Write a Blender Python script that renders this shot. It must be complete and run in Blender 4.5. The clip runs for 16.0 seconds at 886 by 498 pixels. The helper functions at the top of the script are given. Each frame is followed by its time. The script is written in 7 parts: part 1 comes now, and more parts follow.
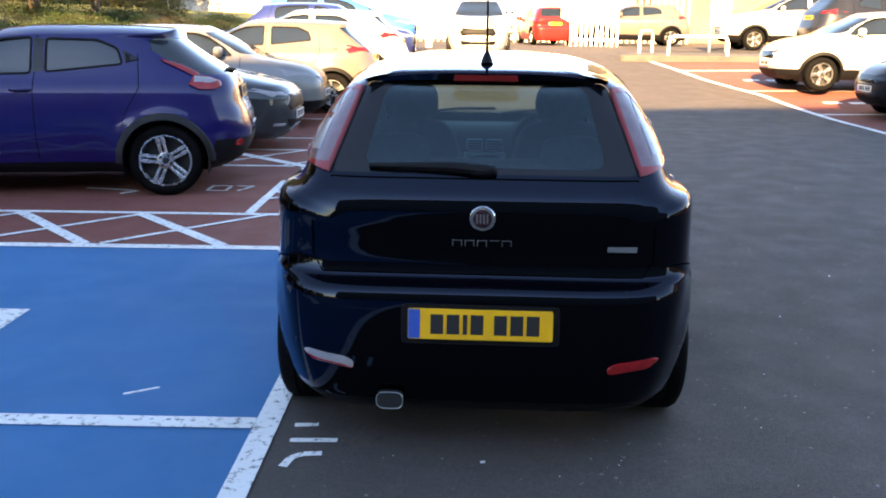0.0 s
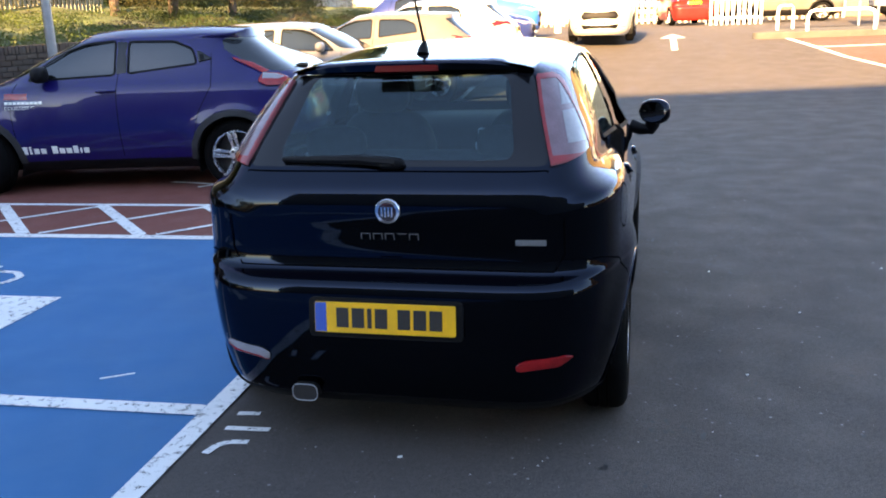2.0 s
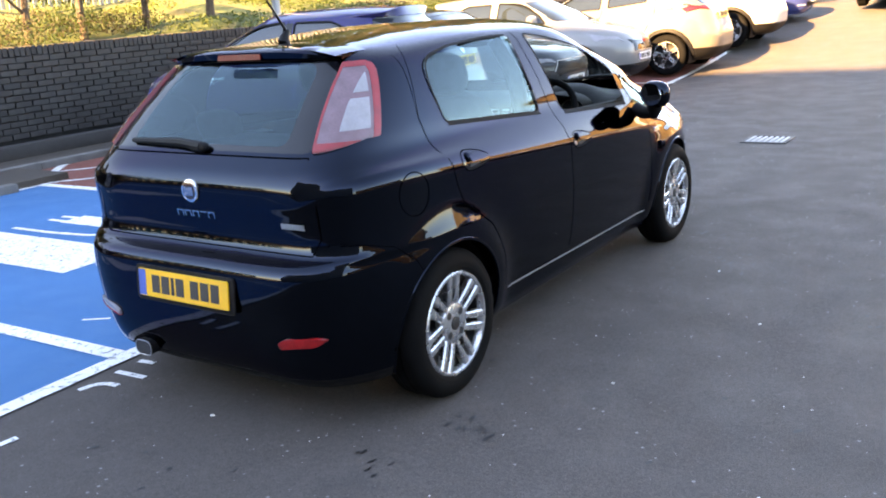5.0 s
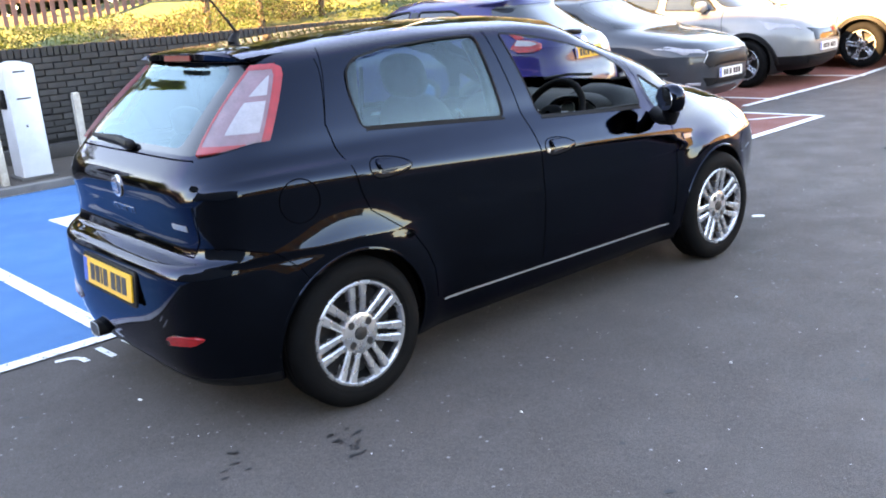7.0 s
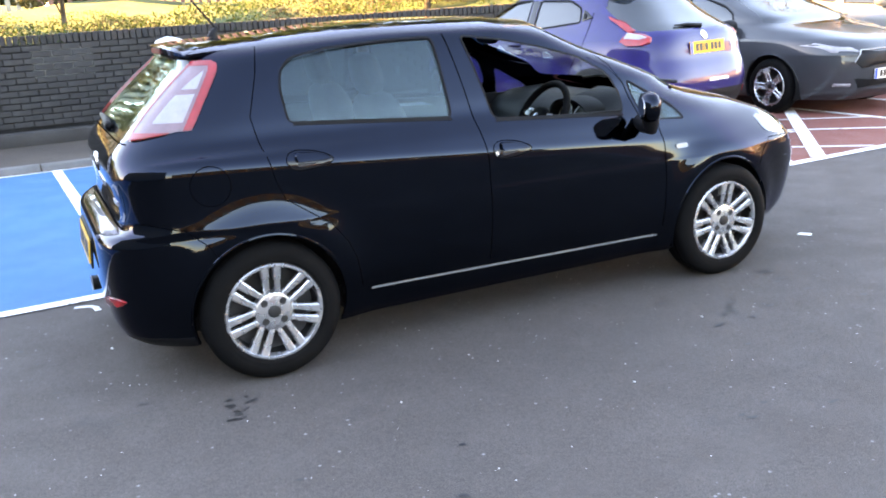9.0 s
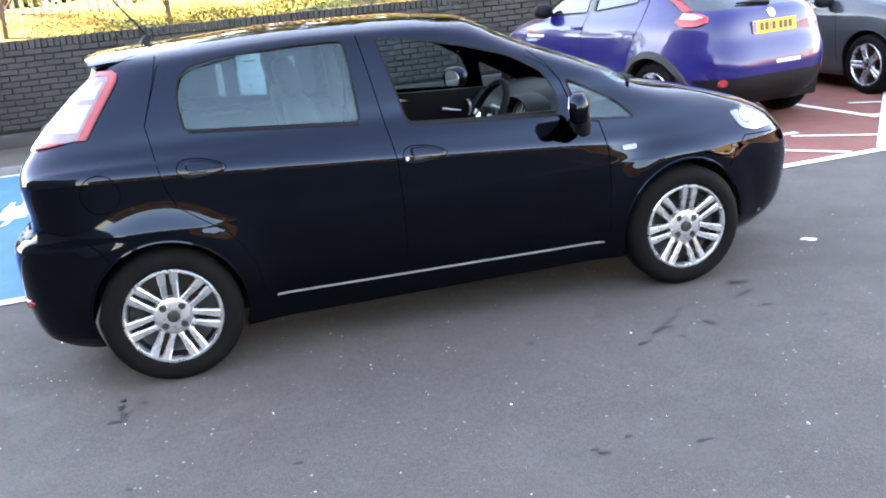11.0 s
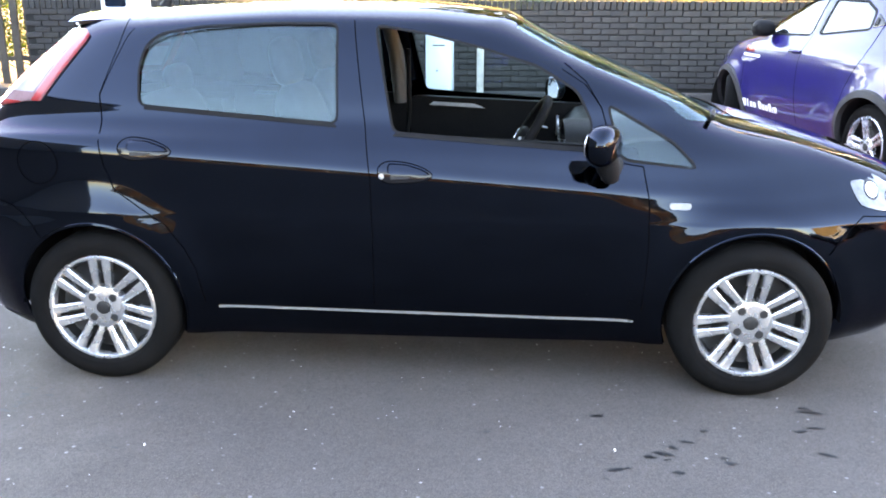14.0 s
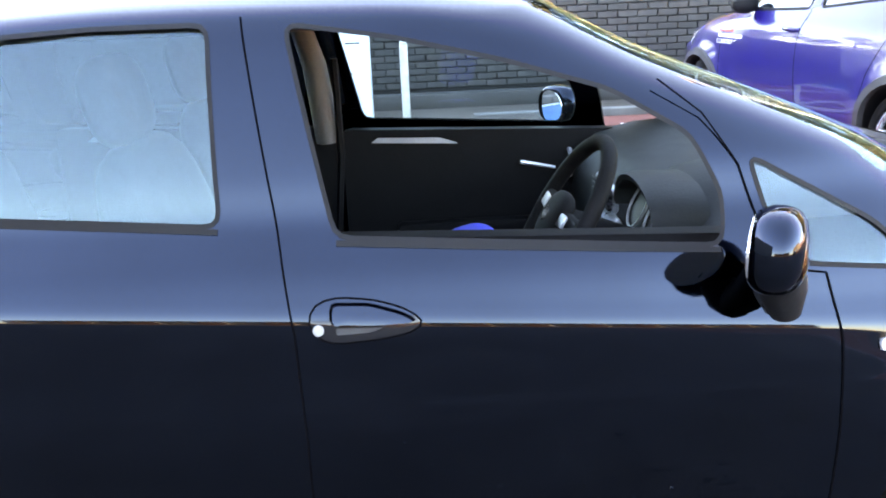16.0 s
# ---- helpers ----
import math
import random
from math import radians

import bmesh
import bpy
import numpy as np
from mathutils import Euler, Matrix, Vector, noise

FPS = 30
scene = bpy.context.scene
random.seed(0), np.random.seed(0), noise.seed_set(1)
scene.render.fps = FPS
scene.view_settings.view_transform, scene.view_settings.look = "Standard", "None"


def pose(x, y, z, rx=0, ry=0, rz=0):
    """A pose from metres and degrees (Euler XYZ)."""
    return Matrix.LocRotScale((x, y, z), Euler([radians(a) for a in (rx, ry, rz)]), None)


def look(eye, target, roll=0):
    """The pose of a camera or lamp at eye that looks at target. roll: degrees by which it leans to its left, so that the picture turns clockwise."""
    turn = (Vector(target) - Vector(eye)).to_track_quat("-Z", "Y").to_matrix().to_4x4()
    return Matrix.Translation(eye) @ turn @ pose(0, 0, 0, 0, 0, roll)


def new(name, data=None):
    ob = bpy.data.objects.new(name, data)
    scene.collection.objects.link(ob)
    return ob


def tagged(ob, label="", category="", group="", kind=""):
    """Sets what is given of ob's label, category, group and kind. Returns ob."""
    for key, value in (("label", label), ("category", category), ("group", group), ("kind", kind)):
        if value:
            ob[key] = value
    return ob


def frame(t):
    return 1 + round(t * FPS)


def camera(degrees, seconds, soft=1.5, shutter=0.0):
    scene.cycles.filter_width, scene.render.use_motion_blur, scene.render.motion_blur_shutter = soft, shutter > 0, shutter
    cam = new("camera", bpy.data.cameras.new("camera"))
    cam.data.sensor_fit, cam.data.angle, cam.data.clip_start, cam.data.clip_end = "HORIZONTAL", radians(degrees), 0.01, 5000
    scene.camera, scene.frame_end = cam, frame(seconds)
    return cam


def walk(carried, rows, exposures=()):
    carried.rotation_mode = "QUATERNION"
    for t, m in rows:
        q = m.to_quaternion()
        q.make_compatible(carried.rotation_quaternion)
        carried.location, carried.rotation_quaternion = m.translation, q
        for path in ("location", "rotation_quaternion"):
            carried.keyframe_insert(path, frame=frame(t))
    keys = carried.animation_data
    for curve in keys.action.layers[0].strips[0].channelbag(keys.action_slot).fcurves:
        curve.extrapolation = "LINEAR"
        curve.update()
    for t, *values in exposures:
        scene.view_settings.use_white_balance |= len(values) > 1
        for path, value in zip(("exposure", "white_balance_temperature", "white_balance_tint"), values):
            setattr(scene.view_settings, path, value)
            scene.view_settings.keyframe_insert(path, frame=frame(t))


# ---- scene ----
PATH = [
    (0, (0.022, -3.041, 1.587), (-0.079, -1.104, 1.098), 0.6),
    (0.5, (0.132, -3.051, 1.587), (-0.032, -1.12, 1.094), 0.5),
    (1, (0.372, -3.049, 1.58), (0.145, -1.122, 1.092), -0.6),
    (1.5, (0.621, -2.968, 1.571), (0.304, -1.057, 1.071), -1.1),
    (2, (0.904, -2.874, 1.583), (0.456, -0.993, 1.073), -2.1),
    (2.5, (1.252, -2.829, 1.571), (0.697, -0.977, 1.059), -2.4),
    (3, (1.545, -2.719, 1.551), (0.888, -0.906, 1.022), -2.1),
    (3.5, (1.829, -2.551, 1.576), (1.073, -0.783, 1.027), -2.6),
    (4, (2.159, -2.45, 1.569), (1.282, -0.739, 1.022), -3.7),
    (6.5, (3.408, -1.444, 1.544), (2.014, -0.116, 1.004), -3.8),
    (7, (3.605, -1.201, 1.54), (2.123, 0.029, 1.003), -4.5),
    (7.5, (3.871, -0.979, 1.554), (2.299, 0.134, 1.017), -4.5),
    (8, (4.043, -0.731, 1.549), (2.402, 0.279, 1.013), -3.9),
    (8.5, (4.212, -0.459, 1.567), (2.518, 0.448, 1.013), -3.9),
    (9, (4.434, -0.206, 1.571), (2.691, 0.604, 1.02), -3.4),
    (9.5, (4.568, 0.071, 1.553), (2.803, 0.832, 1.001), -3.3),
    (12, (4.775, 1.591, 1.626), (2.874, 1.784, 1.035), -4.7),
    (12.5, (4.807, 1.907, 1.615), (2.9, 1.978, 1.016), -3.3),
    (13, (4.742, 2.085, 1.599), (2.833, 2.017, 1.008), -3.4),
    (13.5, (4.44, 2.197, 1.565), (2.529, 2.045, 1.0), -0.3),
    (14, (4.054, 2.215, 1.51), (2.14, 2.091, 0.949), 0.1),
    (14.5, (3.638, 2.172, 1.501), (1.74, 1.979, 0.908), -0.5),
    (15, (3.243, 2.071, 1.437), (1.319, 2.035, 0.898), -1.7),
    (15.5, (2.797, 2.013, 1.447), (0.884, 1.999, 0.857), -2.4),
    (16, (2.355, 1.955, 1.45), (0.44, 2.025, 0.866), -2.5),
]
EXPOSURES = [(0, 3.75, 8500, 17), (2, 3.82, 8800, 18), (3.5, 4.27, 9700, 21), (7, 5.09, 10800, 22), (9, 5.4, 11300, 22), (12.5, 5.76, 11600, 21), (14.2, 6.0, 11200, 21), (15.3, 6.35, 11000, 22), (16, 6.42, 10800, 22)]
cam = camera(53.0, 16.0, soft=1.9)
walk(cam, [(t, look(e, a, r)) for t, e, a, r in PATH], EXPOSURES)

# ---- daylight: low sun from behind, clear sky ----
SUN_EL, SUN_AZ = 24.0, (-0.15, -0.99)          # the way towards the sun, in plan
world = bpy.data.worlds.new("sky")
scene.world = world
world.use_nodes = True
wn = world.node_tree.nodes
sky = wn.new("ShaderNodeTexSky")
sky.sky_type = "NISHITA"
sky.sun_disc = False
sky.sun_elevation = radians(SUN_EL)
sky.sun_rotation = math.atan2(SUN_AZ[0], SUN_AZ[1])
sky.air_density, sky.dust_density, sky.ozone_density = 1.0, 0.12, 3.5
wn["Background"].inputs["Strength"].default_value = 0.07
world.node_tree.links.new(sky.outputs[0], wn["Background"].inputs["Color"])
sun = new("sun", bpy.data.lights.new("sun", "SUN"))
sun.data.energy, sun.data.angle, sun.data.color = 3.6, radians(0.6), (1.0, 0.73, 0.40)
ray = Vector((SUN_AZ[0], SUN_AZ[1], math.tan(radians(SUN_EL)) * math.hypot(*SUN_AZ)))
sun.matrix_world = look(ray * 60, (0, 0, 0))


# ---- materials ----
def mat(name, col, rough=0.5, metal=0.0, coat=0.0, var=0.15, scale=6.0, bump=0.0, bump_scale=120.0, rvar=0.08, spec=0.5, dirt=None, dirt_amount=0.3, world=False):
    """A surface with variation at two scales, fine relief, and dirt in uneven patches."""
    m = bpy.data.materials.new(name)
    m.use_nodes = True
    nt, n = m.node_tree, m.node_tree.nodes
    b = n["Principled BSDF"]
    link = nt.links.new
    if world:
        src = n.new("ShaderNodeNewGeometry").outputs["Position"]
    else:
        src = n.new("ShaderNodeTexCoord").outputs["Object"]
    big, fine = n.new("ShaderNodeTexNoise"), n.new("ShaderNodeTexNoise")
    big.inputs["Scale"].default_value, big.inputs["Detail"].default_value = scale, 5
    fine.inputs["Scale"].default_value, fine.inputs["Detail"].default_value = bump_scale, 3
    link(src, big.inputs["Vector"]), link(src, fine.inputs["Vector"])
    ramp = n.new("ShaderNodeMapRange")
    ramp.inputs["From Min"].default_value, ramp.inputs["From Max"].default_value = 0.3, 0.7
    ramp.inputs["To Min"].default_value, ramp.inputs["To Max"].default_value = 1 - var, 1 + var
    link(big.outputs["Fac"], ramp.inputs["Value"])
    ramp2 = n.new("ShaderNodeMapRange")
    ramp2.inputs["From Min"].default_value, ramp2.inputs["From Max"].default_value = 0.3, 0.7
    ramp2.inputs["To Min"].default_value, ramp2.inputs["To Max"].default_value = 1 - var * 0.6, 1 + var * 0.6
    link(fine.outputs["Fac"], ramp2.inputs["Value"])
    mul = n.new("ShaderNodeMath")
    mul.operation = "MULTIPLY"
    link(ramp.outputs[0], mul.inputs[0]), link(ramp2.outputs[0], mul.inputs[1])
    vm = n.new("ShaderNodeVectorMath")
    vm.operation = "SCALE"
    vm.inputs[0].default_value = col
    link(mul.outputs[0], vm.inputs["Scale"])
    out = vm.outputs[0]
    if dirt:
        patch = n.new("ShaderNodeTexNoise")
        patch.inputs["Scale"].default_value, patch.inputs["Detail"].default_value = scale * 0.45, 8
        patch.inputs["Roughness"].default_value = 0.7
        link(src, patch.inputs["Vector"])
        pr = n.new("ShaderNodeMapRange")
        pr.inputs["From Min"].default_value, pr.inputs["From Max"].default_value = 0.5, 0.72
        pr.inputs["To Max"].default_value = dirt_amount
        link(patch.outputs["Fac"], pr.inputs["Value"])
        mx = n.new("ShaderNodeMix")
        mx.data_type = "RGBA"
        link(pr.outputs[0], mx.inputs[0]), link(out, mx.inputs[6])
        mx.inputs[7].default_value = (*dirt, 1)
        out = mx.outputs[2]
    link(out, b.inputs["Base Color"])
    rr = n.new("ShaderNodeMapRange")
    rr.inputs["To Min"].default_value, rr.inputs["To Max"].default_value = max(rough - rvar, 0.0), rough + rvar
    link(big.outputs["Fac"], rr.inputs["Value"])
    link(rr.outputs[0], b.inputs["Roughness"])
    b.inputs["Metallic"].default_value = metal
    b.inputs["Coat Weight"].default_value = coat
    b.inputs["Coat Roughness"].default_value = 0.02
    b.inputs["Coat IOR"].default_value = 1.36
    b.inputs["Specular IOR Level"].default_value = spec
    if bump:
        bp = n.new("ShaderNodeBump")
        bp.inputs["Strength"].default_value, bp.inputs["Distance"].default_value = bump, 0.004
        link(fine.outputs["Fac"], bp.inputs["Height"])
        link(bp.outputs[0], b.inputs["Normal"])
    return m


def asphalt(name, col, chips=0.5, paint=None, wear=0.4, base=(0.05, 0.05, 0.052), seams=False):
    """Rolled asphalt, bare or under a coat of worn road paint: stones, pale chips, stains, patches."""
    m = bpy.data.materials.new(name)
    m.use_nodes = True
    nt, n = m.node_tree, m.node_tree.nodes
    b = n["Principled BSDF"]
    link = nt.links.new
    pos = n.new("ShaderNodeNewGeometry").outputs["Position"]

    def noise_at(scale, detail, lo, hi, tlo, thi, rough=0.5):
        t = n.new("ShaderNodeTexNoise")
        t.inputs["Scale"].default_value, t.inputs["Detail"].default_value, t.inputs["Roughness"].default_value = scale, detail, rough
        link(pos, t.inputs["Vector"])
        r = n.new("ShaderNodeMapRange")
        for k, v in (("From Min", lo), ("From Max", hi), ("To Min", tlo), ("To Max", thi)):
            r.inputs[k].default_value = v
        link(t.outputs["Fac"], r.inputs["Value"])
        return r.outputs[0]

    def mixed(fac, a, c):
        x = n.new("ShaderNodeMix")
        x.data_type = "RGBA"
        link(fac, x.inputs[0])
        for v, k in ((a, 6), (c, 7)):
            if isinstance(v, tuple):
                x.inputs[k].default_value = (*v, 1)
            else:
                link(v, x.inputs[k])
        return x.outputs[2]

    def product(a, c):
        x = n.new("ShaderNodeMath")
        x.operation = "MULTIPLY"
        link(a, x.inputs[0])
        link(c, x.inputs[1])
        return x.outputs[0]

    stone = product(noise_at(210, 2, 0.25, 0.75, 0.55, 1.45), noise_at(48, 5, 0.25, 0.75, 0.78, 1.22, 0.7))
    cloud = noise_at(0.9, 6, 0.3, 0.7, 0.9, 1.1, 0.62)
    tone = product(stone, cloud)
    vm = n.new("ShaderNodeVectorMath")
    vm.operation = "SCALE"
    vm.inputs[0].default_value = base
    link(tone, vm.inputs["Scale"])
    out = vm.outputs[0]
    vor = n.new("ShaderNodeTexVoronoi")
    vor.inputs["Scale"].default_value = 17
    link(pos, vor.inputs["Vector"])
    spot = n.new("ShaderNodeMapRange")
    for k, v in (("From Min", 0.13), ("From Max", 0.09), ("To Min", 0.0), ("To Max", chips)):
        spot.inputs[k].default_value = v
    link(vor.outputs["Distance"], spot.inputs["Value"])
    some = noise_at(7, 3, 0.52, 0.6, 0, 1)
    out = mixed(product(spot.outputs[0], some), out, (0.24, 0.24, 0.23))
    grit = n.new("ShaderNodeTexVoronoi")
    grit.inputs["Scale"].default_value = 70
    link(pos, grit.inputs["Vector"])
    dot = n.new("ShaderNodeMapRange")
    for k, v in (("From Min", 0.2), ("From Max", 0.12), ("To Min", 0.0), ("To Max", chips * 0.55)):
        dot.inputs[k].default_value = v
    link(grit.outputs["Distance"], dot.inputs["Value"])
    out = mixed(product(dot.outputs[0], noise_at(21, 3, 0.5, 0.64, 0, 1)), out, (0.16, 0.16, 0.155))
    if paint:
        vp = n.new("ShaderNodeVectorMath")
        vp.operation = "SCALE"
        vp.inputs[0].default_value = paint
        link(noise_at(0.7, 7, 0.25, 0.75, 0.86, 1.12, 0.6), vp.inputs["Scale"])
        worn = noise_at(26, 8, 0.78 - wear * 0.42, 0.82 - wear * 0.3, 0, 1, 0.72)
        out = mixed(worn, vp.outputs[0], out)
        streak = noise_at(2.3, 9, 0.6, 0.78, 0, 0.35, 0.75)
        out = mixed(streak, out, (0.03, 0.03, 0.035))
    else:
        stain = noise_at(1.7, 7, 0.62, 0.74, 0, 0.4, 0.6)
        out = mixed(stain, out, (0.022, 0.022, 0.024))
    link(out, b.inputs["Base Color"])
    link(noise_at(3, 4, 0.3, 0.7, 0.72, 0.95), b.inputs["Roughness"])
    bp = n.new("ShaderNodeBump")
    bp.inputs["Strength"].default_value, bp.inputs["Distance"].default_value = 0.4, 0.005
    link(stone, bp.inputs["Height"])
    link(bp.outputs[0], b.inputs["Normal"])
    b.inputs["Specular IOR Level"].default_value = 0.35
    return m


def glass(name, tint, gloss=0.03):
    """A thin pane: tinted see-through with a clear reflection that grows at glancing angles."""
    m = bpy.data.materials.new(name)
    m.use_nodes = True
    nt, n = m.node_tree, m.node_tree.nodes
    n.remove(n["Principled BSDF"])
    tr, gl, mx, fr = n.new("ShaderNodeBsdfTransparent"), n.new("ShaderNodeBsdfGlossy"), n.new("ShaderNodeMixShader"), n.new("ShaderNodeLayerWeight")
    fifth, share_of = n.new("ShaderNodeMath"), n.new("ShaderNodeMapRange")
    tr.inputs["Color"].default_value = (*tint, 1)
    gl.inputs["Roughness"].default_value = gloss
    gl.inputs["Color"].default_value = (0.60, 0.86, 0.93, 1)
    fr.inputs["Blend"].default_value = 0.5
    fifth.operation = "POWER"
    fifth.inputs[1].default_value = 5.0
    share_of.inputs["To Min"].default_value = 0.055
    nt.links.new(fr.outputs["Facing"], fifth.inputs[0])
    nt.links.new(fifth.outputs[0], share_of.inputs["Value"])
    nt.links.new(share_of.outputs[0], mx.inputs[0])
    nt.links.new(tr.outputs[0], mx.inputs[1])
    nt.links.new(gl.outputs[0], mx.inputs[2])
    # Faint bluish diffuse veil: some of the pane's pale sheen put into colour.
    veil, film, noi, rng = n.new("ShaderNodeBsdfDiffuse"), n.new("ShaderNodeMixShader"), n.new("ShaderNodeTexNoise"), n.new("ShaderNodeMapRange")
    veil.inputs["Color"].default_value = (0.55, 0.66, 0.68, 1)
    noi.inputs["Scale"].default_value, noi.inputs["Detail"].default_value = 4, 6
    rng.inputs["To Min"].default_value, rng.inputs["To Max"].default_value = 0.002, 0.006
    nt.links.new(noi.outputs["Fac"], rng.inputs["Value"])
    nt.links.new(rng.outputs[0], film.inputs[0])
    nt.links.new(mx.outputs[0], film.inputs[1])
    nt.links.new(veil.outputs[0], film.inputs[2])
    nt.links.new(film.outputs[0], n["Material Output"].inputs["Surface"])
    return m


def varied(m, amount):
    """Let each piece differ a little in brightness."""
    nt, n = m.node_tree, m.node_tree.nodes
    b = n["Principled BSDF"]
    old = b.inputs["Base Color"].links[0].from_socket
    info, r, s = n.new("ShaderNodeObjectInfo"), n.new("ShaderNodeMapRange"), n.new("ShaderNodeVectorMath")
    isl, add = n.new("ShaderNodeNewGeometry"), n.new("ShaderNodeMath")
    s.operation, add.operation = "SCALE", "FRACT"
    two = n.new("ShaderNodeMath")
    nt.links.new(info.outputs["Random"], two.inputs[0])
    nt.links.new(isl.outputs["Random Per Island"], two.inputs[1])
    nt.links.new(two.outputs[0], add.inputs[0])
    r.inputs["To Min"].default_value, r.inputs["To Max"].default_value = 1 - amount, 1 + amount
    nt.links.new(add.outputs[0], r.inputs["Value"])
    nt.links.new(old, s.inputs[0])
    nt.links.new(r.outputs[0], s.inputs["Scale"])
    nt.links.new(s.outputs[0], b.inputs["Base Color"])
    return m


ASPHALT = asphalt("asphalt", None, chips=0.7, base=(0.061, 0.0515, 0.0465))
BLUE_PAINT = asphalt("blue_road_paint", None, chips=0.12, paint=(0.008, 0.122, 0.275), wear=0.25, base=(0.03, 0.05, 0.08))
RED_PAINT = asphalt("red_road_paint", None, chips=0.2, paint=(0.175, 0.053, 0.040), wear=0.45, base=(0.05, 0.035, 0.032))
WHITE_PAINT = asphalt("white_road_paint", None, chips=0.1, paint=(0.66, 0.66, 0.645), wear=0.58, base=(0.05, 0.05, 0.052))
PAVING = mat("pavement_asphalt", (0.048, 0.036, 0.027), 0.9, var=0.25, scale=1.5, bump=0.5, bump_scale=150, dirt=(0.035, 0.03, 0.027), world=True)
KERBSTONE = varied(mat("kerb_concrete", (0.12, 0.115, 0.11), 0.9, var=0.2, scale=5, bump=0.4, dirt=(0.07, 0.06, 0.05)), 0.15)
BRICK = varied(mat("dark_painted_brick", (0.0128, 0.0114, 0.0110), 0.65, var=0.3, scale=9, bump=0.5, bump_scale=60, dirt=(0.045, 0.042, 0.04), dirt_amount=0.35), 0.35)
MORTAR = mat("dark_mortar", (0.0072, 0.0068, 0.0068), 0.95, var=0.3, scale=12, bump=0.4)
PALE_MORTAR = mat("fresh_mortar", (0.12, 0.115, 0.105), 0.95, var=0.3, scale=12, bump=0.4)
CONCRETE = mat("grey_concrete", (0.06, 0.056, 0.052), 0.85, var=0.25, scale=3, bump=0.3, dirt=(0.07, 0.07, 0.06))
SOIL = mat("bank_soil_and_grass", (0.060, 0.080, 0.022), 0.95, var=0.5, scale=2.2, bump=0.8, bump_scale=25, dirt=(0.085, 0.072, 0.04), dirt_amount=0.7)
PAINT_NAVY = mat("navy_black_car_paint", (0.0042, 0.0086, 0.0168), 0.06, metal=1.0, coat=1.0, var=0.06, rvar=0.01)
PAINT_NAVY.node_tree.nodes["Principled BSDF"].inputs["Coat IOR"].default_value = 1.22
PAINT_NAVY.node_tree.nodes["Principled BSDF"].inputs["Specular Tint"].default_value = (0.25, 0.32, 0.45, 1.0)
RUBBER_TRIM = mat("black_rubber_trim", (0.005, 0.005, 0.0055), 0.7, var=0.2, scale=20, spec=0.12)
SEAM = mat("dark_panel_gap", (0.0015, 0.0015, 0.002), 0.9, var=0.1, spec=0.0)
PLASTIC = mat("black_plastic", (0.005, 0.005, 0.006), 0.55, var=0.2, scale=25, bump=0.1, spec=0.14)
GLOSS_BLACK = mat("gloss_black_plastic", (0.005, 0.005, 0.006), 0.08, var=0.05, spec=0.35)
TYRE = mat("tyre_rubber", (0.0034, 0.0034, 0.0036), 0.8, var=0.25, scale=14, bump=0.2, dirt=(0.009, 0.0085, 0.008), dirt_amount=0.35, spec=0.06)
ALLOY = mat("silver_wheel_paint", (0.54, 0.545, 0.56), 0.27, metal=0.92, var=0.08, scale=14, dirt=(0.25, 0.24, 0.23), dirt_amount=0.3)
STEEL_DARK = mat("dark_brake_steel", (0.022, 0.022, 0.023), 0.5, metal=0.6, var=0.3, scale=10)
CHROME = mat("chrome", (0.75, 0.76, 0.78), 0.1, metal=1.0, var=0.04, rvar=0.02)
SILVER = mat("silver_plastic", (0.3, 0.31, 0.32), 0.3, metal=0.6, var=0.06)
RED_LENS = mat("red_lamp_lens", (0.27, 0.009, 0.011), 0.15, coat=0.4, var=0.15, scale=18)
PINK_LENS = mat("red_tinted_clear_lens", (0.15, 0.085, 0.098), 0.12, coat=0.6, var=0.15, scale=18)
HEADLAMP_LENS = mat("headlamp_lens", (0.12, 0.125, 0.13), 0.1, metal=0.3, coat=1.0, var=0.3, scale=25, bump=0.2, bump_scale=40)
REPEATER = mat("smoky_repeater_lens", (0.12, 0.12, 0.128), 0.16, coat=0.5, var=0.15, scale=30, bump=0.1, bump_scale=140)
CLEAR_LENS = mat("clear_lamp_lens", (0.24, 0.23, 0.245), 0.12, coat=0.6, var=0.1, scale=20, bump=0.12, bump_scale=140)
DARK_RED = mat("dark_red_brake_lens", (0.13, 0.006, 0.006), 0.35, var=0.1, spec=0.2)
YELLOW_PLATE = mat("yellow_plate", (0.80, 0.40, 0.012), 0.35, var=0.08, scale=10, dirt=(0.5, 0.25, 0.03), dirt_amount=0.4)
WHITE_PLATE = mat("white_plate", (0.72, 0.72, 0.68), 0.4, var=0.06)
BLUE_BAND = mat("blue_plate_band", (0.008, 0.075, 0.36), 0.4, var=0.06)
INK = mat("black_plate_ink", (0.01, 0.01, 0.012), 0.5)
CABIN = mat("dark_cabin_plastic", (0.0032, 0.0031, 0.0034), 0.65, var=0.2, scale=12, bump=0.15, spec=0.05)
CABIN_GREY = mat("soft_grey_dashboard", (0.006, 0.007, 0.0075), 0.6, var=0.15, scale=14, bump=0.2, spec=0.12)
FABRIC = mat("dark_seat_fabric", (0.022, 0.022, 0.026), 0.9, var=0.3, scale=30, bump=0.4, bump_scale=260)
PILLAR_TRIM = mat("taupe_pillar_trim", (0.05, 0.043, 0.04), 0.7, var=0.15)
BLUE_CLOTH = mat("blue_cloth", (0.01, 0.028, 0.30), 0.7, var=0.2, scale=20)
GLASS_TINT = glass("tinted_side_glass", (0.29, 0.44, 0.46))
GLASS_DOOR = glass("green_tinted_door_glass", (0.56, 0.72, 0.74))
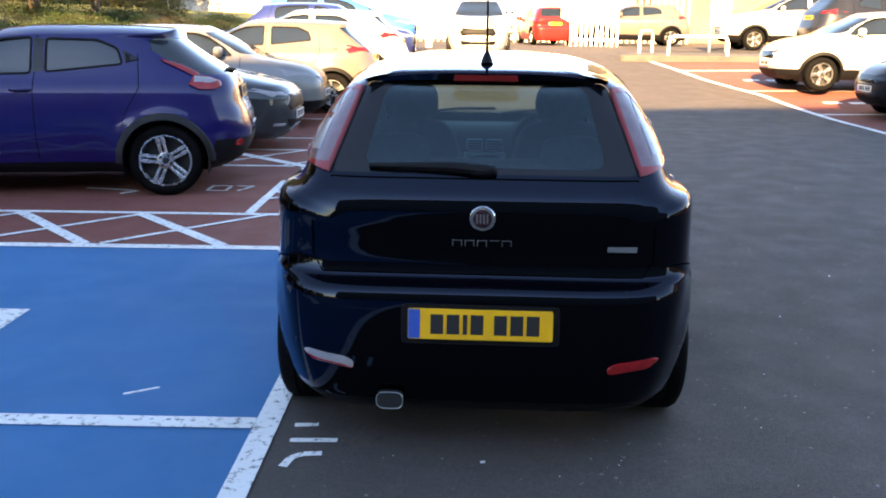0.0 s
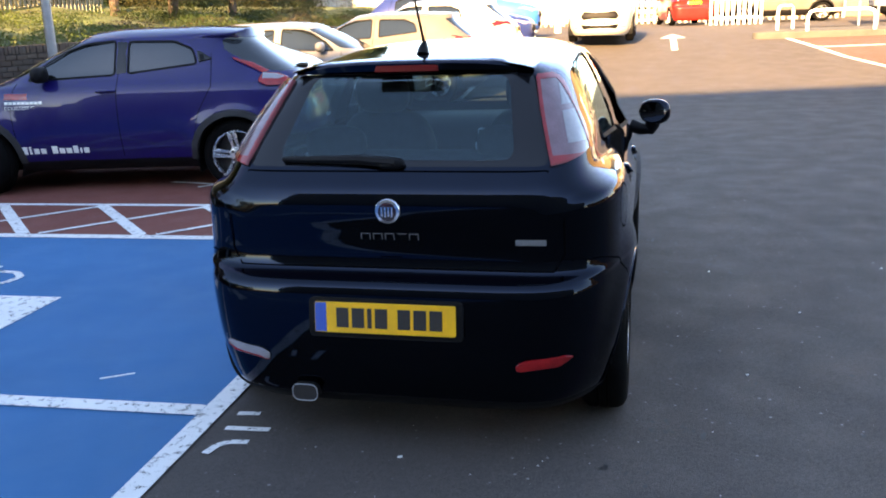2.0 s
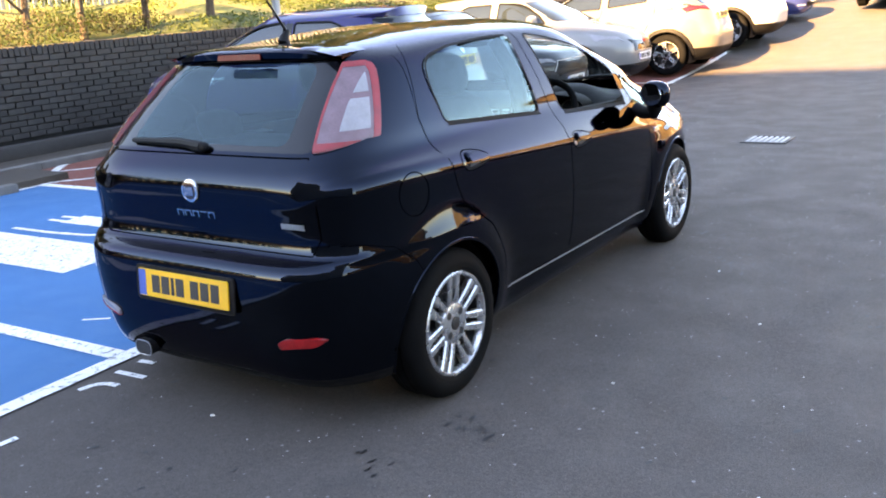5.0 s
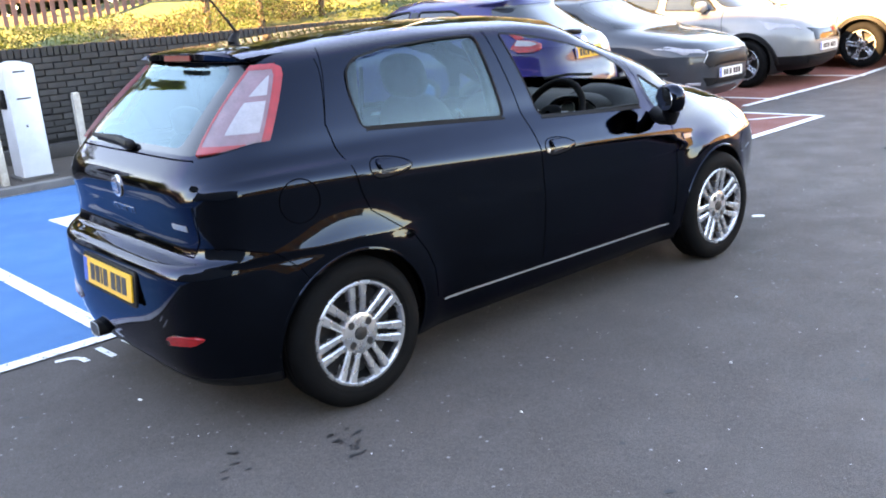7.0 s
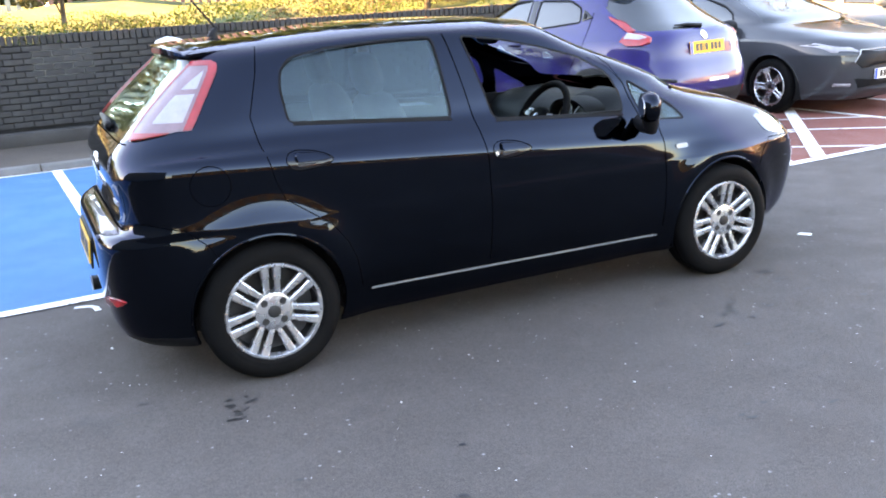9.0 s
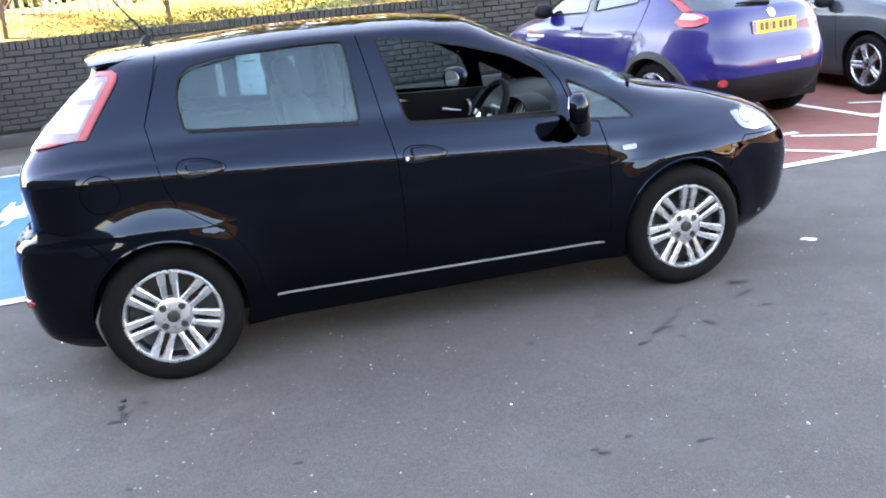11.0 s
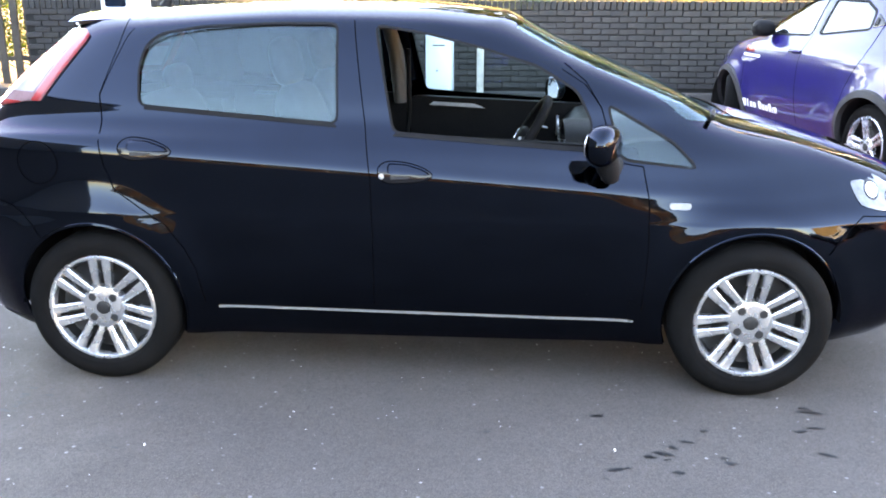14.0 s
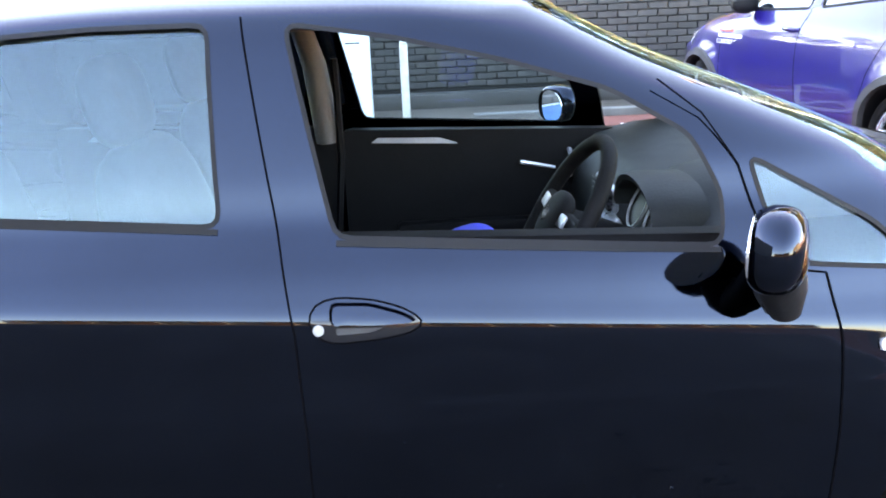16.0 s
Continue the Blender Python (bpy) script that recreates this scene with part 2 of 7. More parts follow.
GLASS_CLEAR = glass("clear_windscreen_glass", (0.80, 0.86, 0.84))
GLASS_DARK = mat("dark_car_glass", (0.010, 0.014, 0.016), 0.03, coat=0.4, var=0.1, rvar=0.01, spec=0.6)
MIRROR = mat("mirror_glass", (0.58, 0.56, 0.56), 0.02, metal=1.0, var=0.02, rvar=0.01)
WHITE_METAL = mat("white_painted_metal", (0.70, 0.71, 0.72), 0.4, var=0.08, scale=5, dirt=(0.4, 0.38, 0.33), dirt_amount=0.35)
GREY_METAL = mat("pale_grey_cabinet", (0.50, 0.52, 0.54), 0.4, var=0.08, scale=5, dirt=(0.33, 0.3, 0.27), dirt_amount=0.4)
POST_WOOD = mat("weathered_pale_post", (0.42, 0.37, 0.31), 0.85, var=0.25, scale=10, bump=0.5, bump_scale=70)
SCREEN = mat("dark_blue_screen", (0.012, 0.018, 0.06), 0.15, var=0.2)
GALV = mat("galvanised_steel", (0.26, 0.275, 0.29), 0.5, metal=0.4, var=0.15, scale=8, dirt=(0.25, 0.23, 0.2))
FENCE_PALE = mat("cream_palisade_paint", (0.36, 0.33, 0.26), 0.6, var=0.15, scale=3, dirt=(0.35, 0.3, 0.22))
FENCE_RED = mat("faded_red_brown_fence", (0.2, 0.1, 0.085), 0.8, var=0.2, scale=4, dirt=(0.3, 0.22, 0.18))
FENCE_DARK = mat("dark_weathered_timber", (0.045, 0.036, 0.028), 0.85, var=0.35, scale=8, bump=0.4)
IRON = mat("dark_cast_iron", (0.03, 0.03, 0.032), 0.6, metal=0.5, var=0.3, scale=20)
RENDER_WHITE = mat("white_rendered_wall", (0.6, 0.57, 0.52), 0.85, var=0.08, scale=0.6, dirt=(0.5, 0.46, 0.4), world=True)
RENDER_OCHRE = mat("ochre_wall", (0.22, 0.16, 0.09), 0.9, var=0.2, scale=0.7, dirt=(0.36, 0.24, 0.1), world=True)
RED_BRICK = mat("red_brick_facade", (0.13, 0.065, 0.042), 0.9, var=0.25, scale=0.8, bump_scale=12, world=True)
CLADDING = mat("grey_cladding", (0.09, 0.095, 0.105), 0.6, var=0.1, scale=0.4, world=True)
ROOF_FELT = mat("grey_roof", (0.1, 0.095, 0.09), 0.9, var=0.2, scale=0.8, world=True)
PANE_FAR = mat("far_window_pane", (0.03, 0.04, 0.05), 0.06, var=0.2, spec=0.7)
BARK = mat("bark", (0.075, 0.055, 0.04), 0.95, var=0.35, scale=8, bump=0.7, bump_scale=40)


def leaf_mat(name, col):
    m = varied(mat(name, col, 0.6, var=0.22, scale=1.3), 0.3)
    nt, n = m.node_tree, m.node_tree.nodes
    b = n["Principled BSDF"]
    thin, both = n.new("ShaderNodeBsdfTranslucent"), n.new("ShaderNodeMixShader")
    both.inputs[0].default_value = 0.45
    nt.links.new(b.inputs["Base Color"].links[0].from_socket, thin.inputs["Color"])
    nt.links.new(b.outputs[0], both.inputs[1])
    nt.links.new(thin.outputs[0], both.inputs[2])
    nt.links.new(both.outputs[0], n["Material Output"].inputs["Surface"])
    return m


LEAF_DARK = leaf_mat("dark_evergreen_leaf", (0.028, 0.045, 0.014))
LEAF_OLIVE = leaf_mat("olive_hedge_leaf", (0.062, 0.060, 0.019))
LEAF_YELLOW = leaf_mat("yellow_green_leaf", (0.030, 0.052, 0.009))
LEAF_BROWN = leaf_mat("dry_brown_leaf", (0.046, 0.036, 0.019))


# ---- building helpers ----
def mesh_ob(name, verts, faces, material, parent=None, label="", smooth=True, normals=None):
    me = bpy.data.meshes.new(name)
    me.from_pydata([tuple(v) for v in verts], [], [tuple(f) for f in faces])
    me.materials.append(material)
    if smooth:
        me.shade_smooth()
    if normals is not None:
        me.normals_split_custom_set_from_vertices([tuple(v) for v in normals])
    ob = new(name, me)
    ob.parent = parent
    if label:
        ob["label"] = label
    return ob


def part(name, bm, material, parent, label="", smooth=True, angle=None):
    """Links a bmesh as one mesh object under a thing or a part."""
    bmesh.ops.recalc_face_normals(bm, faces=bm.faces)
    me = bpy.data.meshes.new(name)
    bm.to_mesh(me)
    bm.free()
    me.materials.append(material)
    if smooth:
        me.shade_smooth()
        me.set_sharp_from_angle(angle=radians(angle or 38))
    ob = new(name, me)
    ob.parent = parent
    if label:
        ob["label"] = label
    return ob


def share(name, me, parent, m, label=""):
    """An object of its own on an existing mesh, at the pose m under its parent."""
    ob = new(name, me)
    ob.parent = parent
    ob.matrix_basis = m
    if label:
        ob["label"] = label
    return ob


def thing(name, m, label, category, group="", kind=""):
    ob = new(name)
    ob.matrix_basis = m
    return tagged(ob, label, category, group, kind)


def box(bm, c, s, bevel=0.0, m=None, seg=2):
    """A block at c of size s, with rounded edges."""
    got = bmesh.ops.create_cube(bm, size=1.0)["verts"]
    bmesh.ops.scale(bm, vec=s, verts=got)
    if bevel:
        es = list({e for v in got for e in v.link_edges})
        got = list({v for f in bmesh.ops.bevel(bm, geom=es, offset=bevel, segments=seg, affect="EDGES", profile=0.5)["faces"] for v in f.verts} | {v for v in got if v.is_valid})
    bmesh.ops.translate(bm, vec=c, verts=got)
    if m is not None:
        bmesh.ops.transform(bm, matrix=m, verts=got)
    return got


def blob(bm, c, s, n=3.0, seg=28, m=None):
    """A pillow-like rounded block (superellipsoid) of half sizes s."""
    rows = seg // 2
    vs = []
    p = lambda a: math.copysign(abs(a) ** (2 / n), a)
    for i in range(rows + 1):
        th = -math.pi / 2 + math.pi * i / rows
        ring = []
        for j in range(seg if 0 < i < rows else 1):
            ph = 2 * math.pi * j / seg
            co = Vector((c[0] + s[0] * p(math.cos(th)) * p(math.cos(ph)), c[1] + s[1] * p(math.cos(th)) * p(math.sin(ph)), c[2] + s[2] * p(math.sin(th))))
            ring.append(bm.verts.new(m @ co if m is not None else co))
        vs.append(ring)
    for a, b in zip(vs, vs[1:]):
        for j in range(seg):
            k = (j + 1) % seg
            if len(a) == 1:
                bm.faces.new((a[0], b[k], b[j]))
            elif len(b) == 1:
                bm.faces.new((a[j], a[k], b[0]))
            else:
                bm.faces.new((a[j], a[k], b[k], b[j]))


def tube(bm, path, r, sides=10, closed=False):
    """A round bar along a path; r may be a number or one for each point."""
    path = [Vector(p) for p in path]
    rs = r if isinstance(r, (list, tuple)) else [r] * len(path)
    rings, up = [], None
    for i, p in enumerate(path):
        a = path[(i - 1) % len(path)] if closed or i else path[i]
        b = path[(i + 1) % len(path)] if closed or i < len(path) - 1 else path[i]
        d = (b - a).normalized()
        if up is None:
            up = d.orthogonal().normalized()
        up = (up - d * up.dot(d)).normalized()
        side = d.cross(up)
        rings.append([bm.verts.new(p + rs[i] * (math.cos(t) * up + math.sin(t) * side)) for t in (2 * math.pi * k / sides for k in range(sides))])
    pairs = list(zip(rings, rings[1:])) + ([(rings[-1], rings[0])] if closed else [])
    for a, b in pairs:
        for k in range(sides):
            bm.faces.new((a[k], a[(k + 1) % sides], b[(k + 1) % sides], b[k]))
    if not closed:
        bm.faces.new(rings[0][::-1])
        bm.faces.new(rings[-1])


def lathe(bm, profile, seg=40, axis="x"):
    """Turn a profile of (along the axis, radius)."""
    rings = []
    for a, r in profile:
        ring = []
        for k in range(seg):
            t = 2 * math.pi * k / seg
            c, s = r * math.cos(t), r * math.sin(t)
            ring.append(bm.verts.new((a, c, s) if axis == "x" else (c, a, s) if axis == "y" else (c, s, a)))
        rings.append(ring)
    for a, b in zip(rings, rings[1:]):
        for k in range(seg):
            bm.faces.new((a[k], a[(k + 1) % seg], b[(k + 1) % seg], b[k]))
    return rings


def prism(bm, poly, depth, m=None, bevel=0.0):
    """A slab with outline poly in its own x-y plane, depth thick, from z = 0 upwards."""
    m = m or Matrix()
    low = [bm.verts.new(m @ Vector((x, y, 0))) for x, y in poly]
    top = [bm.verts.new(m @ Vector((x, y, depth))) for x, y in poly]
    n = len(poly)
    fs = [bm.faces.new(low[::-1]), bm.faces.new(top)]
    for i in range(n):
        fs.append(bm.faces.new((low[i], low[(i + 1) % n], top[(i + 1) % n], top[i])))
    if bevel:
        bmesh.ops.bevel(bm, geom=list(fs[1].edges), offset=bevel, segments=2, affect="EDGES", profile=0.5)


def pchip(knots, xs):
    """A smooth curve through knots (x, y) that never overshoots."""
    k = np.array(knots, float)
    x, y = k[:, 0], k[:, 1]
    h, d = np.diff(x), np.diff(y) / np.diff(x)
    m = np.zeros(len(x))
    for i in range(1, len(x) - 1):
        if d[i - 1] * d[i] > 0:
            w1, w2 = 2 * h[i] + h[i - 1], h[i] + 2 * h[i - 1]
            m[i] = (w1 + w2) / (w1 / d[i - 1] + w2 / d[i])
    m[0], m[-1] = d[0], d[-1]
    xs = np.clip(np.asarray(xs, float), x[0], x[-1])
    i = np.clip(np.searchsorted(x, xs, side="right") - 1, 0, len(h) - 1)
    t = (xs - x[i]) / h[i]
    return (y[i] * (1 + 2 * t) * (1 - t) ** 2 + h[i] * m[i] * t * (1 - t) ** 2 + y[i + 1] * t * t * (3 - 2 * t) + h[i] * m[i + 1] * t * t * (t - 1))


def inside(p, poly):
    x, y, hit = p[0], p[1], False
    for (x0, y0), (x1, y1) in zip(poly, poly[1:] + poly[:1]):
        if (y0 > y) != (y1 > y) and x < (x1 - x0) * (y - y0) / (y1 - y0) + x0:
            hit = not hit
    return hit


def rounded(poly, r, seg=4):
    """The outline with its corners rounded."""
    out, n = [], len(poly)
    for i in range(n):
        a, b, c = Vector(poly[i - 1]), Vector(poly[i]), Vector(poly[(i + 1) % n])
        ra = min(r, (a - b).length * 0.45)
        rc = min(r, (c - b).length * 0.45)
        p, q = b + (a - b).normalized() * ra, b + (c - b).normalized() * rc
        for k in range(seg + 1):
            t = k / seg
            out.append(tuple((1 - t) ** 2 * p + 2 * t * (1 - t) * b + t * t * q))
    return out


# ---- the car builder: a shell of smooth level lines, cut into panels and panes ----
class Shell:
    """rows: z, rear end, front end, half width, rear and front squareness; roof: height of the roof along y; crown: rows of half width, rear and front end above the cantrail."""

    def __init__(self, rows, roof, crown, mid, scale=(1, 1, 1), lift=0.0, levels=64, around=96, flares=(), tilt=(0.0, 0.0)):
        self.flares, self.tilt = flares, tilt
        sx, sy, sz = scale
        self.rows = [(z * sz + lift, a * sy, b * sy, w * sx, n, k) for z, a, b, w, n, k in rows]
        self.roof = [(y * sy, z * sz + lift) for y, z in roof]
        self.crown = [(w * sx, a * sy, b * sy) for w, a, b in crown]
        self.mid = mid * sy
        self.top = max(z for _, z in self.roof)
        self.zs = [r[0] for r in self.rows]
        self.belt = self.rows[-5][0]
        self.build(levels, around)

    def level(self, z):
        return [float(pchip([(r[0], r[k]) for r in self.rows], [z])[0]) for k in range(1, 6)]

    def side(self, y, z):
        z0 = z
        for _ in range(6 if self.tilt[0] else 1):
            a, b, w, n, k = self.level(z0)
            if y < self.mid:
                f = max(1 - ((self.mid - y) / (self.mid - a)) ** n, 0) ** (1 / n)
            else:
                f = max(1 - ((y - self.mid) / (b - self.mid)) ** k, 0) ** (1 / k)
            z0 = z - float(self.shear(y, z0)) * min(max(f * 3 - 2, 0), 1)
        return w * f + float(self.flare(y, z)) * min(max(f * 1.6 - 0.6, 0), 1)

    def shear(self, y, z):
        """How far the shoulder crease climbs towards the rear."""
        return -(np.clip(np.asarray(y), 0.0, 3.9) - self.mid) * self.tilt[0] * np.exp(-((z - self.tilt[1]) / 0.11) ** 2)

    def flare(self, y, z):
        """How far the wings swell round the wheel arches."""
        s = 0.0
        for fy, fz, fr, amount in self.flares:
            d = np.hypot(np.asarray(y) - fy, (np.asarray(z) - fz))
            s = s + amount * np.exp(-(np.maximum(d - fr, 0) / 0.09) ** 2) * (d > 0.2)
        return s

    def rear(self, x, z):
        a, b, w, n, k = self.level(z)
        return self.mid - (self.mid - a) * max(1 - (abs(x) / w) ** n, 0) ** (1 / n)

    def front(self, x, z):
        a, b, w, n, k = self.level(z)
        return self.mid + (b - self.mid) * max(1 - (abs(x) / w) ** k, 0) ** (1 / k)

    def ring(self, a, b, w, n, k, around):
        t = np.linspace(0, np.pi / 2, 260)
        xr, yr = w * np.sin(t) ** (2 / n), self.mid - (self.mid - a) * np.cos(t) ** (2 / n)
        xf, yf = w * np.cos(t) ** (2 / k), self.mid + (b - self.mid) * np.sin(t) ** (2 / k)
        x, y = np.concatenate([xr, xf[1:]]), np.concatenate([yr, yf[1:]])
        s = np.concatenate([[0], np.cumsum(np.hypot(np.diff(x), np.diff(y)))])
        q = np.linspace(0, s[-1], around)
        return np.interp(q, s, x), np.interp(q, s, y)

    def build(self, levels, around):
        rows = self.rows
        s_kn = np.concatenate([[0], np.cumsum([math.hypot(b[0] - a[0], (b[1] - a[1]) + 0.0, 0.25 * (b[2] - a[2])) + 0.012 for a, b in zip(rows, rows[1:])])])
        ss = np.linspace(0, s_kn[-1], levels)
        cols = [pchip(list(zip(s_kn, [r[k] for r in rows])), ss) for k in range(6)]
        R = lambda y: pchip(self.roof, y)
        pts = []
        ztop = rows[-1][0]
        for z, a, b, w, n, k in zip(*cols):
            x, y = self.ring(a, b, w, n, k, around)
            f = np.clip((z - self.belt) / (ztop - self.belt), 0, 1) ** 1.5
            zz = z + self.shear(y, z) * np.clip(x / max(w, 0.01) * 3 - 2, 0, 1)
            x = x + self.flare(y, zz) * np.clip(x / max(w, 0.01) * 1.6 - 0.6, 0, 1)
            rise_mid = (self.top - ztop) * f * (1 - (np.abs(x) / max(w, 0.01)) ** 3.6) * np.clip((y - self.mid) / 0.3, 0, 1)
            pts.append(np.stack([x, y, zz + (R(y) - self.top) * f + rise_mid], 1))
        drop = self.top - ztop
        w0 = rows[-1][3]
        cr = [(w0, rows[-1][1], rows[-1][2])] + self.crown
        m = len(cr) - 1
        for q in np.linspace(0, m, 3 * m + 1)[1:]:
            w, a, b = [float(pchip(list(enumerate(c[k] for c in cr)), [q])[0]) for k in range(3)]
            n, k = 8 - 3 * q / m, 6 - 2 * q / m
            x, y = self.ring(a, b, max(w, 0.001), n, k, around)
            pts.append(np.stack([x, y, R(y) - drop * (np.abs(x) / w0) ** 3.6], 1))
        pts = np.array(pts)
        L = len(pts)
        bm = bmesh.new()
        grid = []
        for i in range(L):
            right = [bm.verts.new(p) for p in pts[i]]
            left = [right[0]] + [bm.verts.new((-p[0], p[1], p[2])) for p in pts[i][1:-1]] + [right[-1]]
            right[0].co.x = right[-1].co.x = 0
            grid.append(right + left[-2:0:-1])
        n = len(grid[0])
        for i in range(L - 1):
            for j in range(n):
                bm.faces.new((grid[i][j], grid[i][(j + 1) % n], grid[i + 1][(j + 1) % n], grid[i + 1][j]))
        bmesh.ops.remove_doubles(bm, verts=bm.verts, dist=0.0004)
        bm.normal_update()
        lay = bm.verts.layers.float_vector.new("nn")
        for v in bm.verts:
            v[lay] = v.normal
        bm.faces.layers.int.new("zone")
        self.bm = bm

    def cut(self, poly, plane, where):
        """Cut the shell along an outline given in side view ('x': y, z) or end view ('y': x, z)."""
        bm = self.bm
        axis = Vector((1, 0, 0)) if plane == "x" else Vector((0, 1, 0))
        for (a0, b0), (a1, b1) in zip(poly, poly[1:] + poly[:1]):
            p = Vector((0, a0, b0)) if plane == "x" else Vector((a0, 0, b0))
            q = Vector((0, a1, b1)) if plane == "x" else Vector((a1, 0, b1))
            if (q - p).length < 1e-6:
                continue
            no = (q - p).cross(axis).normalized()
            i = 1 if plane == "x" else 0
            lo0, hi0, lo1, hi1 = min(a0, a1) - 0.001, max(a0, a1) + 0.001, min(b0, b1) - 0.001, max(b0, b1) + 0.001
            near = []
            for f in bm.faces:
                co = [v.co for v in f.verts]
                if max(c[i] for c in co) < lo0 or min(c[i] for c in co) > hi0 or max(c[2] for c in co) < lo1 or min(c[2] for c in co) > hi1:
                    continue
                if where(f):
                    near.append(f)
            if near:
                geom = near + list({e for f in near for e in f.edges}) + list({v for f in near for v in f.verts})
                bmesh.ops.bisect_plane(bm, geom=geom, plane_co=p, plane_no=no, dist=0.0002)
        bm.normal_update()

    def zone(self, number, poly, plane, where):
        lay = self.bm.faces.layers.int["zone"]
        i = 1 if plane == "x" else 0
        for f in self.bm.faces:
            c = f.calc_center_median()
            if f[lay] == 0 and where(f) and inside((c[i], c[2]), poly):
                f[lay] = number

    def take(self, name, test, material, parent, label="", inset=0.0, rim=None):
        """One part out of all faces that pass the test; rim: its edges turn in to that depth."""
        lay, nn = self.bm.faces.layers.int["zone"], self.bm.verts.layers.float_vector["nn"]
        fs = [f for f in self.bm.faces if test(f, f[lay])]
        if not fs:
            return None
        index, vs, ns, faces = {}, [], [], []
        for f in fs:
            row = []
            for v in f.verts:
                if v not in index:
                    index[v] = len(vs)
                    no = v[nn].normalized()
                    vs.append(v.co - no * inset)
                    ns.append(no)
                row.append(index[v])
            faces.append(row)
        if rim is not None:
            own, low = set(fs), {}
            for f in fs:
                for e in f.edges:
                    if sum(g in own for g in e.link_faces) == 1:
                        ring = list(f.verts)
                        a, b = e.verts
                        if ring[(ring.index(a) + 1) % len(ring)] is not b:
                            a, b = b, a
                        for v in (a, b):
                            if v not in low:
                                low[v] = len(vs)
                                vs.append(v.co - v[nn].normalized() * rim)
                                ns.append(v[nn].normalized())
                        faces.append([index[b], index[a], low[a], low[b]])
        bmesh.ops.delete(self.bm, geom=fs, context="FACES_ONLY")
        return mesh_ob(name, vs, faces, material, parent, label, normals=ns)

    def ribbon(self, name, path, material, parent, width=0.005, out=0.0012, sides=(1, -1), plane="x", label=""):
        """A thin strip that follows the shell along a side-view ('x') or rear-view ('y') line."""
        pts = []
        for (a0, b0), (a1, b1) in zip(path, path[1:]):
            n = max(2, int(math.hypot(a1 - a0, b1 - b0) / 0.02))
            pts += [(a0 + (a1 - a0) * k / n, b0 + (b1 - b0) * k / n) for k in range(n)]
        pts.append(path[-1])
        for sgn in sides:
            vs, fs = [], []
            for i, (a, b) in enumerate(pts):
                p, q = Vector(pts[max(i - 1, 0)]), Vector(pts[min(i + 1, len(pts) - 1)])
                t = (q - p).normalized()
                for e in (-1, 1):
                    u, v = a - t.y * e * width / 2, b + t.x * e * width / 2
                    if plane == "x":
                        vs.append((sgn * (self.side(u, v) + out), u, v))
                    else:
                        vs.append((u, self.rear(u, v) - out, v))
                if i:
                    fs.append((2 * i - 2, 2 * i - 1, 2 * i + 1, 2 * i))
            mesh_ob(name, vs, fs, material, parent, label)

    def patch(self, poly, face, thick=0.004, grow=0.0):
        """A solid lens or badge that lies on the shell: outline in side ('right', 'left'), 'rear' or 'front' view."""
        bm = bmesh.new()
        c = (sum(p[0] for p in poly) / len(poly), sum(p[1] for p in poly) / len(poly))

        def at(u, v, o):
            if face in ("right", "left"):
                s = 1 if face == "right" else -1
                return (s * (self.side(u, v) + o), u, v)
            if face == "rear":
                return (u, self.rear(u, v) - o, v)
            return (u, self.front(u, v) + o, v)
        rings = []
        for f, o in ((1.0, -0.006), (1.0, thick * 0.55), (0.93, thick), (0.6, thick), (0.25, thick)):
            rings.append([bm.verts.new(at(c[0] + (p[0] - c[0]) * f, c[1] + (p[1] - c[1]) * f, o)) for p in poly])
        n = len(poly)
        for a, b in zip(rings, rings[1:]):
            for k in range(n):
                bm.faces.new((a[k], a[(k + 1) % n], b[(k + 1) % n], b[k]))
        bm.faces.new(rings[-1])
        return bm


def circle(c, r, n=28):
    return [(c[0] + r * math.cos(2 * math.pi * k / n), c[1] + r * math.sin(2 * math.pi * k / n)) for k in range(n)]


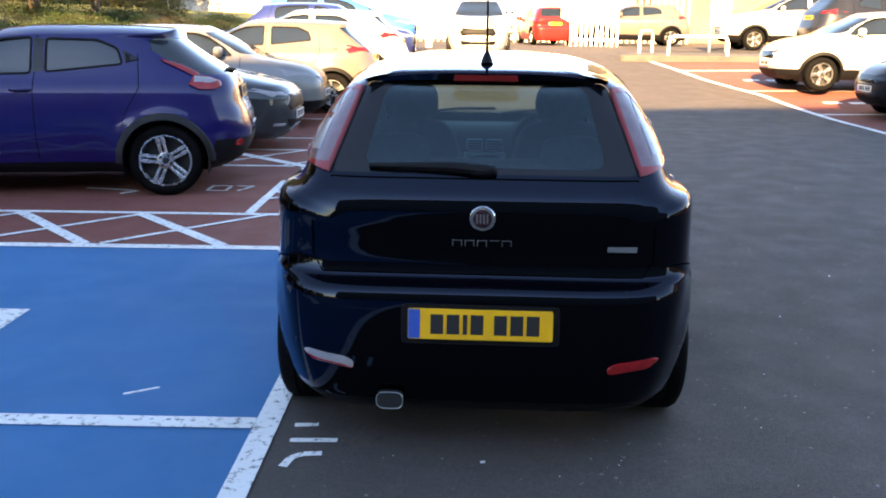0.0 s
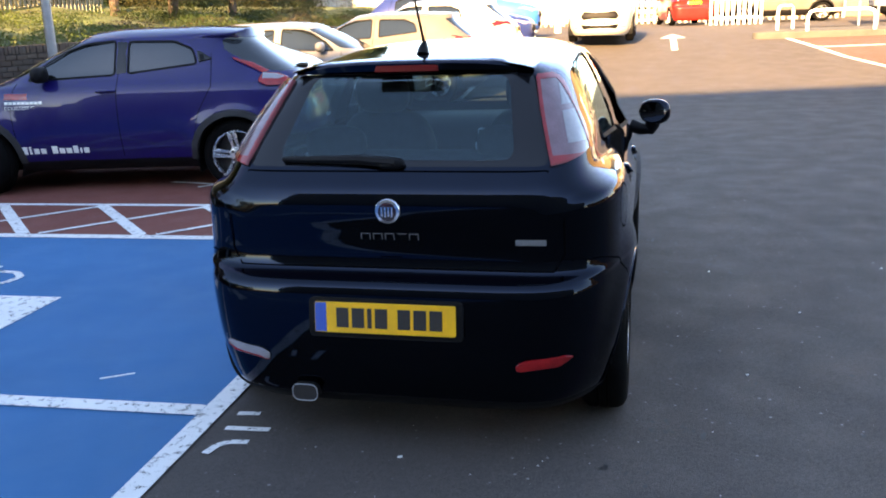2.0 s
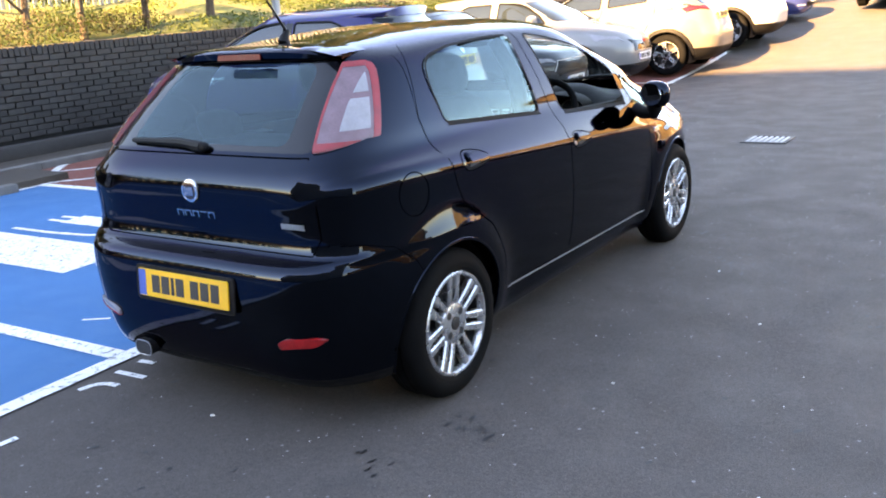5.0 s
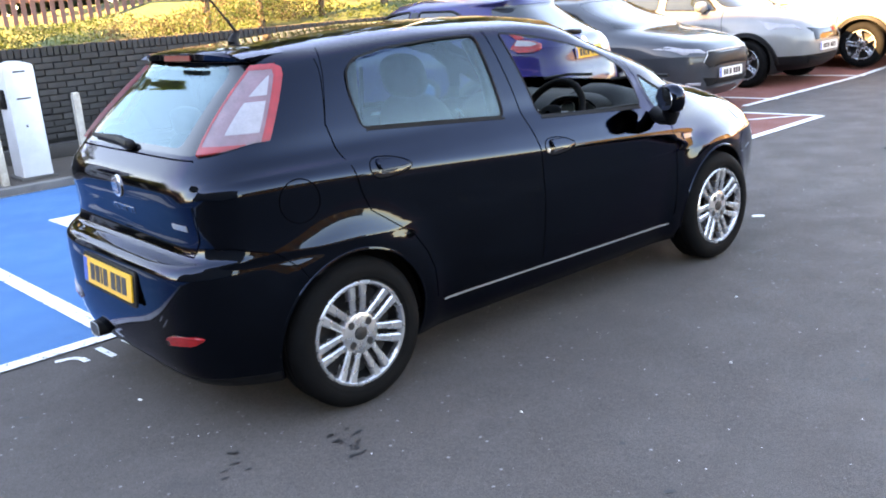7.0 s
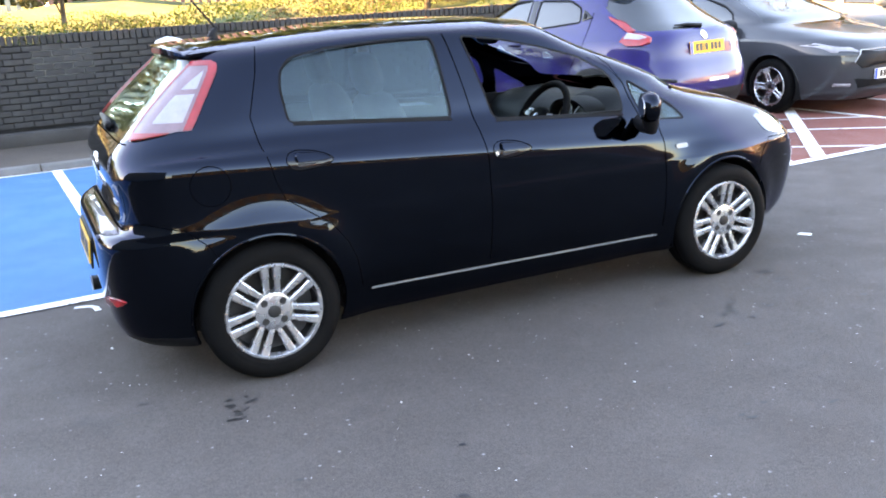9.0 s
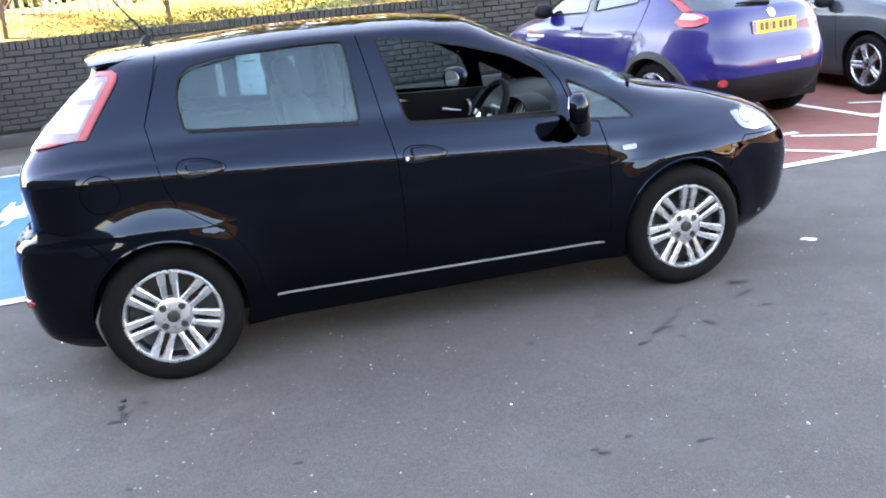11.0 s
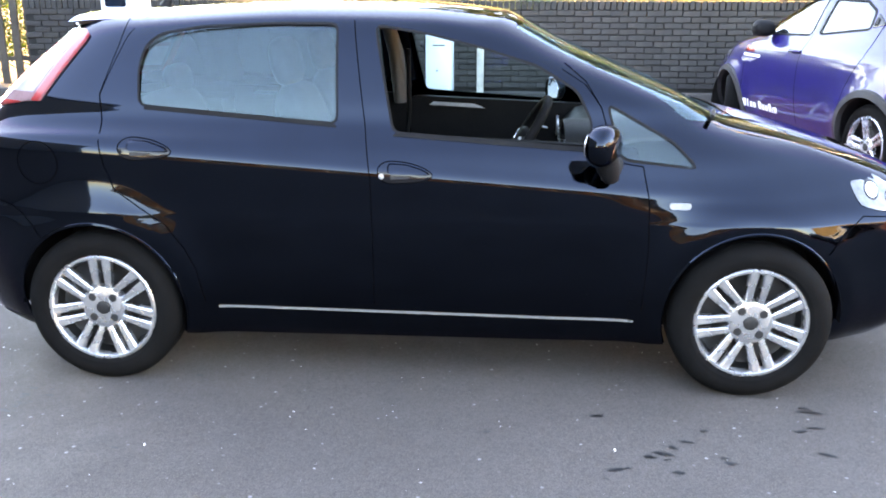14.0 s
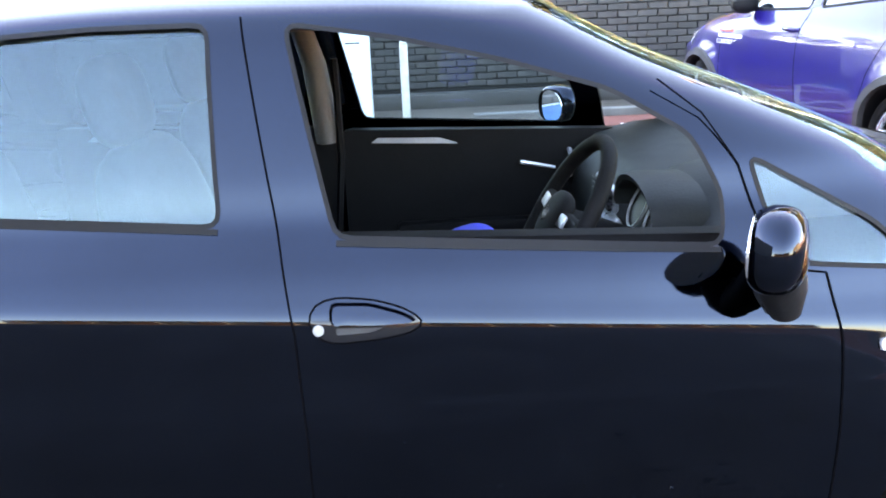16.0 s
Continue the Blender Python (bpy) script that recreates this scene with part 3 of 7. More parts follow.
def wheel_meshes(r, width, rim_r, pairs, split, spoke_w, spread=0.0):
    """The meshes of one wheel, with its outer face towards +x."""
    bm = bmesh.new()
    h = width / 2
    lathe(bm, [(-h * 0.8, rim_r), (-h * 0.98, rim_r + 0.02), (-h, r - 0.045), (-h * 0.82, r - 0.012), (-h * 0.6, r), (-h * 0.25, r + 0.001), (-h * 0.22, r - 0.006), (-h * 0.16, r - 0.006),
               (-h * 0.13, r + 0.001), (h * 0.13, r + 0.001), (h * 0.16, r - 0.006), (h * 0.22, r - 0.006), (h * 0.25, r + 0.001), (h * 0.6, r), (h * 0.82, r - 0.012), (h * 0.97, r - 0.035), (h, r - 0.055), (h * 0.985, r - 0.075),
               (h * 1.0, rim_r + 0.035), (h * 0.96, rim_r + 0.012), (h * 0.86, rim_r)], 56)
    tyre = bpy.data.meshes.new("tyre")
    bmesh.ops.recalc_face_normals(bm, faces=bm.faces)
    bm.to_mesh(tyre), bm.free()
    bm = bmesh.new()
    lathe(bm, [(h * 0.86, rim_r + 0.004), (h * 0.93, rim_r - 0.003), (h * 0.93, rim_r - 0.012), (h * 0.82, rim_r - 0.019), (h * 0.6, rim_r - 0.022)], 56)
    rim = bpy.data.meshes.new("wheel")
    bm.to_mesh(rim), bm.free()
    bm = bmesh.new()
    r0, r1, w = rim_r * 0.26, rim_r - 0.006, spoke_w
    big = 1.24 if spread else 1.0
    pts = []
    for rr, ww, xo, xi in ((r0, w * 0.78, h * 0.74, h * 0.45), (rim_r * 0.6, w * 0.98, h * 0.84, h * 0.5), (r1, w * (1.32 if spread else 1.05), h * 0.9, h * 0.62)):
        pts.append([bm.verts.new((xi, -ww, rr)), bm.verts.new((xo - 0.006, -ww, rr)), bm.verts.new((xo, -ww * 0.62, rr)), bm.verts.new((xo, ww * 0.62, rr)), bm.verts.new((xo - 0.006, ww, rr)), bm.verts.new((xi, ww, rr))])
    for a, b in zip(pts, pts[1:]):
        for k in range(5):
            bm.faces.new((a[k], a[k + 1], b[k + 1], b[k]))
    bm.faces.new(pts[0][::-1])
    bm.faces.new(pts[-1])
    bmesh.ops.recalc_face_normals(bm, faces=bm.faces)
    spoke = bpy.data.meshes.new("spoke")
    bm.to_mesh(spoke), bm.free()
    bm = bmesh.new()
    g = lathe(bm, [(h * 0.4, rim_r * 0.33 * big), (h * 0.64, rim_r * 0.335 * big), (h * 0.77, rim_r * 0.31 * big), (h * 0.80, rim_r * 0.275 * big), (h * 0.8, rim_r * 0.14), (h * 0.77, rim_r * 0.135)], 36)
    bm.faces.new(g[-1])
    hub = bpy.data.meshes.new("hub")
    bmesh.ops.recalc_face_normals(bm, faces=bm.faces)
    bm.to_mesh(hub), bm.free()
    bm = bmesh.new()
    g = lathe(bm, [(h * 0.76, rim_r * 0.13), (h * 0.83, rim_r * 0.125), (h * 0.85, rim_r * 0.1)], 24)
    bm.faces.new(g[-1])
    cap = bpy.data.meshes.new("cap")
    bm.to_mesh(cap), bm.free()
    bm = bmesh.new()
    g = lathe(bm, [(h * 0.79, rim_r * 0.062 * big), (h * 0.806, rim_r * 0.058 * big), (h * 0.806, rim_r * 0.03)], 14)
    bm.faces.new(g[-1])
    bolt = bpy.data.meshes.new("bolt")
    bm.to_mesh(bolt), bm.free()
    bm = bmesh.new()
    g = lathe(bm, [(h * 0.62, rim_r - 0.02), (h * 0.1, rim_r - 0.028), (h * 0.05, rim_r * 0.8), (h * 0.12, rim_r * 0.3)], 32)
    bm.faces.new(g[-1])
    disc = bpy.data.meshes.new("brake_disc")
    bm.to_mesh(disc), bm.free()
    for me, m in ((tyre, TYRE), (rim, ALLOY), (spoke, ALLOY), (hub, ALLOY), (cap, STEEL_DARK), (bolt, STEEL_DARK), (disc, STEEL_DARK)):
        me.materials.append(m)
        me.shade_smooth()
        me.set_sharp_from_angle(angle=radians(35))
    return dict(tyre=tyre, rim=rim, spoke=spoke, hub=hub, cap=cap, bolt=bolt, disc=disc, pairs=pairs, split=split, rim_r=rim_r, spread=spread, ring=rim_r * (0.27 if spread else 0.225))


def wheel(car, w, x, y, z, turn=0.0, spin=0.0):
    m = pose(x, y, z, 0, 0, (0 if x > 0 else 180) + turn)
    ob = share("wheel", w["rim"], car, m, "silver alloy wheel with a black tyre")
    share("tyre", w["tyre"], ob, Matrix())
    share("hub", w["hub"], ob, Matrix())
    share("hub_cap", w["cap"], ob, Matrix())
    share("brake_disc", w["disc"], ob, Matrix())
    for k in range(w["pairs"]):
        for e in ((-1, 1) if w["split"] else (0,)):
            a = 360 / w["pairs"] * k + spin
            share("spoke", w["spoke"], ob, pose(0, 0, 0, a - e * w["spread"]) @ Matrix.Translation((0, e * w["split"], 0)))
    for k in range(4):
        share("bolt", w["bolt"], ob, pose(0, 0, 0, 90 * k + 45 + spin) @ Matrix.Translation((0, 0, w["ring"])))
    return ob


def number_plate(car, m, material, band=True):
    """A number plate whose characters are plain bars."""
    bm = bmesh.new()
    prism(bm, rounded([(-0.26, -0.0555), (0.26, -0.0555), (0.26, 0.0555), (-0.26, 0.0555)], 0.008), 0.006)
    bmesh.ops.transform(bm, matrix=m, verts=bm.verts)
    ob = part("number_plate", bm, material, car, "number plate with dark bars")
    if band:
        bm = bmesh.new()
        prism(bm, [(-0.258, -0.053), (-0.216, -0.053), (-0.216, 0.053), (-0.258, 0.053)], 0.0012, m @ Matrix.Translation((0, 0, 0.0062)))
        part("blue_band", bm, BLUE_BAND, ob)
    x = -0.178
    for k in range(7):
        w = 0.046 if k not in (2,) else 0.016
        bm = bmesh.new()
        prism(bm, [(x, -0.036), (x + w, -0.036), (x + w, 0.036), (x, 0.036)], 0.0012, m @ Matrix.Translation((0, 0, 0.0062)))
        part("bar", bm, INK, ob)
        x += w + (0.012 if k != 3 else 0.038)
    return ob


# ---- ground, markings ----
def rise(y):
    """The lane climbs gently beyond the bays."""
    s = min(max((y - 11.5) / 12.5, 0.0), 1.0)
    return 0.88 * s * s * (3 - 2 * s)


def level(x, y):
    """The asphalt: the climb, and a slight hollow along the lane beside the bays."""
    u, v = min(max((x + 0.7) / 0.9, 0.0), 1.0), min(max((3.6 - x) / 1.6, 0.0), 1.0)
    return rise(y) - 0.016 * u * u * (3 - 2 * u) * v * v * (3 - 2 * v)


def sheet(name, corners, off, material, label="", category="", kind="structure", parent=None, step=0.6):
    """A thin painted sheet on the ground with four corners, bent with the ground."""
    a, b, c, d = [Vector(p) for p in corners]
    n = max(1, int(max((b - a).length, (c - d).length) / step))
    m = max(1, int(max((d - a).length, (c - b).length) / step))
    vs, fs = [], []
    for i in range(n + 1):
        for j in range(m + 1):
            u, v = i / n, j / m
            p = (a * (1 - u) + b * u) * (1 - v) + (d * (1 - u) + c * u) * v
            vs.append((p.x, p.y, level(p.x, p.y) + off))
    for i in range(n):
        for j in range(m):
            k = i * (m + 1) + j
            fs.append((k, k + m + 1, k + m + 2, k + 1))
    ob = mesh_ob(name, vs, fs, material, parent, smooth=False)
    if parent is None:
        tagged(ob, label, category, "", kind)
    return ob


TH = radians(2.1)


def bay(a, b):
    """A point of the bays: a metres left of their mouth line, b along it."""
    return (-0.85 - a * math.cos(TH) - b * math.sin(TH), -a * math.sin(TH) + b * math.cos(TH))


def stripe(p, q, w, off=0.008, name="painted_line", label="worn white road line", parent=None):
    d = (Vector(q) - Vector(p)).normalized() * w / 2
    s = Vector((-d.y, d.x))
    return sheet(name, [tuple(Vector(p) + s), tuple(Vector(q) + s), tuple(Vector(q) - s), tuple(Vector(p) - s)], off, WHITE_PAINT, label, "road marking", parent=parent)


ys = np.concatenate([[-400, -120, -40], np.arange(-12, 30.1, 0.5), [40, 60, 120, 400]])
xs = [-400, -120, -40, -20, -8, -4] + [round(-0.9 + 0.225 * k, 3) for k in range(21)] + [4, 8, 16, 40, 120, 400]
gv = [(x, y, level(x, y)) for y in ys for x in xs]
gf = [(i * len(xs) + j, i * len(xs) + j + 1, (i + 1) * len(xs) + j + 1, (i + 1) * len(xs) + j) for i in range(len(ys) - 1) for j in range(len(xs) - 1)]
tagged(mesh_ob("ground", gv, gf, ASPHALT), "worn grey asphalt car park with pale chips", "ground", kind="structure")
sheet("blue_bays", [bay(0.0, -14), bay(4.9, -14), bay(4.9, 3.15), bay(0.0, 3.15)], 0.004, BLUE_PAINT, "bright blue painted charging bays", "parking bay")
sheet("red_strip", [bay(0.0, 3.15), bay(5.95, 3.15), bay(5.95, 8.3), bay(0.0, 8.3)], 0.0045, RED_PAINT, "red painted bays with white hatching", "parking bay")
sheet("red_bays", [bay(1.15, 8.3), bay(5.95, 8.3), bay(5.7, 30), bay(1.15, 30)], 0.005, RED_PAINT, "red painted parking bays", "parking bay")
ACROSS = [(6.35, 5.0), (6.2, 12.0), (5.6, 15.75), (4.85, 17.65), (4.25, 20.0), (4.1, 20.6)]
for p, q in zip(ACROSS, ACROSS[1:]):
    sheet("red_bays_across", [p, (14, p[1]), (14, q[1]), q], 0.004, RED_PAINT, "red painted bays across the lane", "parking bay")
stripe(bay(0.0, -14), bay(0.0, 8.3), 0.10)
stripe(bay(0.0, 3.15), bay(5.0, 3.15), 0.11, 0.0095)
stripe(bay(4.9, -14), bay(4.9, 3.15), 0.09)
for b in (0.25, -2.65, -5.55, -8.45):
    stripe(bay(0.05, b), bay(4.9, b), 0.10, 0.0095)
stripe(bay(0.0, 4.31), bay(5.3, 4.31), 0.08, 0.0095)
stripe(bay(1.02, 4.31), bay(1.02, 6.0), 0.08, 0.0085)
stripe(bay(0.0, 8.3), bay(2.45, 8.28), 0.08, 0.0095)
stripe(bay(0.04, 6.06), bay(2.3, 8.22), 0.13, 0.0125)
for p, q in (((0.9, 5.85), (0.06, 6.82)), ((1.25, 6.98), (0.22, 8.24)), ((1.9, 7.32), (1.2, 8.26))):
    stripe(bay(*p), bay(*q), 0.055, 0.0115)
stripe(bay(1.2, 8.8), bay(1.15, 30), 0.09, 0.0095)
for b in (6.95, 9.5, 12.1, 14.7, 17.3, 19.9, 22.5):
    stripe(bay(1.1, b), bay(5.2, b), 0.08, 0.011)
for k in range(5):
    stripe(bay(0.95 + k * 1.02, 3.2), bay(1.93 + k * 1.02, 4.28), 0.10, 0.0105)
for k in range(5):
    stripe(bay(0.85 + k * 1.02 + 1.0, 3.22), bay(0.85 + k * 1.02, 4.28), 0.055, 0.0115)
stripe(bay(0.04, 4.5), bay(0.98, 5.4), 0.11, 0.0115)
stripe(bay(0.06, 5.75), bay(0.98, 5.0), 0.055, 0.0125)
# a bay number in strokes and a worn arrow beside it
for p, q in (((1.66, 5.36), (1.48, 5.36)), ((1.66, 5.62), (1.48, 5.62)), ((1.66, 5.36), (1.66, 5.62)), ((1.48, 5.36), (1.48, 5.62)), ((1.42, 5.62), (1.26, 5.62)), ((1.26, 5.62), (1.36, 5.36))):
    stripe(bay(*p), bay(*q), 0.035, 0.0135, "bay_number", "worn white painted bay number stroke")
for p, q in (((2.85, 5.42), (2.3, 5.3)), ((2.3, 5.3), (2.42, 5.14))):
    stripe(bay(*p), bay(*q), 0.05, 0.0135, "paint_mark", "short worn white paint mark")
stripe(bay(4.9, 0.1), bay(5.5, 0.9), 0.07, 0.0085)
for p, q in zip(ACROSS, ACROSS[1:]):
    stripe(p, q, 0.13, 0.0085)
mouth = lambda y: float(np.interp(y, [p[1] for p in ACROSS], [p[0] for p in ACROSS]))
for y0 in (8.2, 10.9, 13.6, 16.3, 19.0):
    stripe((mouth(y0), y0), (mouth(y0) + 5, y0 + 0.5), 0.1, 0.0085)
for y0 in (12.2, 14.8, 17.5):
    for k in range(2):
        x0 = mouth(y0) + 0.8 + 0.5 * k
        stripe((x0, y0 + 0.2), (x0 + 0.35, y0 + 0.25), 0.2, 0.0095, "bay_number", "white painted bay number as a bar")
# charging pictograms in the bays: a filled panel, a plug and its lead
for b0 in (0.0, -2.9):
    sym = tagged(new("charging_symbol"), "white painted plug symbol on the blue bay", "road marking", kind="structure")
    sheet("panel", [bay(1.64, 1.08 + b0), bay(3.3, 1.08 + b0), bay(3.3, 1.67 + b0), bay(1.64, 1.67 + b0)], 0.0085, WHITE_PAINT, parent=sym)
    sheet("plug_body", [bay(2.5, 2.06 + b0), bay(3.05, 2.06 + b0), bay(3.05, 2.3 + b0), bay(2.5, 2.3 + b0)], 0.0085, WHITE_PAINT, parent=sym)
    for e in (2.1, 2.22):
        stripe(bay(3.05, e + b0), bay(3.25, e + b0), 0.05, 0.0085, "pin", "", sym)
    lead = [bay(2.5, 2.18 + b0), bay(2.3, 2.16 + b0), bay(2.2, 2.06 + b0), bay(2.22, 1.93 + b0), bay(2.4, 1.84 + b0), bay(2.8, 1.80 + b0), bay(3.3, 1.80 + b0)]
    for p, q in zip(lead, lead[1:]):
        stripe(p, q, 0.05, 0.0085, "lead", "", sym)
# loose paint marks by the bay mouth
for p, q in (((-0.735, 0.115), (-0.55, 0.13)), ((-0.745, 0.25), (-0.65, 0.262)), ((-0.715, -0.1), (-0.70, -0.03)), ((-0.70, -0.03), (-0.66, 0.005)), ((-0.66, 0.005), (-0.59, 0.015)), ((-0.55, -0.68), (-0.535, -0.5)), ((-0.70, -0.64), (-0.665, -0.52)), ((-1.56, 0.50), (-1.43, 0.585))):
    stripe(p, q, 0.034 if p[0] > -1 else 0.02, 0.005, "paint_mark", "short worn white paint mark")
# an arrow on the lane
sheet("lane_arrow", [(1.35, 19.2), (1.5, 19.2), (1.5, 21.6), (1.35, 21.6)], 0.006, WHITE_PAINT, "white lane arrow", "road marking")
sheet("arrow_head", [(1.1, 21.5), (1.75, 21.5), (1.46, 22.6), (1.4, 22.6)], 0.007, WHITE_PAINT, "head of a white lane arrow", "road marking")

STAIN = mat("dark_oil_stain", (0.006, 0.006, 0.0065), 0.55, var=0.4, scale=30)
rng = random.Random(4)


def stain(x, y, r, n=7):
    for k in range(n):
        cx, cy, rr = x + rng.gauss(0, r), y + rng.gauss(0, r * 0.6), rng.uniform(0.005, 0.017)
        lean, long = rng.uniform(1.0, 1.9), rng.uniform(1.1, 2.2)
        poly = [(rr * long * rng.uniform(0.6, 1.3) * math.cos(t), rr * rng.uniform(0.3, 1.0) * math.sin(t)) for t in np.linspace(0, 2 * math.pi, 9)[:-1]]
        poly = [(cx + a * math.cos(lean) - b * math.sin(lean), cy + a * math.sin(lean) + b * math.cos(lean)) for a, b in poly]
        tagged(mesh_ob("oil_stain", [(*p, level(*p) + 0.003) for p in poly], [tuple(range(8))], STAIN, smooth=False), "small dark oil stain on the asphalt", "stain", "stains on the asphalt", "structure")


for x, y, r, n in ((1.05, 0.42, 0.055, 16), (1.27, 2.78, 0.09, 8), (1.0, 3.3, 0.15, 7), (0.2, -0.35, 0.2, 5), (1.15, 2.5, 0.25, 6), (1.5, 2.9, 0.2, 5), (1.9, 1.0, 0.4, 5), (1.6, 3.6, 0.2, 4), (2.0, 2.2, 0.3, 4), (-0.45, 0.2, 0.08, 4), (0.75, 0.0, 0.12, 6)):
    stain(x, y, r, n)

# loose pale grit
gr = np.random.RandomState(12)
vs, fs = [], []
for k in range(2600):
    x, y, s, a = gr.uniform(-0.75, 7.0), gr.uniform(-3.0, 9.0), 0.0012 + 0.0035 * gr.rand() ** 3, gr.uniform(0, 6.28)
    i = len(vs)
    for q, f in ((0, 1.5), (1.7, 0.8), (3.2, 1.3), (4.6, 0.9)):
        vs.append((x + s * f * math.cos(a + q), y + s * f * math.sin(a + q), level(x, y) + 0.001))
    vs.append((x, y, level(x, y) + 0.001 + s * 0.8))
    fs += [(i, i + 1, i + 4), (i + 1, i + 2, i + 4), (i + 2, i + 3, i + 4), (i + 3, i, i + 4)]
GRIT = varied(mat("pale_grit", (0.34, 0.33, 0.31), 0.8, var=0.2), 0.5)
tagged(mesh_ob("grit", vs, fs, GRIT, smooth=False), "loose pale grit scattered on the asphalt", "grit", kind="stuff")


def litter(x, y, s, a):
    bm = bmesh.new()
    prism(bm, rounded([(-s, -s * 0.35), (s * 0.8, -s * 0.45), (s, s * 0.3), (-s * 0.6, s * 0.4)], s * 0.2, 2), 0.006, pose(x, y, level(x, y) + 0.001, 4, 0, a), 0.002)
    tagged(part("paper_scrap", bm, WHITE_PLATE, None), "small scrap of white paper on the asphalt", "litter", "scraps")


for x, y, s, a in ((0.52, 4.13, 0.045, 40), (1.278, 2.63, 0.007, 10), (0.02, 0.02, 0.011, 20), (1.35, 1.0, 0.006, 5), (2.1, 0.4, 0.007, 60), (1.7, 1.9, 0.006, 30), (2.3, 2.8, 0.007, 0)):
    litter(x, y, s, a)

# drain grating
grate = thing("drain_grating", Matrix.Translation((0.4, 7.0, level(0.4, 7.0))), "cast iron drain grating set in asphalt", "drain", kind="structure")
bm = bmesh.new()
for c, s in (((0, -0.19, 0), (0.44, 0.04, 0.02)), ((0, 0.19, 0), (0.44, 0.04, 0.02)), ((-0.2, 0, 0), (0.04, 0.34, 0.02)), ((0.2, 0, 0), (0.04, 0.34, 0.02))):
    box(bm, (c[0], c[1], 0.002), s, 0.003)
part("frame", bm, IRON, grate)
# Flat black slab between the bars paints the shade of an open pit.
bm = bmesh.new()
box(bm, (0, 0, 0.0015), (0.38, 0.36, 0.006))
part("pit_shade", bm, INK, grate)
for k in range(7):
    bm = bmesh.new()
    box(bm, (-0.165 + 0.055 * k, 0, 0.008), (0.026, 0.35, 0.01), 0.002)
    part("bar", bm, GALV, grate)

# ---- pavement, kerb, wall ----
KERB_X, WALL_X, WALL_END, WALL_TOP = -5.88, -7.68, -4.08, 1.37
bm = bmesh.new()
for x0, y0, y1 in ((KERB_X, -12.0, 3.3), (KERB_X - 1.05, 3.3, 22.0)):
    box(bm, ((x0 + WALL_X) / 2, (y0 + y1) / 2, 0.03), (x0 - WALL_X, y1 - y0, 0.09), 0.0)
tagged(part("pavement", bm, PAVING, None, smooth=False), "narrow dirty asphalt footway below the wall", "pavement", kind="structure")
kerb = tagged(new("kerb"), "row of worn concrete kerb stones", "kerb", kind="structure")
bm = bmesh.new()
box(bm, (0, 0, 0.02), (0.125, 0.905, 0.13), 0.012)
stone = part("kerb_stone", bm, KERBSTONE, kerb)
stone.matrix_basis = Matrix.Translation((KERB_X + 0.06, -11.5, 0))
for k in range(1, 37):
    share("kerb_stone", stone.data, kerb, Matrix.Translation((KERB_X + 0.06 - (1.05 if k > 15 else 0) + 0.004 * math.sin(k * 2.1), -11.5 + 0.914 * k, 0.003 * math.sin(k * 1.3))))
wall = tagged(new("boundary_wall"), "dark painted brick wall with a brick-on-edge coping", "wall", kind="structure")
bm = bmesh.new()
box(bm, (WALL_X - 0.125, (WALL_END + 30) / 2, (WALL_TOP - 0.11) / 2), (0.22, 30 - WALL_END, WALL_TOP - 0.11))
part("core", bm, MORTAR, wall, smooth=False)
bm = bmesh.new()
box(bm, (WALL_X + 0.11, (WALL_END - 3 + 30) / 2, 0.15), (0.2, 30 - WALL_END + 3, 0.17), 0.02)
part("plinth", bm, mat("dark_plinth", (0.034, 0.031, 0.029), 0.85, var=0.25, scale=3, bump=0.3, dirt=(0.05, 0.048, 0.042)), wall, "low dark grey plinth")
# pale repointed patch
bm = bmesh.new()
box(bm, (WALL_X - 0.012, 0.42, 1.03), (0.02, 0.72, 0.36))
part("repointed_patch", bm, PALE_MORTAR, wall, "patch of pale fresh mortar")
BL, BH, JOINT = 0.225, 0.0755, 0.011
bm = bmesh.new()
box(bm, (0, 0, 0), (0.03, BL - JOINT, BH - JOINT), 0.004, seg=1)
brick_me = bpy.data.meshes.new("brick")
bm.to_mesh(brick_me), bm.free()
brick_me.materials.append(BRICK)
bm = bmesh.new()
box(bm, (0, 0, 0), (0.25, 0.065, 0.11), 0.005, seg=1)
cope_me = bpy.data.meshes.new("coping_brick")
bm.to_mesh(cope_me), bm.free()
cope_me.materials.append(BRICK)


def joined(name, me, spots, material, parent, label=""):
    """Many alike pieces as one mesh."""
    base = np.array([v.co[:] for v in me.vertices])
    faces = [tuple(p.vertices) for p in me.polygons]
    vs, fs = [], []
    for (x, y, z), turn in spots:
        k = len(vs)
        c, s = math.cos(turn), math.sin(turn)
        vs += [(x + px * c - pz * s, y + py, z + px * s + pz * c) for px, py, pz in base]
        fs += [tuple(i + k for i in f) for f in faces]
    ob = mesh_ob(name, vs, fs, material, parent, label, smooth=False)
    ob["kind"] = "stuff"
    return ob


near_spots, far_spots = [], []
brng = random.Random(9)
for row in range(13):
    z = 0.275 + BH * (row + 0.5)
    for k in range(int((30 - WALL_END) / BL)):
        y = WALL_END + BL * (k + 0.5 + 0.5 * (row % 2)) + brng.uniform(-0.004, 0.004)
        spot = ((WALL_X - 0.004 + brng.uniform(-0.004, 0.004), y, z + brng.uniform(-0.003, 0.003)), brng.uniform(-0.03, 0.03))
        (near_spots if -0.2 < y < 4.7 else far_spots).append(spot)
for p, turn in near_spots:
    share("brick", brick_me, wall, Matrix.Translation(p) @ pose(0, 0, 0, 0, math.degrees(turn), 0))
joined("bricks_further_along", brick_me, far_spots, BRICK, wall)
cope_near, cope_far = [], []
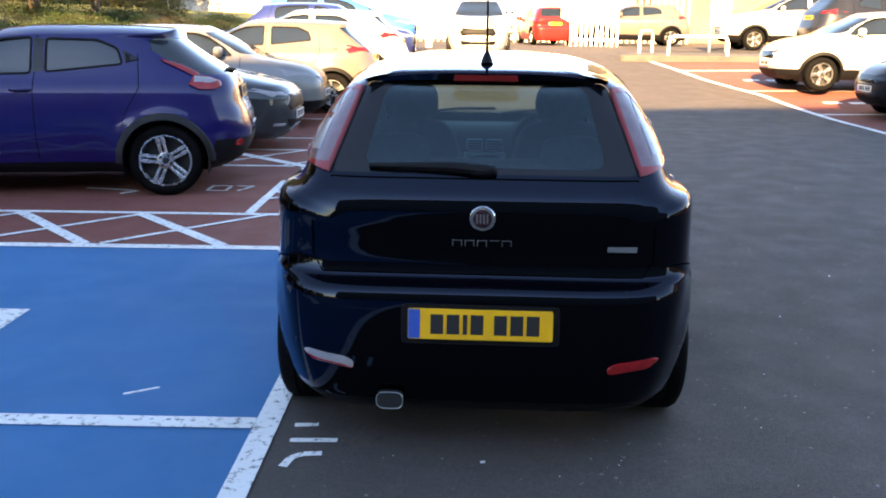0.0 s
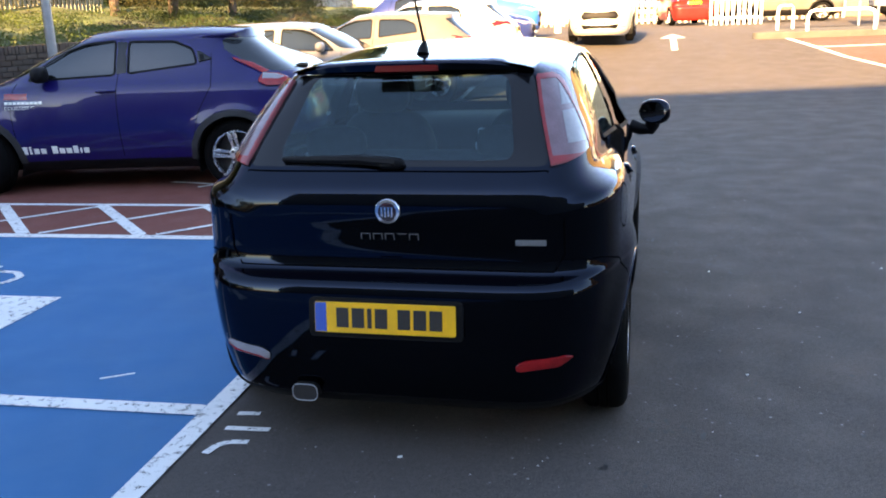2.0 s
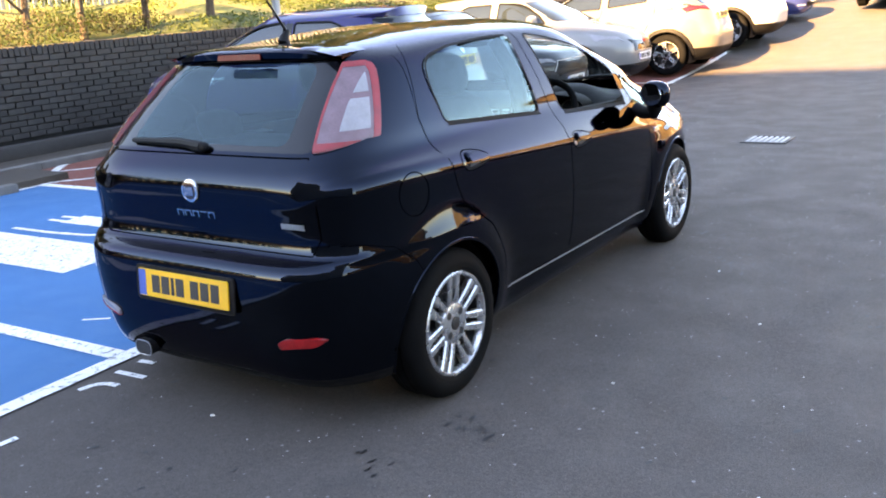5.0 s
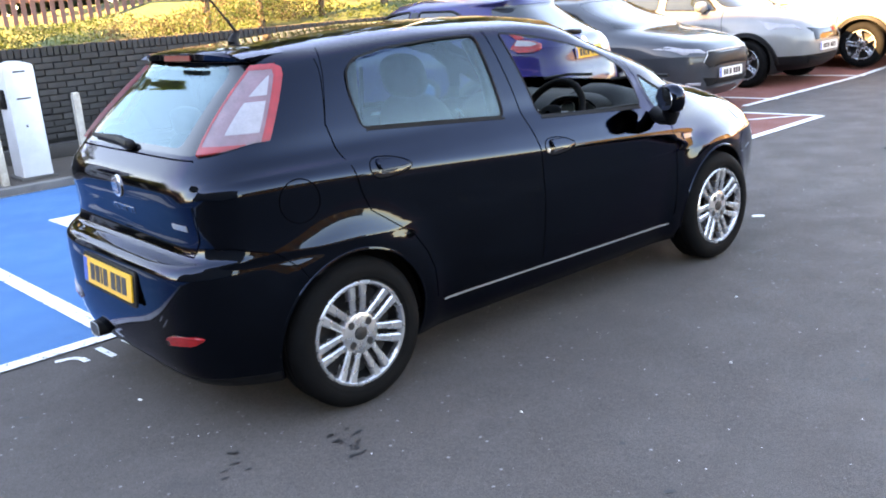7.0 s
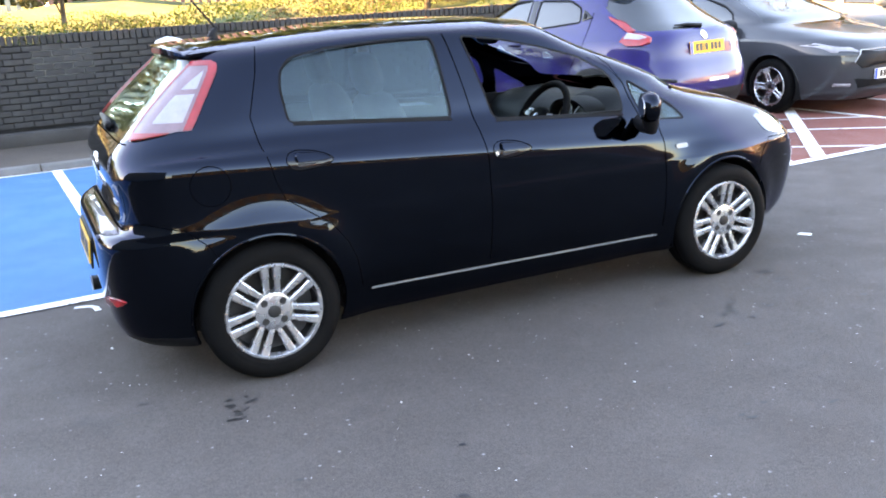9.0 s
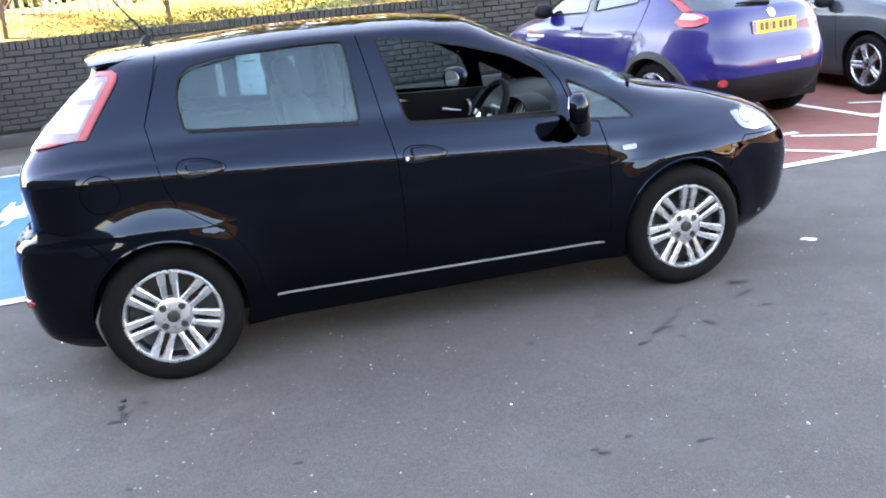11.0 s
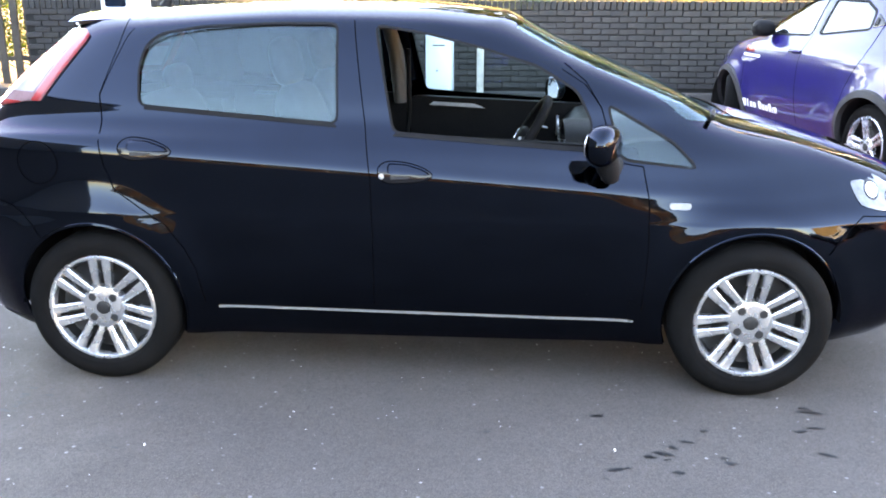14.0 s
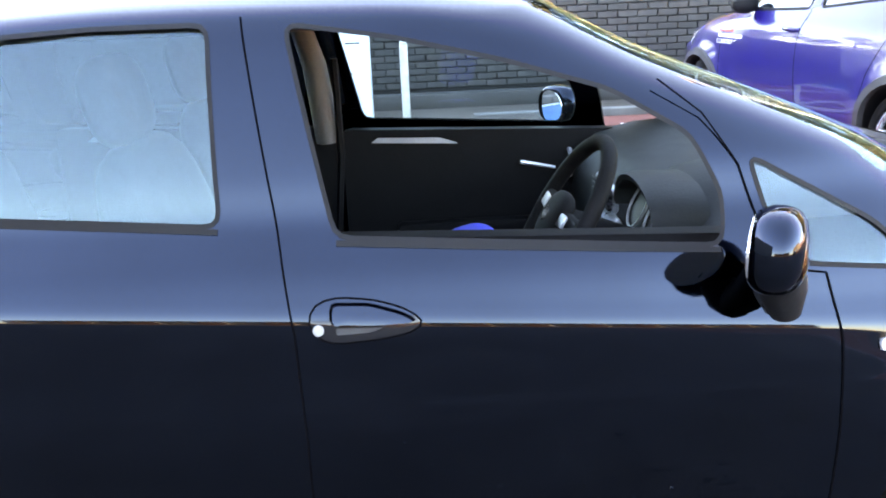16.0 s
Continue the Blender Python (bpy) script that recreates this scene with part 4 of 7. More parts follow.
for k in range(int((30 - WALL_END) / 0.075)):
    y = WALL_END + 0.0375 + 0.075 * k
    spot = ((WALL_X - 0.12 + brng.uniform(-0.006, 0.006), y, WALL_TOP - 0.055 + brng.uniform(-0.004, 0.004)), 0.0)
    (cope_near if -0.7 < y < 7 else cope_far).append(spot)
for p, turn in cope_near:
    share("coping_brick", cope_me, wall, Matrix.Translation(p))
joined("coping_further_along", cope_me, cope_far, BRICK, wall)

# ---- bollards, chargers, lamp post ----
def bollard(x, y, lean=0.0):
    ob = thing("bollard", pose(x, y, 0.075, 0, lean, 0), "pale weathered square bollard on the footway", "bollard", "bollards by the chargers")
    bm = bmesh.new()
    box(bm, (0, 0, 0.40), (0.075, 0.075, 0.82), 0.01)
    part("post", bm, POST_WOOD, ob)
    bm = bmesh.new()
    box(bm, (0, 0, 0.822), (0.068, 0.068, 0.03), 0.012)
    part("cap", bm, POST_WOOD, ob)


for x, y, lean in ((-6.03, 1.975, 1.5), (-6.03, 1.14, -2.0), (-6.03, -2.6, 1.0)):
    bollard(x, y, lean)


def slim_charger(x, y):
    ob = thing("charging_post", pose(x, y, 0.075), "pale grey electric car charging post with a side socket", "charger")
    bm = bmesh.new()
    prism(bm, rounded([(-0.15, 0), (0.15, 0), (0.15, 1.16), (0.0, 1.21), (-0.15, 1.16)], 0.03, 3), 0.34, Matrix(((0, 0, 1, -0.17), (1, 0, 0, 0), (0, 1, 0, 0), (0, 0, 0, 1))), 0.015)
    part("cabinet", bm, GREY_METAL, ob)
    for z, w in ((1.10, 0.12), (0.83, 0.14)):
        bm = bmesh.new()
        box(bm, (0.172, 0, z), (0.012, w, 0.016), 0.003)
        part("slot", bm, INK, ob)
    bm = bmesh.new()
    box(bm, (0.173, -0.02, 0.55), (0.01, 0.02, 0.02), 0.004)
    part("lock", bm, INK, ob)
    bm = bmesh.new()
    box(bm, (0, -0.16, 0.83), (0.16, 0.05, 0.2), 0.02)
    s = part("socket", bm, PLASTIC, ob, "black charging socket")
    bm = bmesh.new()
    lathe(bm, [(-0.22, 0.03), (-0.18, 0.05), (-0.17, 0.055)], 18, "y")
    bmesh.ops.translate(bm, vec=(0, 0, 0.83), verts=bm.verts)
    part("socket_ring", bm, IRON, s)
    bm = bmesh.new()
    box(bm, (0, 0, 0.01), (0.42, 0.38, 0.04), 0.01)
    part("base", bm, CONCRETE, ob)


slim_charger(-6.3, 1.505)


def fast_charger(x, y):
    ob = thing("fast_charger", pose(x, y, 0.075), "tall white rapid charger with screen and black cables", "charger")
    bm = bmesh.new()
    prism(bm, rounded([(-0.2, 0), (0.2, 0), (0.2, 1.9), (-0.2, 1.9)], 0.05, 3), 0.46, Matrix(((0, 0, 1, -0.23), (1, 0, 0, 0), (0, 1, 0, 0), (0, 0, 0, 1))), 0.02)
    part("cabinet", bm, WHITE_METAL, ob)
    bm = bmesh.new()
    box(bm, (0.235, -0.02, 1.42), (0.014, 0.24, 0.36), 0.02)
    s = part("screen_surround", bm, GLOSS_BLACK, ob)
    bm = bmesh.new()
    box(bm, (0.243, -0.02, 1.47), (0.006, 0.17, 0.2), 0.006)
    part("screen", bm, SCREEN, s, "dark blue screen")
    for z, dy in ((0.92, -0.06), (0.88, 0.12)):
        bm = bmesh.new()
        box(bm, (0.235, dy, z), (0.04, 0.13, 0.26), 0.03)
        h = part("holster", bm, PLASTIC, ob)
        bm = bmesh.new()
        tube(bm, [(0.25, dy, z + 0.1), (0.32, dy, z + 0.06), (0.33, dy, z - 0.08)], [0.03, 0.028, 0.022], 10)
        part("plug", bm, PLASTIC, h)
        bm = bmesh.new()
        tube(bm, [(0.33, dy, z - 0.08), (0.34, dy + 0.02, z - 0.4), (0.32, dy + 0.1, 0.25), (0.3, dy + 0.2, 0.3), (0.27, 0.24, 0.6), (0.22, 0.26, 0.9)], 0.014, 8)
        part("cable", bm, PLASTIC, h)
    bm = bmesh.new()
    box(bm, (0, 0, 0.03), (0.6, 0.62, 0.08), 0.012)
    part("base", bm, CONCRETE, ob)


fast_charger(-6.3, -2.12)
lamp = thing("lamp_post", pose(-6.75, 7.6, 0.07), "slim grey lamp post beside the wall", "lamp post")
bm = bmesh.new()
tube(bm, [(0, 0, 0), (0, 0, 1.0), (0, 0, 6.0)], [0.07, 0.062, 0.045], 14)
part("column", bm, GALV, lamp)
bm = bmesh.new()
box(bm, (0.3, 0, 6.0), (0.75, 0.22, 0.1), 0.03)
part("lantern", bm, GALV, lamp)

# ---- bank, hedge and trees behind the wall ----
vs, fs = [], []
bx = [-7.85, -8.6, -9.6, -11.0, -13.0, -16.0, -40.0]
bz = [1.12, 1.38, 1.62, 1.82, 2.0, 2.1, 2.2]
by = np.arange(-4.0, 46.1, 1.0)
for y in by:
    for x, z in zip(bx, bz):
        vs.append((x, y, z * (1 if y > 8 else 0.92 if y > 5 else 0.86) + 0.12 * math.sin(y * 1.3 + x) * (x < -8) - (1.5 if y < -3.5 else 0)))
for i in range(len(by) - 1):
    for j in range(len(bx) - 1):
        k = i * len(bx) + j
        fs.append((k, k + 1, k + 1 + len(bx), k + len(bx)))
tagged(mesh_ob("bank", vs, fs, SOIL), "grassy bank behind the wall", "bank", kind="structure")


def leaves(name, spots, size, material, label, category, parent=None, seed=1, flat=0.0, kind="stuff"):
    """Many small leaves: spots are (centre, spread, how many)."""
    r = np.random.RandomState(seed)
    allv, n = [], 0
    for (cx, cy, cz), (sx, sy, sz), count in spots:
        d = r.normal(size=(count, 3))
        d /= np.linalg.norm(d, axis=1)[:, None]
        d *= (r.uniform(0.25, 1.0, (count, 1))) ** 0.5
        c = np.array([cx, cy, cz]) + d * np.array([sx, sy, sz])
        u = r.normal(size=(count, 3))
        u /= np.linalg.norm(u, axis=1)[:, None]
        w = np.cross(u, r.normal(size=(count, 3)))
        w /= np.linalg.norm(w, axis=1)[:, None]
        s = size * r.uniform(0.6, 1.4, (count, 1))
        allv.append(np.stack([c - u * s, c + w * s * 0.45, c + u * s, c - w * s * 0.45], 1).reshape(-1, 3))
        n += count
    vs = np.concatenate(allv)
    me = bpy.data.meshes.new(name)
    me.from_pydata(vs.tolist(), [], [(4 * i, 4 * i + 1, 4 * i + 2, 4 * i + 3) for i in range(n)])
    me.materials.append(material)
    ob = new(name, me)
    if parent is None:
        return tagged(ob, label, category, "", kind)
    ob.parent = parent
    return ob


r = random.Random(21)
ivy, dry = [], []
for k in range(150):
    y = r.uniform(-3.8, 30)
    x = r.uniform(-10.8, -8.0)
    low = 0.4 if y < 4.2 else 1.0
    if 7.8 < y < 12.5:
        continue
    (ivy if r.random() < 0.75 else dry).append(((x, y, 1.3 + (-8 - x) * 0.15 * low + r.uniform(0, 0.12)), (0.6, 0.7, r.uniform(0.16, 0.34) * (0.5 + 0.5 * low)), 800))
leaves("ground_cover", ivy, 0.021, LEAF_YELLOW, "sunlit yellow-green undergrowth on the bank", "undergrowth", seed=3)
leaves("dry_undergrowth", dry, 0.021, LEAF_BROWN, "dry brown stems and leaves on the bank", "undergrowth", seed=4)
turf = [((r.uniform(-12.5, -8.1), r.uniform(7.6, 13.0), 1.42), (0.9, 0.9, 0.22), 700) for k in range(26)]
turf = [((x, y, 1.30 + (-8 - x) * 0.13), spread, n) for (x, y, z), spread, n in turf]
leaves("grass", turf, 0.03, leaf_mat("sunlit_grass", (0.062, 0.088, 0.018)), "sunlit rough grass on the bank", "grass", seed=9)
green, olive = [], []
for k in range(100):
    y = r.uniform(13.0, 32)
    x = r.uniform(-12.8, -9.6)
    z = 1.9 + r.uniform(0, 2.6)
    (green if r.random() < 0.45 else olive).append(((x, y, z), (r.uniform(0.5, 0.9), r.uniform(0.5, 0.9), r.uniform(0.4, 0.8)), 1000))
leaves("hedge", green, 0.03, LEAF_DARK, "dense dark green hedge on the bank", "hedge", seed=5)
leaves("hedge_growth", olive, 0.028, LEAF_OLIVE, "olive and yellowing hedge growth on the bank", "hedge", seed=6)


def shrub(x, y, z, h, w, leaf, seed, label, n=9, count=650):
    """A shrub or tree: tapered trunk with limbs, and a crown of many small leaves."""
    q = random.Random(seed)
    ob = thing("shrub" if h < 3 else "tree", Matrix.Translation((x, y, z)), label, "shrub" if h < 3 else "tree")
    bm = bmesh.new()
    tube(bm, [(0, 0, -0.2), (0.05 * h * q.uniform(-1, 1), 0.03 * h, h * 0.4), (0.08 * h * q.uniform(-1, 1), 0, h * 0.85)], [0.03 * h ** 0.8, 0.02 * h ** 0.8, 0.006], 8)
    tips = []
    for k in range(n):
        a, e = q.uniform(0, 6.28), q.uniform(0.3, 1.0)
        b = Vector((0, 0, h * q.uniform(0.12, 0.6)))
        t = Vector((math.cos(a) * w * e, math.sin(a) * w * e, h * q.uniform(0.35, 1.0)))
        tube(bm, [b, b.lerp(t, 0.5) + Vector((0, 0, 0.05 * h)), t], [0.011 * h ** 0.8, 0.008 * h ** 0.8, 0.003], 6)
        tips.append(t)
    part("trunk", bm, BARK, ob, smooth=True)
    spots = [((t.x, t.y, t.z), (w * 0.42, w * 0.42, h * 0.16), count) for t in tips]
    leaves("crown", spots, 0.031, leaf, "", "", ob, seed)


shrub(-9.0, -1.6, 1.3, 2.2, 0.9, LEAF_DARK, 31, "dark evergreen shrub behind the wall")
shrub(-9.3, 7.3, 1.4, 2.5, 1.0, LEAF_DARK, 32, "dark evergreen shrub behind the wall", 12)
shrub(-9.2, 8.5, 1.35, 3.4, 1.3, LEAF_OLIVE, 33, "bare-stemmed tree with few leaves on the bank", 14, 40)
shrub(-9.4, 6.2, 1.4, 2.7, 1.1, LEAF_DARK, 43, "dark evergreen shrub behind the wall", 12)
shrub(-9.1, 5.1, 1.4, 2.4, 1.1, LEAF_DARK, 34, "dark green shrub on the bank")
shrub(-9.6, 0.6, 1.4, 1.5, 0.7, LEAF_OLIVE, 35, "low olive shrub on the bank")
shrub(-10.6, 15.2, 1.6, 5.2, 2.0, LEAF_OLIVE, 36, "olive tree on the bank", 12)
shrub(-10.4, 20.5, 1.6, 6.2, 2.2, LEAF_DARK, 37, "dark tree on the bank", 12)
shrub(-10.5, 17.5, 1.7, 6.4, 2.3, LEAF_BROWN, 38, "tree with dry brown leaves on the bank", 12)
shrub(-11.5, -7.5, 0.2, 3.2, 1.6, LEAF_YELLOW, 39, "yellowing tree beyond the timber fence", 12)
shrub(-12.5, -5.2, 0.2, 2.6, 1.5, LEAF_YELLOW, 40, "yellowing shrub beyond the timber fence", 12)

scrub = [((r.uniform(-10.8, -8.6), r.uniform(-9.5, -4.1), r.uniform(0.4, 2.0)), (0.7, 0.7, 0.55), 700) for k in range(34)]
leaves("scrub", scrub, 0.03, LEAF_YELLOW, "yellow-green scrub beyond the timber fence", "undergrowth", seed=10)
# Tree belts added mostly out of view, to darken reflections in the paint and glass.
wood, wood_dark = [], []
for k in range(46):
    a = -56 + 1.5 * k
    (wood if k % 3 else wood_dark).append(((a, r.uniform(64, 74), r.uniform(1.5, 2.5)), (4.8, 3.0, 2.4), 700))
for k in range(30):
    b = 2 + 2.2 * k
    (wood if k % 3 else wood_dark).append(((r.uniform(-23, -19), b, r.uniform(4.5, 6)), (2.4, 2.2, 3.0), 420))
    (wood if k % 2 else wood_dark).append(((r.uniform(-23, -20), b, r.uniform(8.5, 11)), (2.2, 2.1, 2.6), 420))
for k in range(24):
    b = -16 + 2.2 * k
    (wood if k % 2 else wood_dark).append(((r.uniform(-33, -29), b, r.uniform(2.5, 4.2)), (2.4, 2.2, 2.6), 420))
leaves("far_trees", wood, 0.42, LEAF_DARK, "dark olive belt of trees added for the car's reflections", "trees", seed=7)
leaves("far_dark_trees", wood_dark, 0.42, LEAF_DARK, "dark evergreen belt of trees added for the car's reflections", "trees", seed=8)


def palisade(p, q, z0, h, gap, material, label, name="palisade_fence"):
    """A fence of upright pales with pointed tops on two rails."""
    p, q = Vector(p), Vector(q)
    n = int((q - p).length / gap)
    d = (q - p) / n
    ob = thing(name, Matrix.Translation((p.x, p.y, z0(p.y))), label, "fence")
    ang = math.degrees(math.atan2(d.y, d.x))
    bm = bmesh.new()
    w = gap * 0.5
    prism(bm, [(-w / 2, 0), (w / 2, 0), (w / 2, h - 0.1), (0, h), (-w / 2, h - 0.1)], 0.03, pose(0, 0, 0, 90, 0, 0))
    pale = part("pale", bm, material, ob, smooth=False)
    pale.matrix_basis = pose(0, 0, 0, 0, 0, ang)
    for k in range(1, n + 1):
        share("pale", pale.data, ob, Matrix.Translation((d.x * k, d.y * k, z0(p.y + d.y * k) - z0(p.y))) @ pose(0, 0, 0, 0, 0.6 * math.sin(k * 1.7), ang))
    for f in (0.22, 0.8):
        bm = bmesh.new()
        e = q - p
        box(bm, (e.length / 2, 0.035, 0), (e.length, 0.04, 0.06), 0.005)
        rail = part("rail", bm, material, ob)
        rail.matrix_basis = Matrix.Translation((0, 0, h * f)) @ pose(0, 0, 0, 0, -math.degrees(math.atan2(z0(q.y) - z0(p.y), e.length)), ang)


palisade((-13.2, 0.5), (-13.2, 7.0), lambda y: 1.66, 1.9, 0.16, FENCE_RED, "faded red-brown palisade fence on the bank")
palisade((-13.4, 7.2), (-13.4, 19.0), lambda y: 1.95, 1.9, 0.16, FENCE_PALE, "cream palisade fence on the bank")
palisade((-13.2, -3.4), (-13.2, 0.3), lambda y: 1.66, 1.9, 0.16, FENCE_PALE, "cream palisade fence on the bank")
palisade((-7.9, -9.0), (-7.9, -4.15), lambda y: 0.25, 1.55, 0.2, FENCE_DARK, "dark weathered timber fence at the wall's end", "timber_fence")
palisade((-9.0, 38.0), (8.6, 38.0), rise, 2.6, 0.26, FENCE_PALE, "cream palisade fence at the end of the car park")
palisade((2.9, 31.0), (4.6, 31.0), rise, 1.1, 0.17, WHITE_METAL, "low white paling beside the lane", "white_fence")


def hoop(x, y, w, a):
    bm = bmesh.new()
    h = 0.62
    path = [(-w / 2, 0, -0.05), (-w / 2, 0, h * 0.75), (-w / 2 + 0.05, 0, h * 0.93), (-w / 2 + 0.16, 0, h), (w / 2 - 0.16, 0, h), (w / 2 - 0.05, 0, h * 0.93), (w / 2, 0, h * 0.75), (w / 2, 0, -0.05)]
    tube(bm, path, 0.04, 10)
    ob = part("hoop_barrier", bm, WHITE_METAL, None)
    ob.matrix_basis = pose(x, y, rise(y), 0, 0, a)
    tagged(ob, "white tubular hoop barrier on the island", "barrier", "hoop barriers")


hoop(5.35, 20.9, 1.55, 4)
hoop(4.35, 23.0, 1.0, 60)
bm = bmesh.new()
prism(bm, rounded([(3.2, 20.6), (9.0, 20.9), (9.0, 24.6), (4.4, 24.6)], 0.5, 4), 0.16, Matrix.Translation((0, 0, 0.72)), 0.02)
tagged(part("traffic_island", bm, CONCRETE, None), "pale kerbed island with hoop barriers", "kerb", kind="structure")


def sign_board(x, y, w, h, z):
    ob = thing("sign_board", Matrix.Translation((x, y, rise(y))), "white upright sign board on posts", "sign")
    bm = bmesh.new()
    box(bm, (0, 0, z + h / 2), (w, 0.06, h), 0.01)
    part("panel", bm, WHITE_METAL, ob)
    for e in (-1, 1):
        bm = bmesh.new()
        tube(bm, [(e * w * 0.4, 0.05, 0), (e * w * 0.4, 0.05, z + h)], 0.035, 8)
        part("post", bm, GALV, ob)
    for k in range(3):
        bm = bmesh.new()
        box(bm, (0, -0.034, z + h * (0.75 - 0.2 * k)), (w * 0.55, 0.004, h * 0.06))
        part("bar", bm, GREY_METAL, ob)


sign_board(3.7, 32.2, 2.2, 1.9, 0.9)
sign_board(6.7, 24.4, 0.6, 2.1, 0.75)
bm = bmesh.new()
tube(bm, [(0, 0, 0), (0, 0, 5.5)], 0.11, 12)
post = part("gate_post", bm, WHITE_METAL, None)
post.matrix_basis = Matrix.Translation((-2.05, 26.5, 0.86))
tagged(post, "tall white steel post", "post")


# ---- buildings around ----
def building(name, c, s, z0, turn, wall_mat, roof_mat, cols, rows, label, win=(1.4, 1.5), face=-1, group=""):
    """A plain block with real window openings set into the side that looks to the car park."""
    ob = thing(name, pose(c[0], c[1], z0, 0, 0, turn), label, "building", group)
    bm = bmesh.new()
    box(bm, (0, 0, s[2] / 2), (s[0], s[1], s[2]))
    part("wall", bm, wall_mat, ob, smooth=False)
    bm = bmesh.new()
    box(bm, (0, 0, s[2] + 0.15), (s[0] + 0.5, s[1] + 0.5, 0.3), 0.03)
    part("roof", bm, roof_mat, ob)
    for i in range(cols):
        for j in range(rows):
            x = -s[0] / 2 + s[0] * (i + 0.5) / cols
            z = s[2] * (j + 0.55) / rows
            bm = bmesh.new()
            box(bm, (x, face * (s[1] / 2 + 0.02), z), (win[0] + 0.16, 0.08, win[1] + 0.16), 0.01)
            f = part("window_frame", bm, WHITE_METAL, ob)
            bm = bmesh.new()
            box(bm, (x, face * (s[1] / 2 + 0.055), z), (win[0], 0.03, win[1]))
            part("pane", bm, PANE_FAR, f, smooth=False)
    return ob


# Unseen building, added and sized so that its shadow covers the bays.
building("shading_block", (9.6, -24.6, 0), (40, 14, 14.85), 0, 10.5, CLADDING, ROOF_FELT, 0, 0, "unseen grey building added to shade the car park", face=1)
building("brick_terrace", (46, 6, 0), (44, 9, 5.4), 0, 90, RED_BRICK, ROOF_FELT, 14, 2, "sunlit red brick terrace beyond the car park", face=1)
building("white_warehouse", (-1, 52, 0), (34, 10, 3.4), 0.8, 0, RENDER_WHITE, ROOF_FELT, 0, 0, "white rendered warehouse behind the fence")
building("ochre_warehouse", (20.5, 46, 0), (26, 10, 7.2), 0.8, 0, RENDER_OCHRE, ROOF_FELT, 0, 0, "ochre wall behind the parked cars")


# ---- the navy-black hatchback ----
LOW = [(0.17, 0.10, 3.90, 0.735, 7, 4.2), (0.22, 0.045, 3.97, 0.768, 7, 4.1), (0.30, 0.018, 4.03, 0.79, 7, 4), (0.42, 0.004, 4.05, 0.816, 7, 4), (0.55, 0.0, 4.06, 0.829, 7, 4), (0.64, 0.006, 4.03, 0.834, 7, 4),
       (0.662, 0.02, 4.02, 0.834, 7, 4), (0.676, 0.055, 4.015, 0.834, 8, 4), (0.69, 0.098, 4.0, 0.833, 9.0, 4), (0.75, 0.112, 3.945, 0.832, 9.0, 3.8), (0.83, 0.103, 3.80, 0.830, 8.8, 3.6), (0.85, 0.10, 3.74, 0.827, 8.7, 3.6), (0.88, 0.094, 3.65, 0.815, 8.5, 3.6)]
HIGH = [(0.93, 0.092, 3.48, 0.792, 7.8, 3.8), (0.98, 0.106, 3.27, 0.760, 8, 4.2), (1.02, 0.135, 3.12, 0.735, 8.6, 4.6), (1.10, 0.205, 2.96, 0.710, 9, 5), (1.20, 0.292, 2.74, 0.672, 9, 5), (1.30, 0.380, 2.50, 0.626, 9, 5), (1.37, 0.443, 2.33, 0.585, 9, 5), (1.40, 0.46, 2.24, 0.556, 9, 5)]
ROOF = [(0.3, 1.40), (0.75, 1.436), (1.4, 1.467), (1.9, 1.458), (2.2, 1.428), (2.5, 1.385), (3.0, 1.35)]
CROWN = [(0.44, 0.50, 2.16), (0.30, 0.57, 2.02), (0.14, 0.66, 1.9), (0.0, 0.8, 1.75)]
REAR_PANE = [(0.83, 1.082), (1.598, 1.022), (1.585, 1.383), (1.36, 1.384), (1.06, 1.37), (0.895, 1.343), (0.842, 1.30), (0.822, 1.22)]
FRONT_PANE = [(1.812, 0.994), (2.545, 0.944), (2.556, 1.03), (2.50, 1.145), (2.35, 1.234), (2.145, 1.297), (1.935, 1.347), (1.732, 1.379)]
QUARTER_PANE = [(2.665, 0.905), (2.95, 0.872), (2.86, 0.964), (2.612, 1.10)]
HATCH_PANE = [(-0.57, 1.06), (0.57, 1.06), (0.472, 1.372), (-0.472, 1.372)]
SCREEN_PANE = [(-0.64, 1.03), (-0.3, 1.0), (0.3, 1.0), (0.64, 1.03), (0.475, 1.375), (0.2, 1.392), (-0.2, 1.392), (-0.475, 1.375)]
REAR_GAP = [(0.76, 1.40), (0.735, 1.30), (0.672, 1.12), (0.69, 1.0), (0.72, 0.86), (0.752, 0.778), (0.84, 0.715), (0.942, 0.644), (1.01, 0.55), (1.045, 0.47), (1.07, 0.33)]
MID_GAP = [(1.648, 1.395), (1.70, 1.05), (1.732, 0.835), (1.738, 0.62), (1.735, 0.33)]
FRONT_GAP = [(2.744, 0.882), (2.768, 0.76), (2.774, 0.57), (2.763, 0.33)]
AXLES = (0.652, 3.178)
WHEEL_R, ARCH_Z, ARCH_R = 0.308, 0.305, 0.338


HANDLE_GREY = mat("dull_grey_plastic", (0.03, 0.031, 0.034), 0.6, spec=0.15)


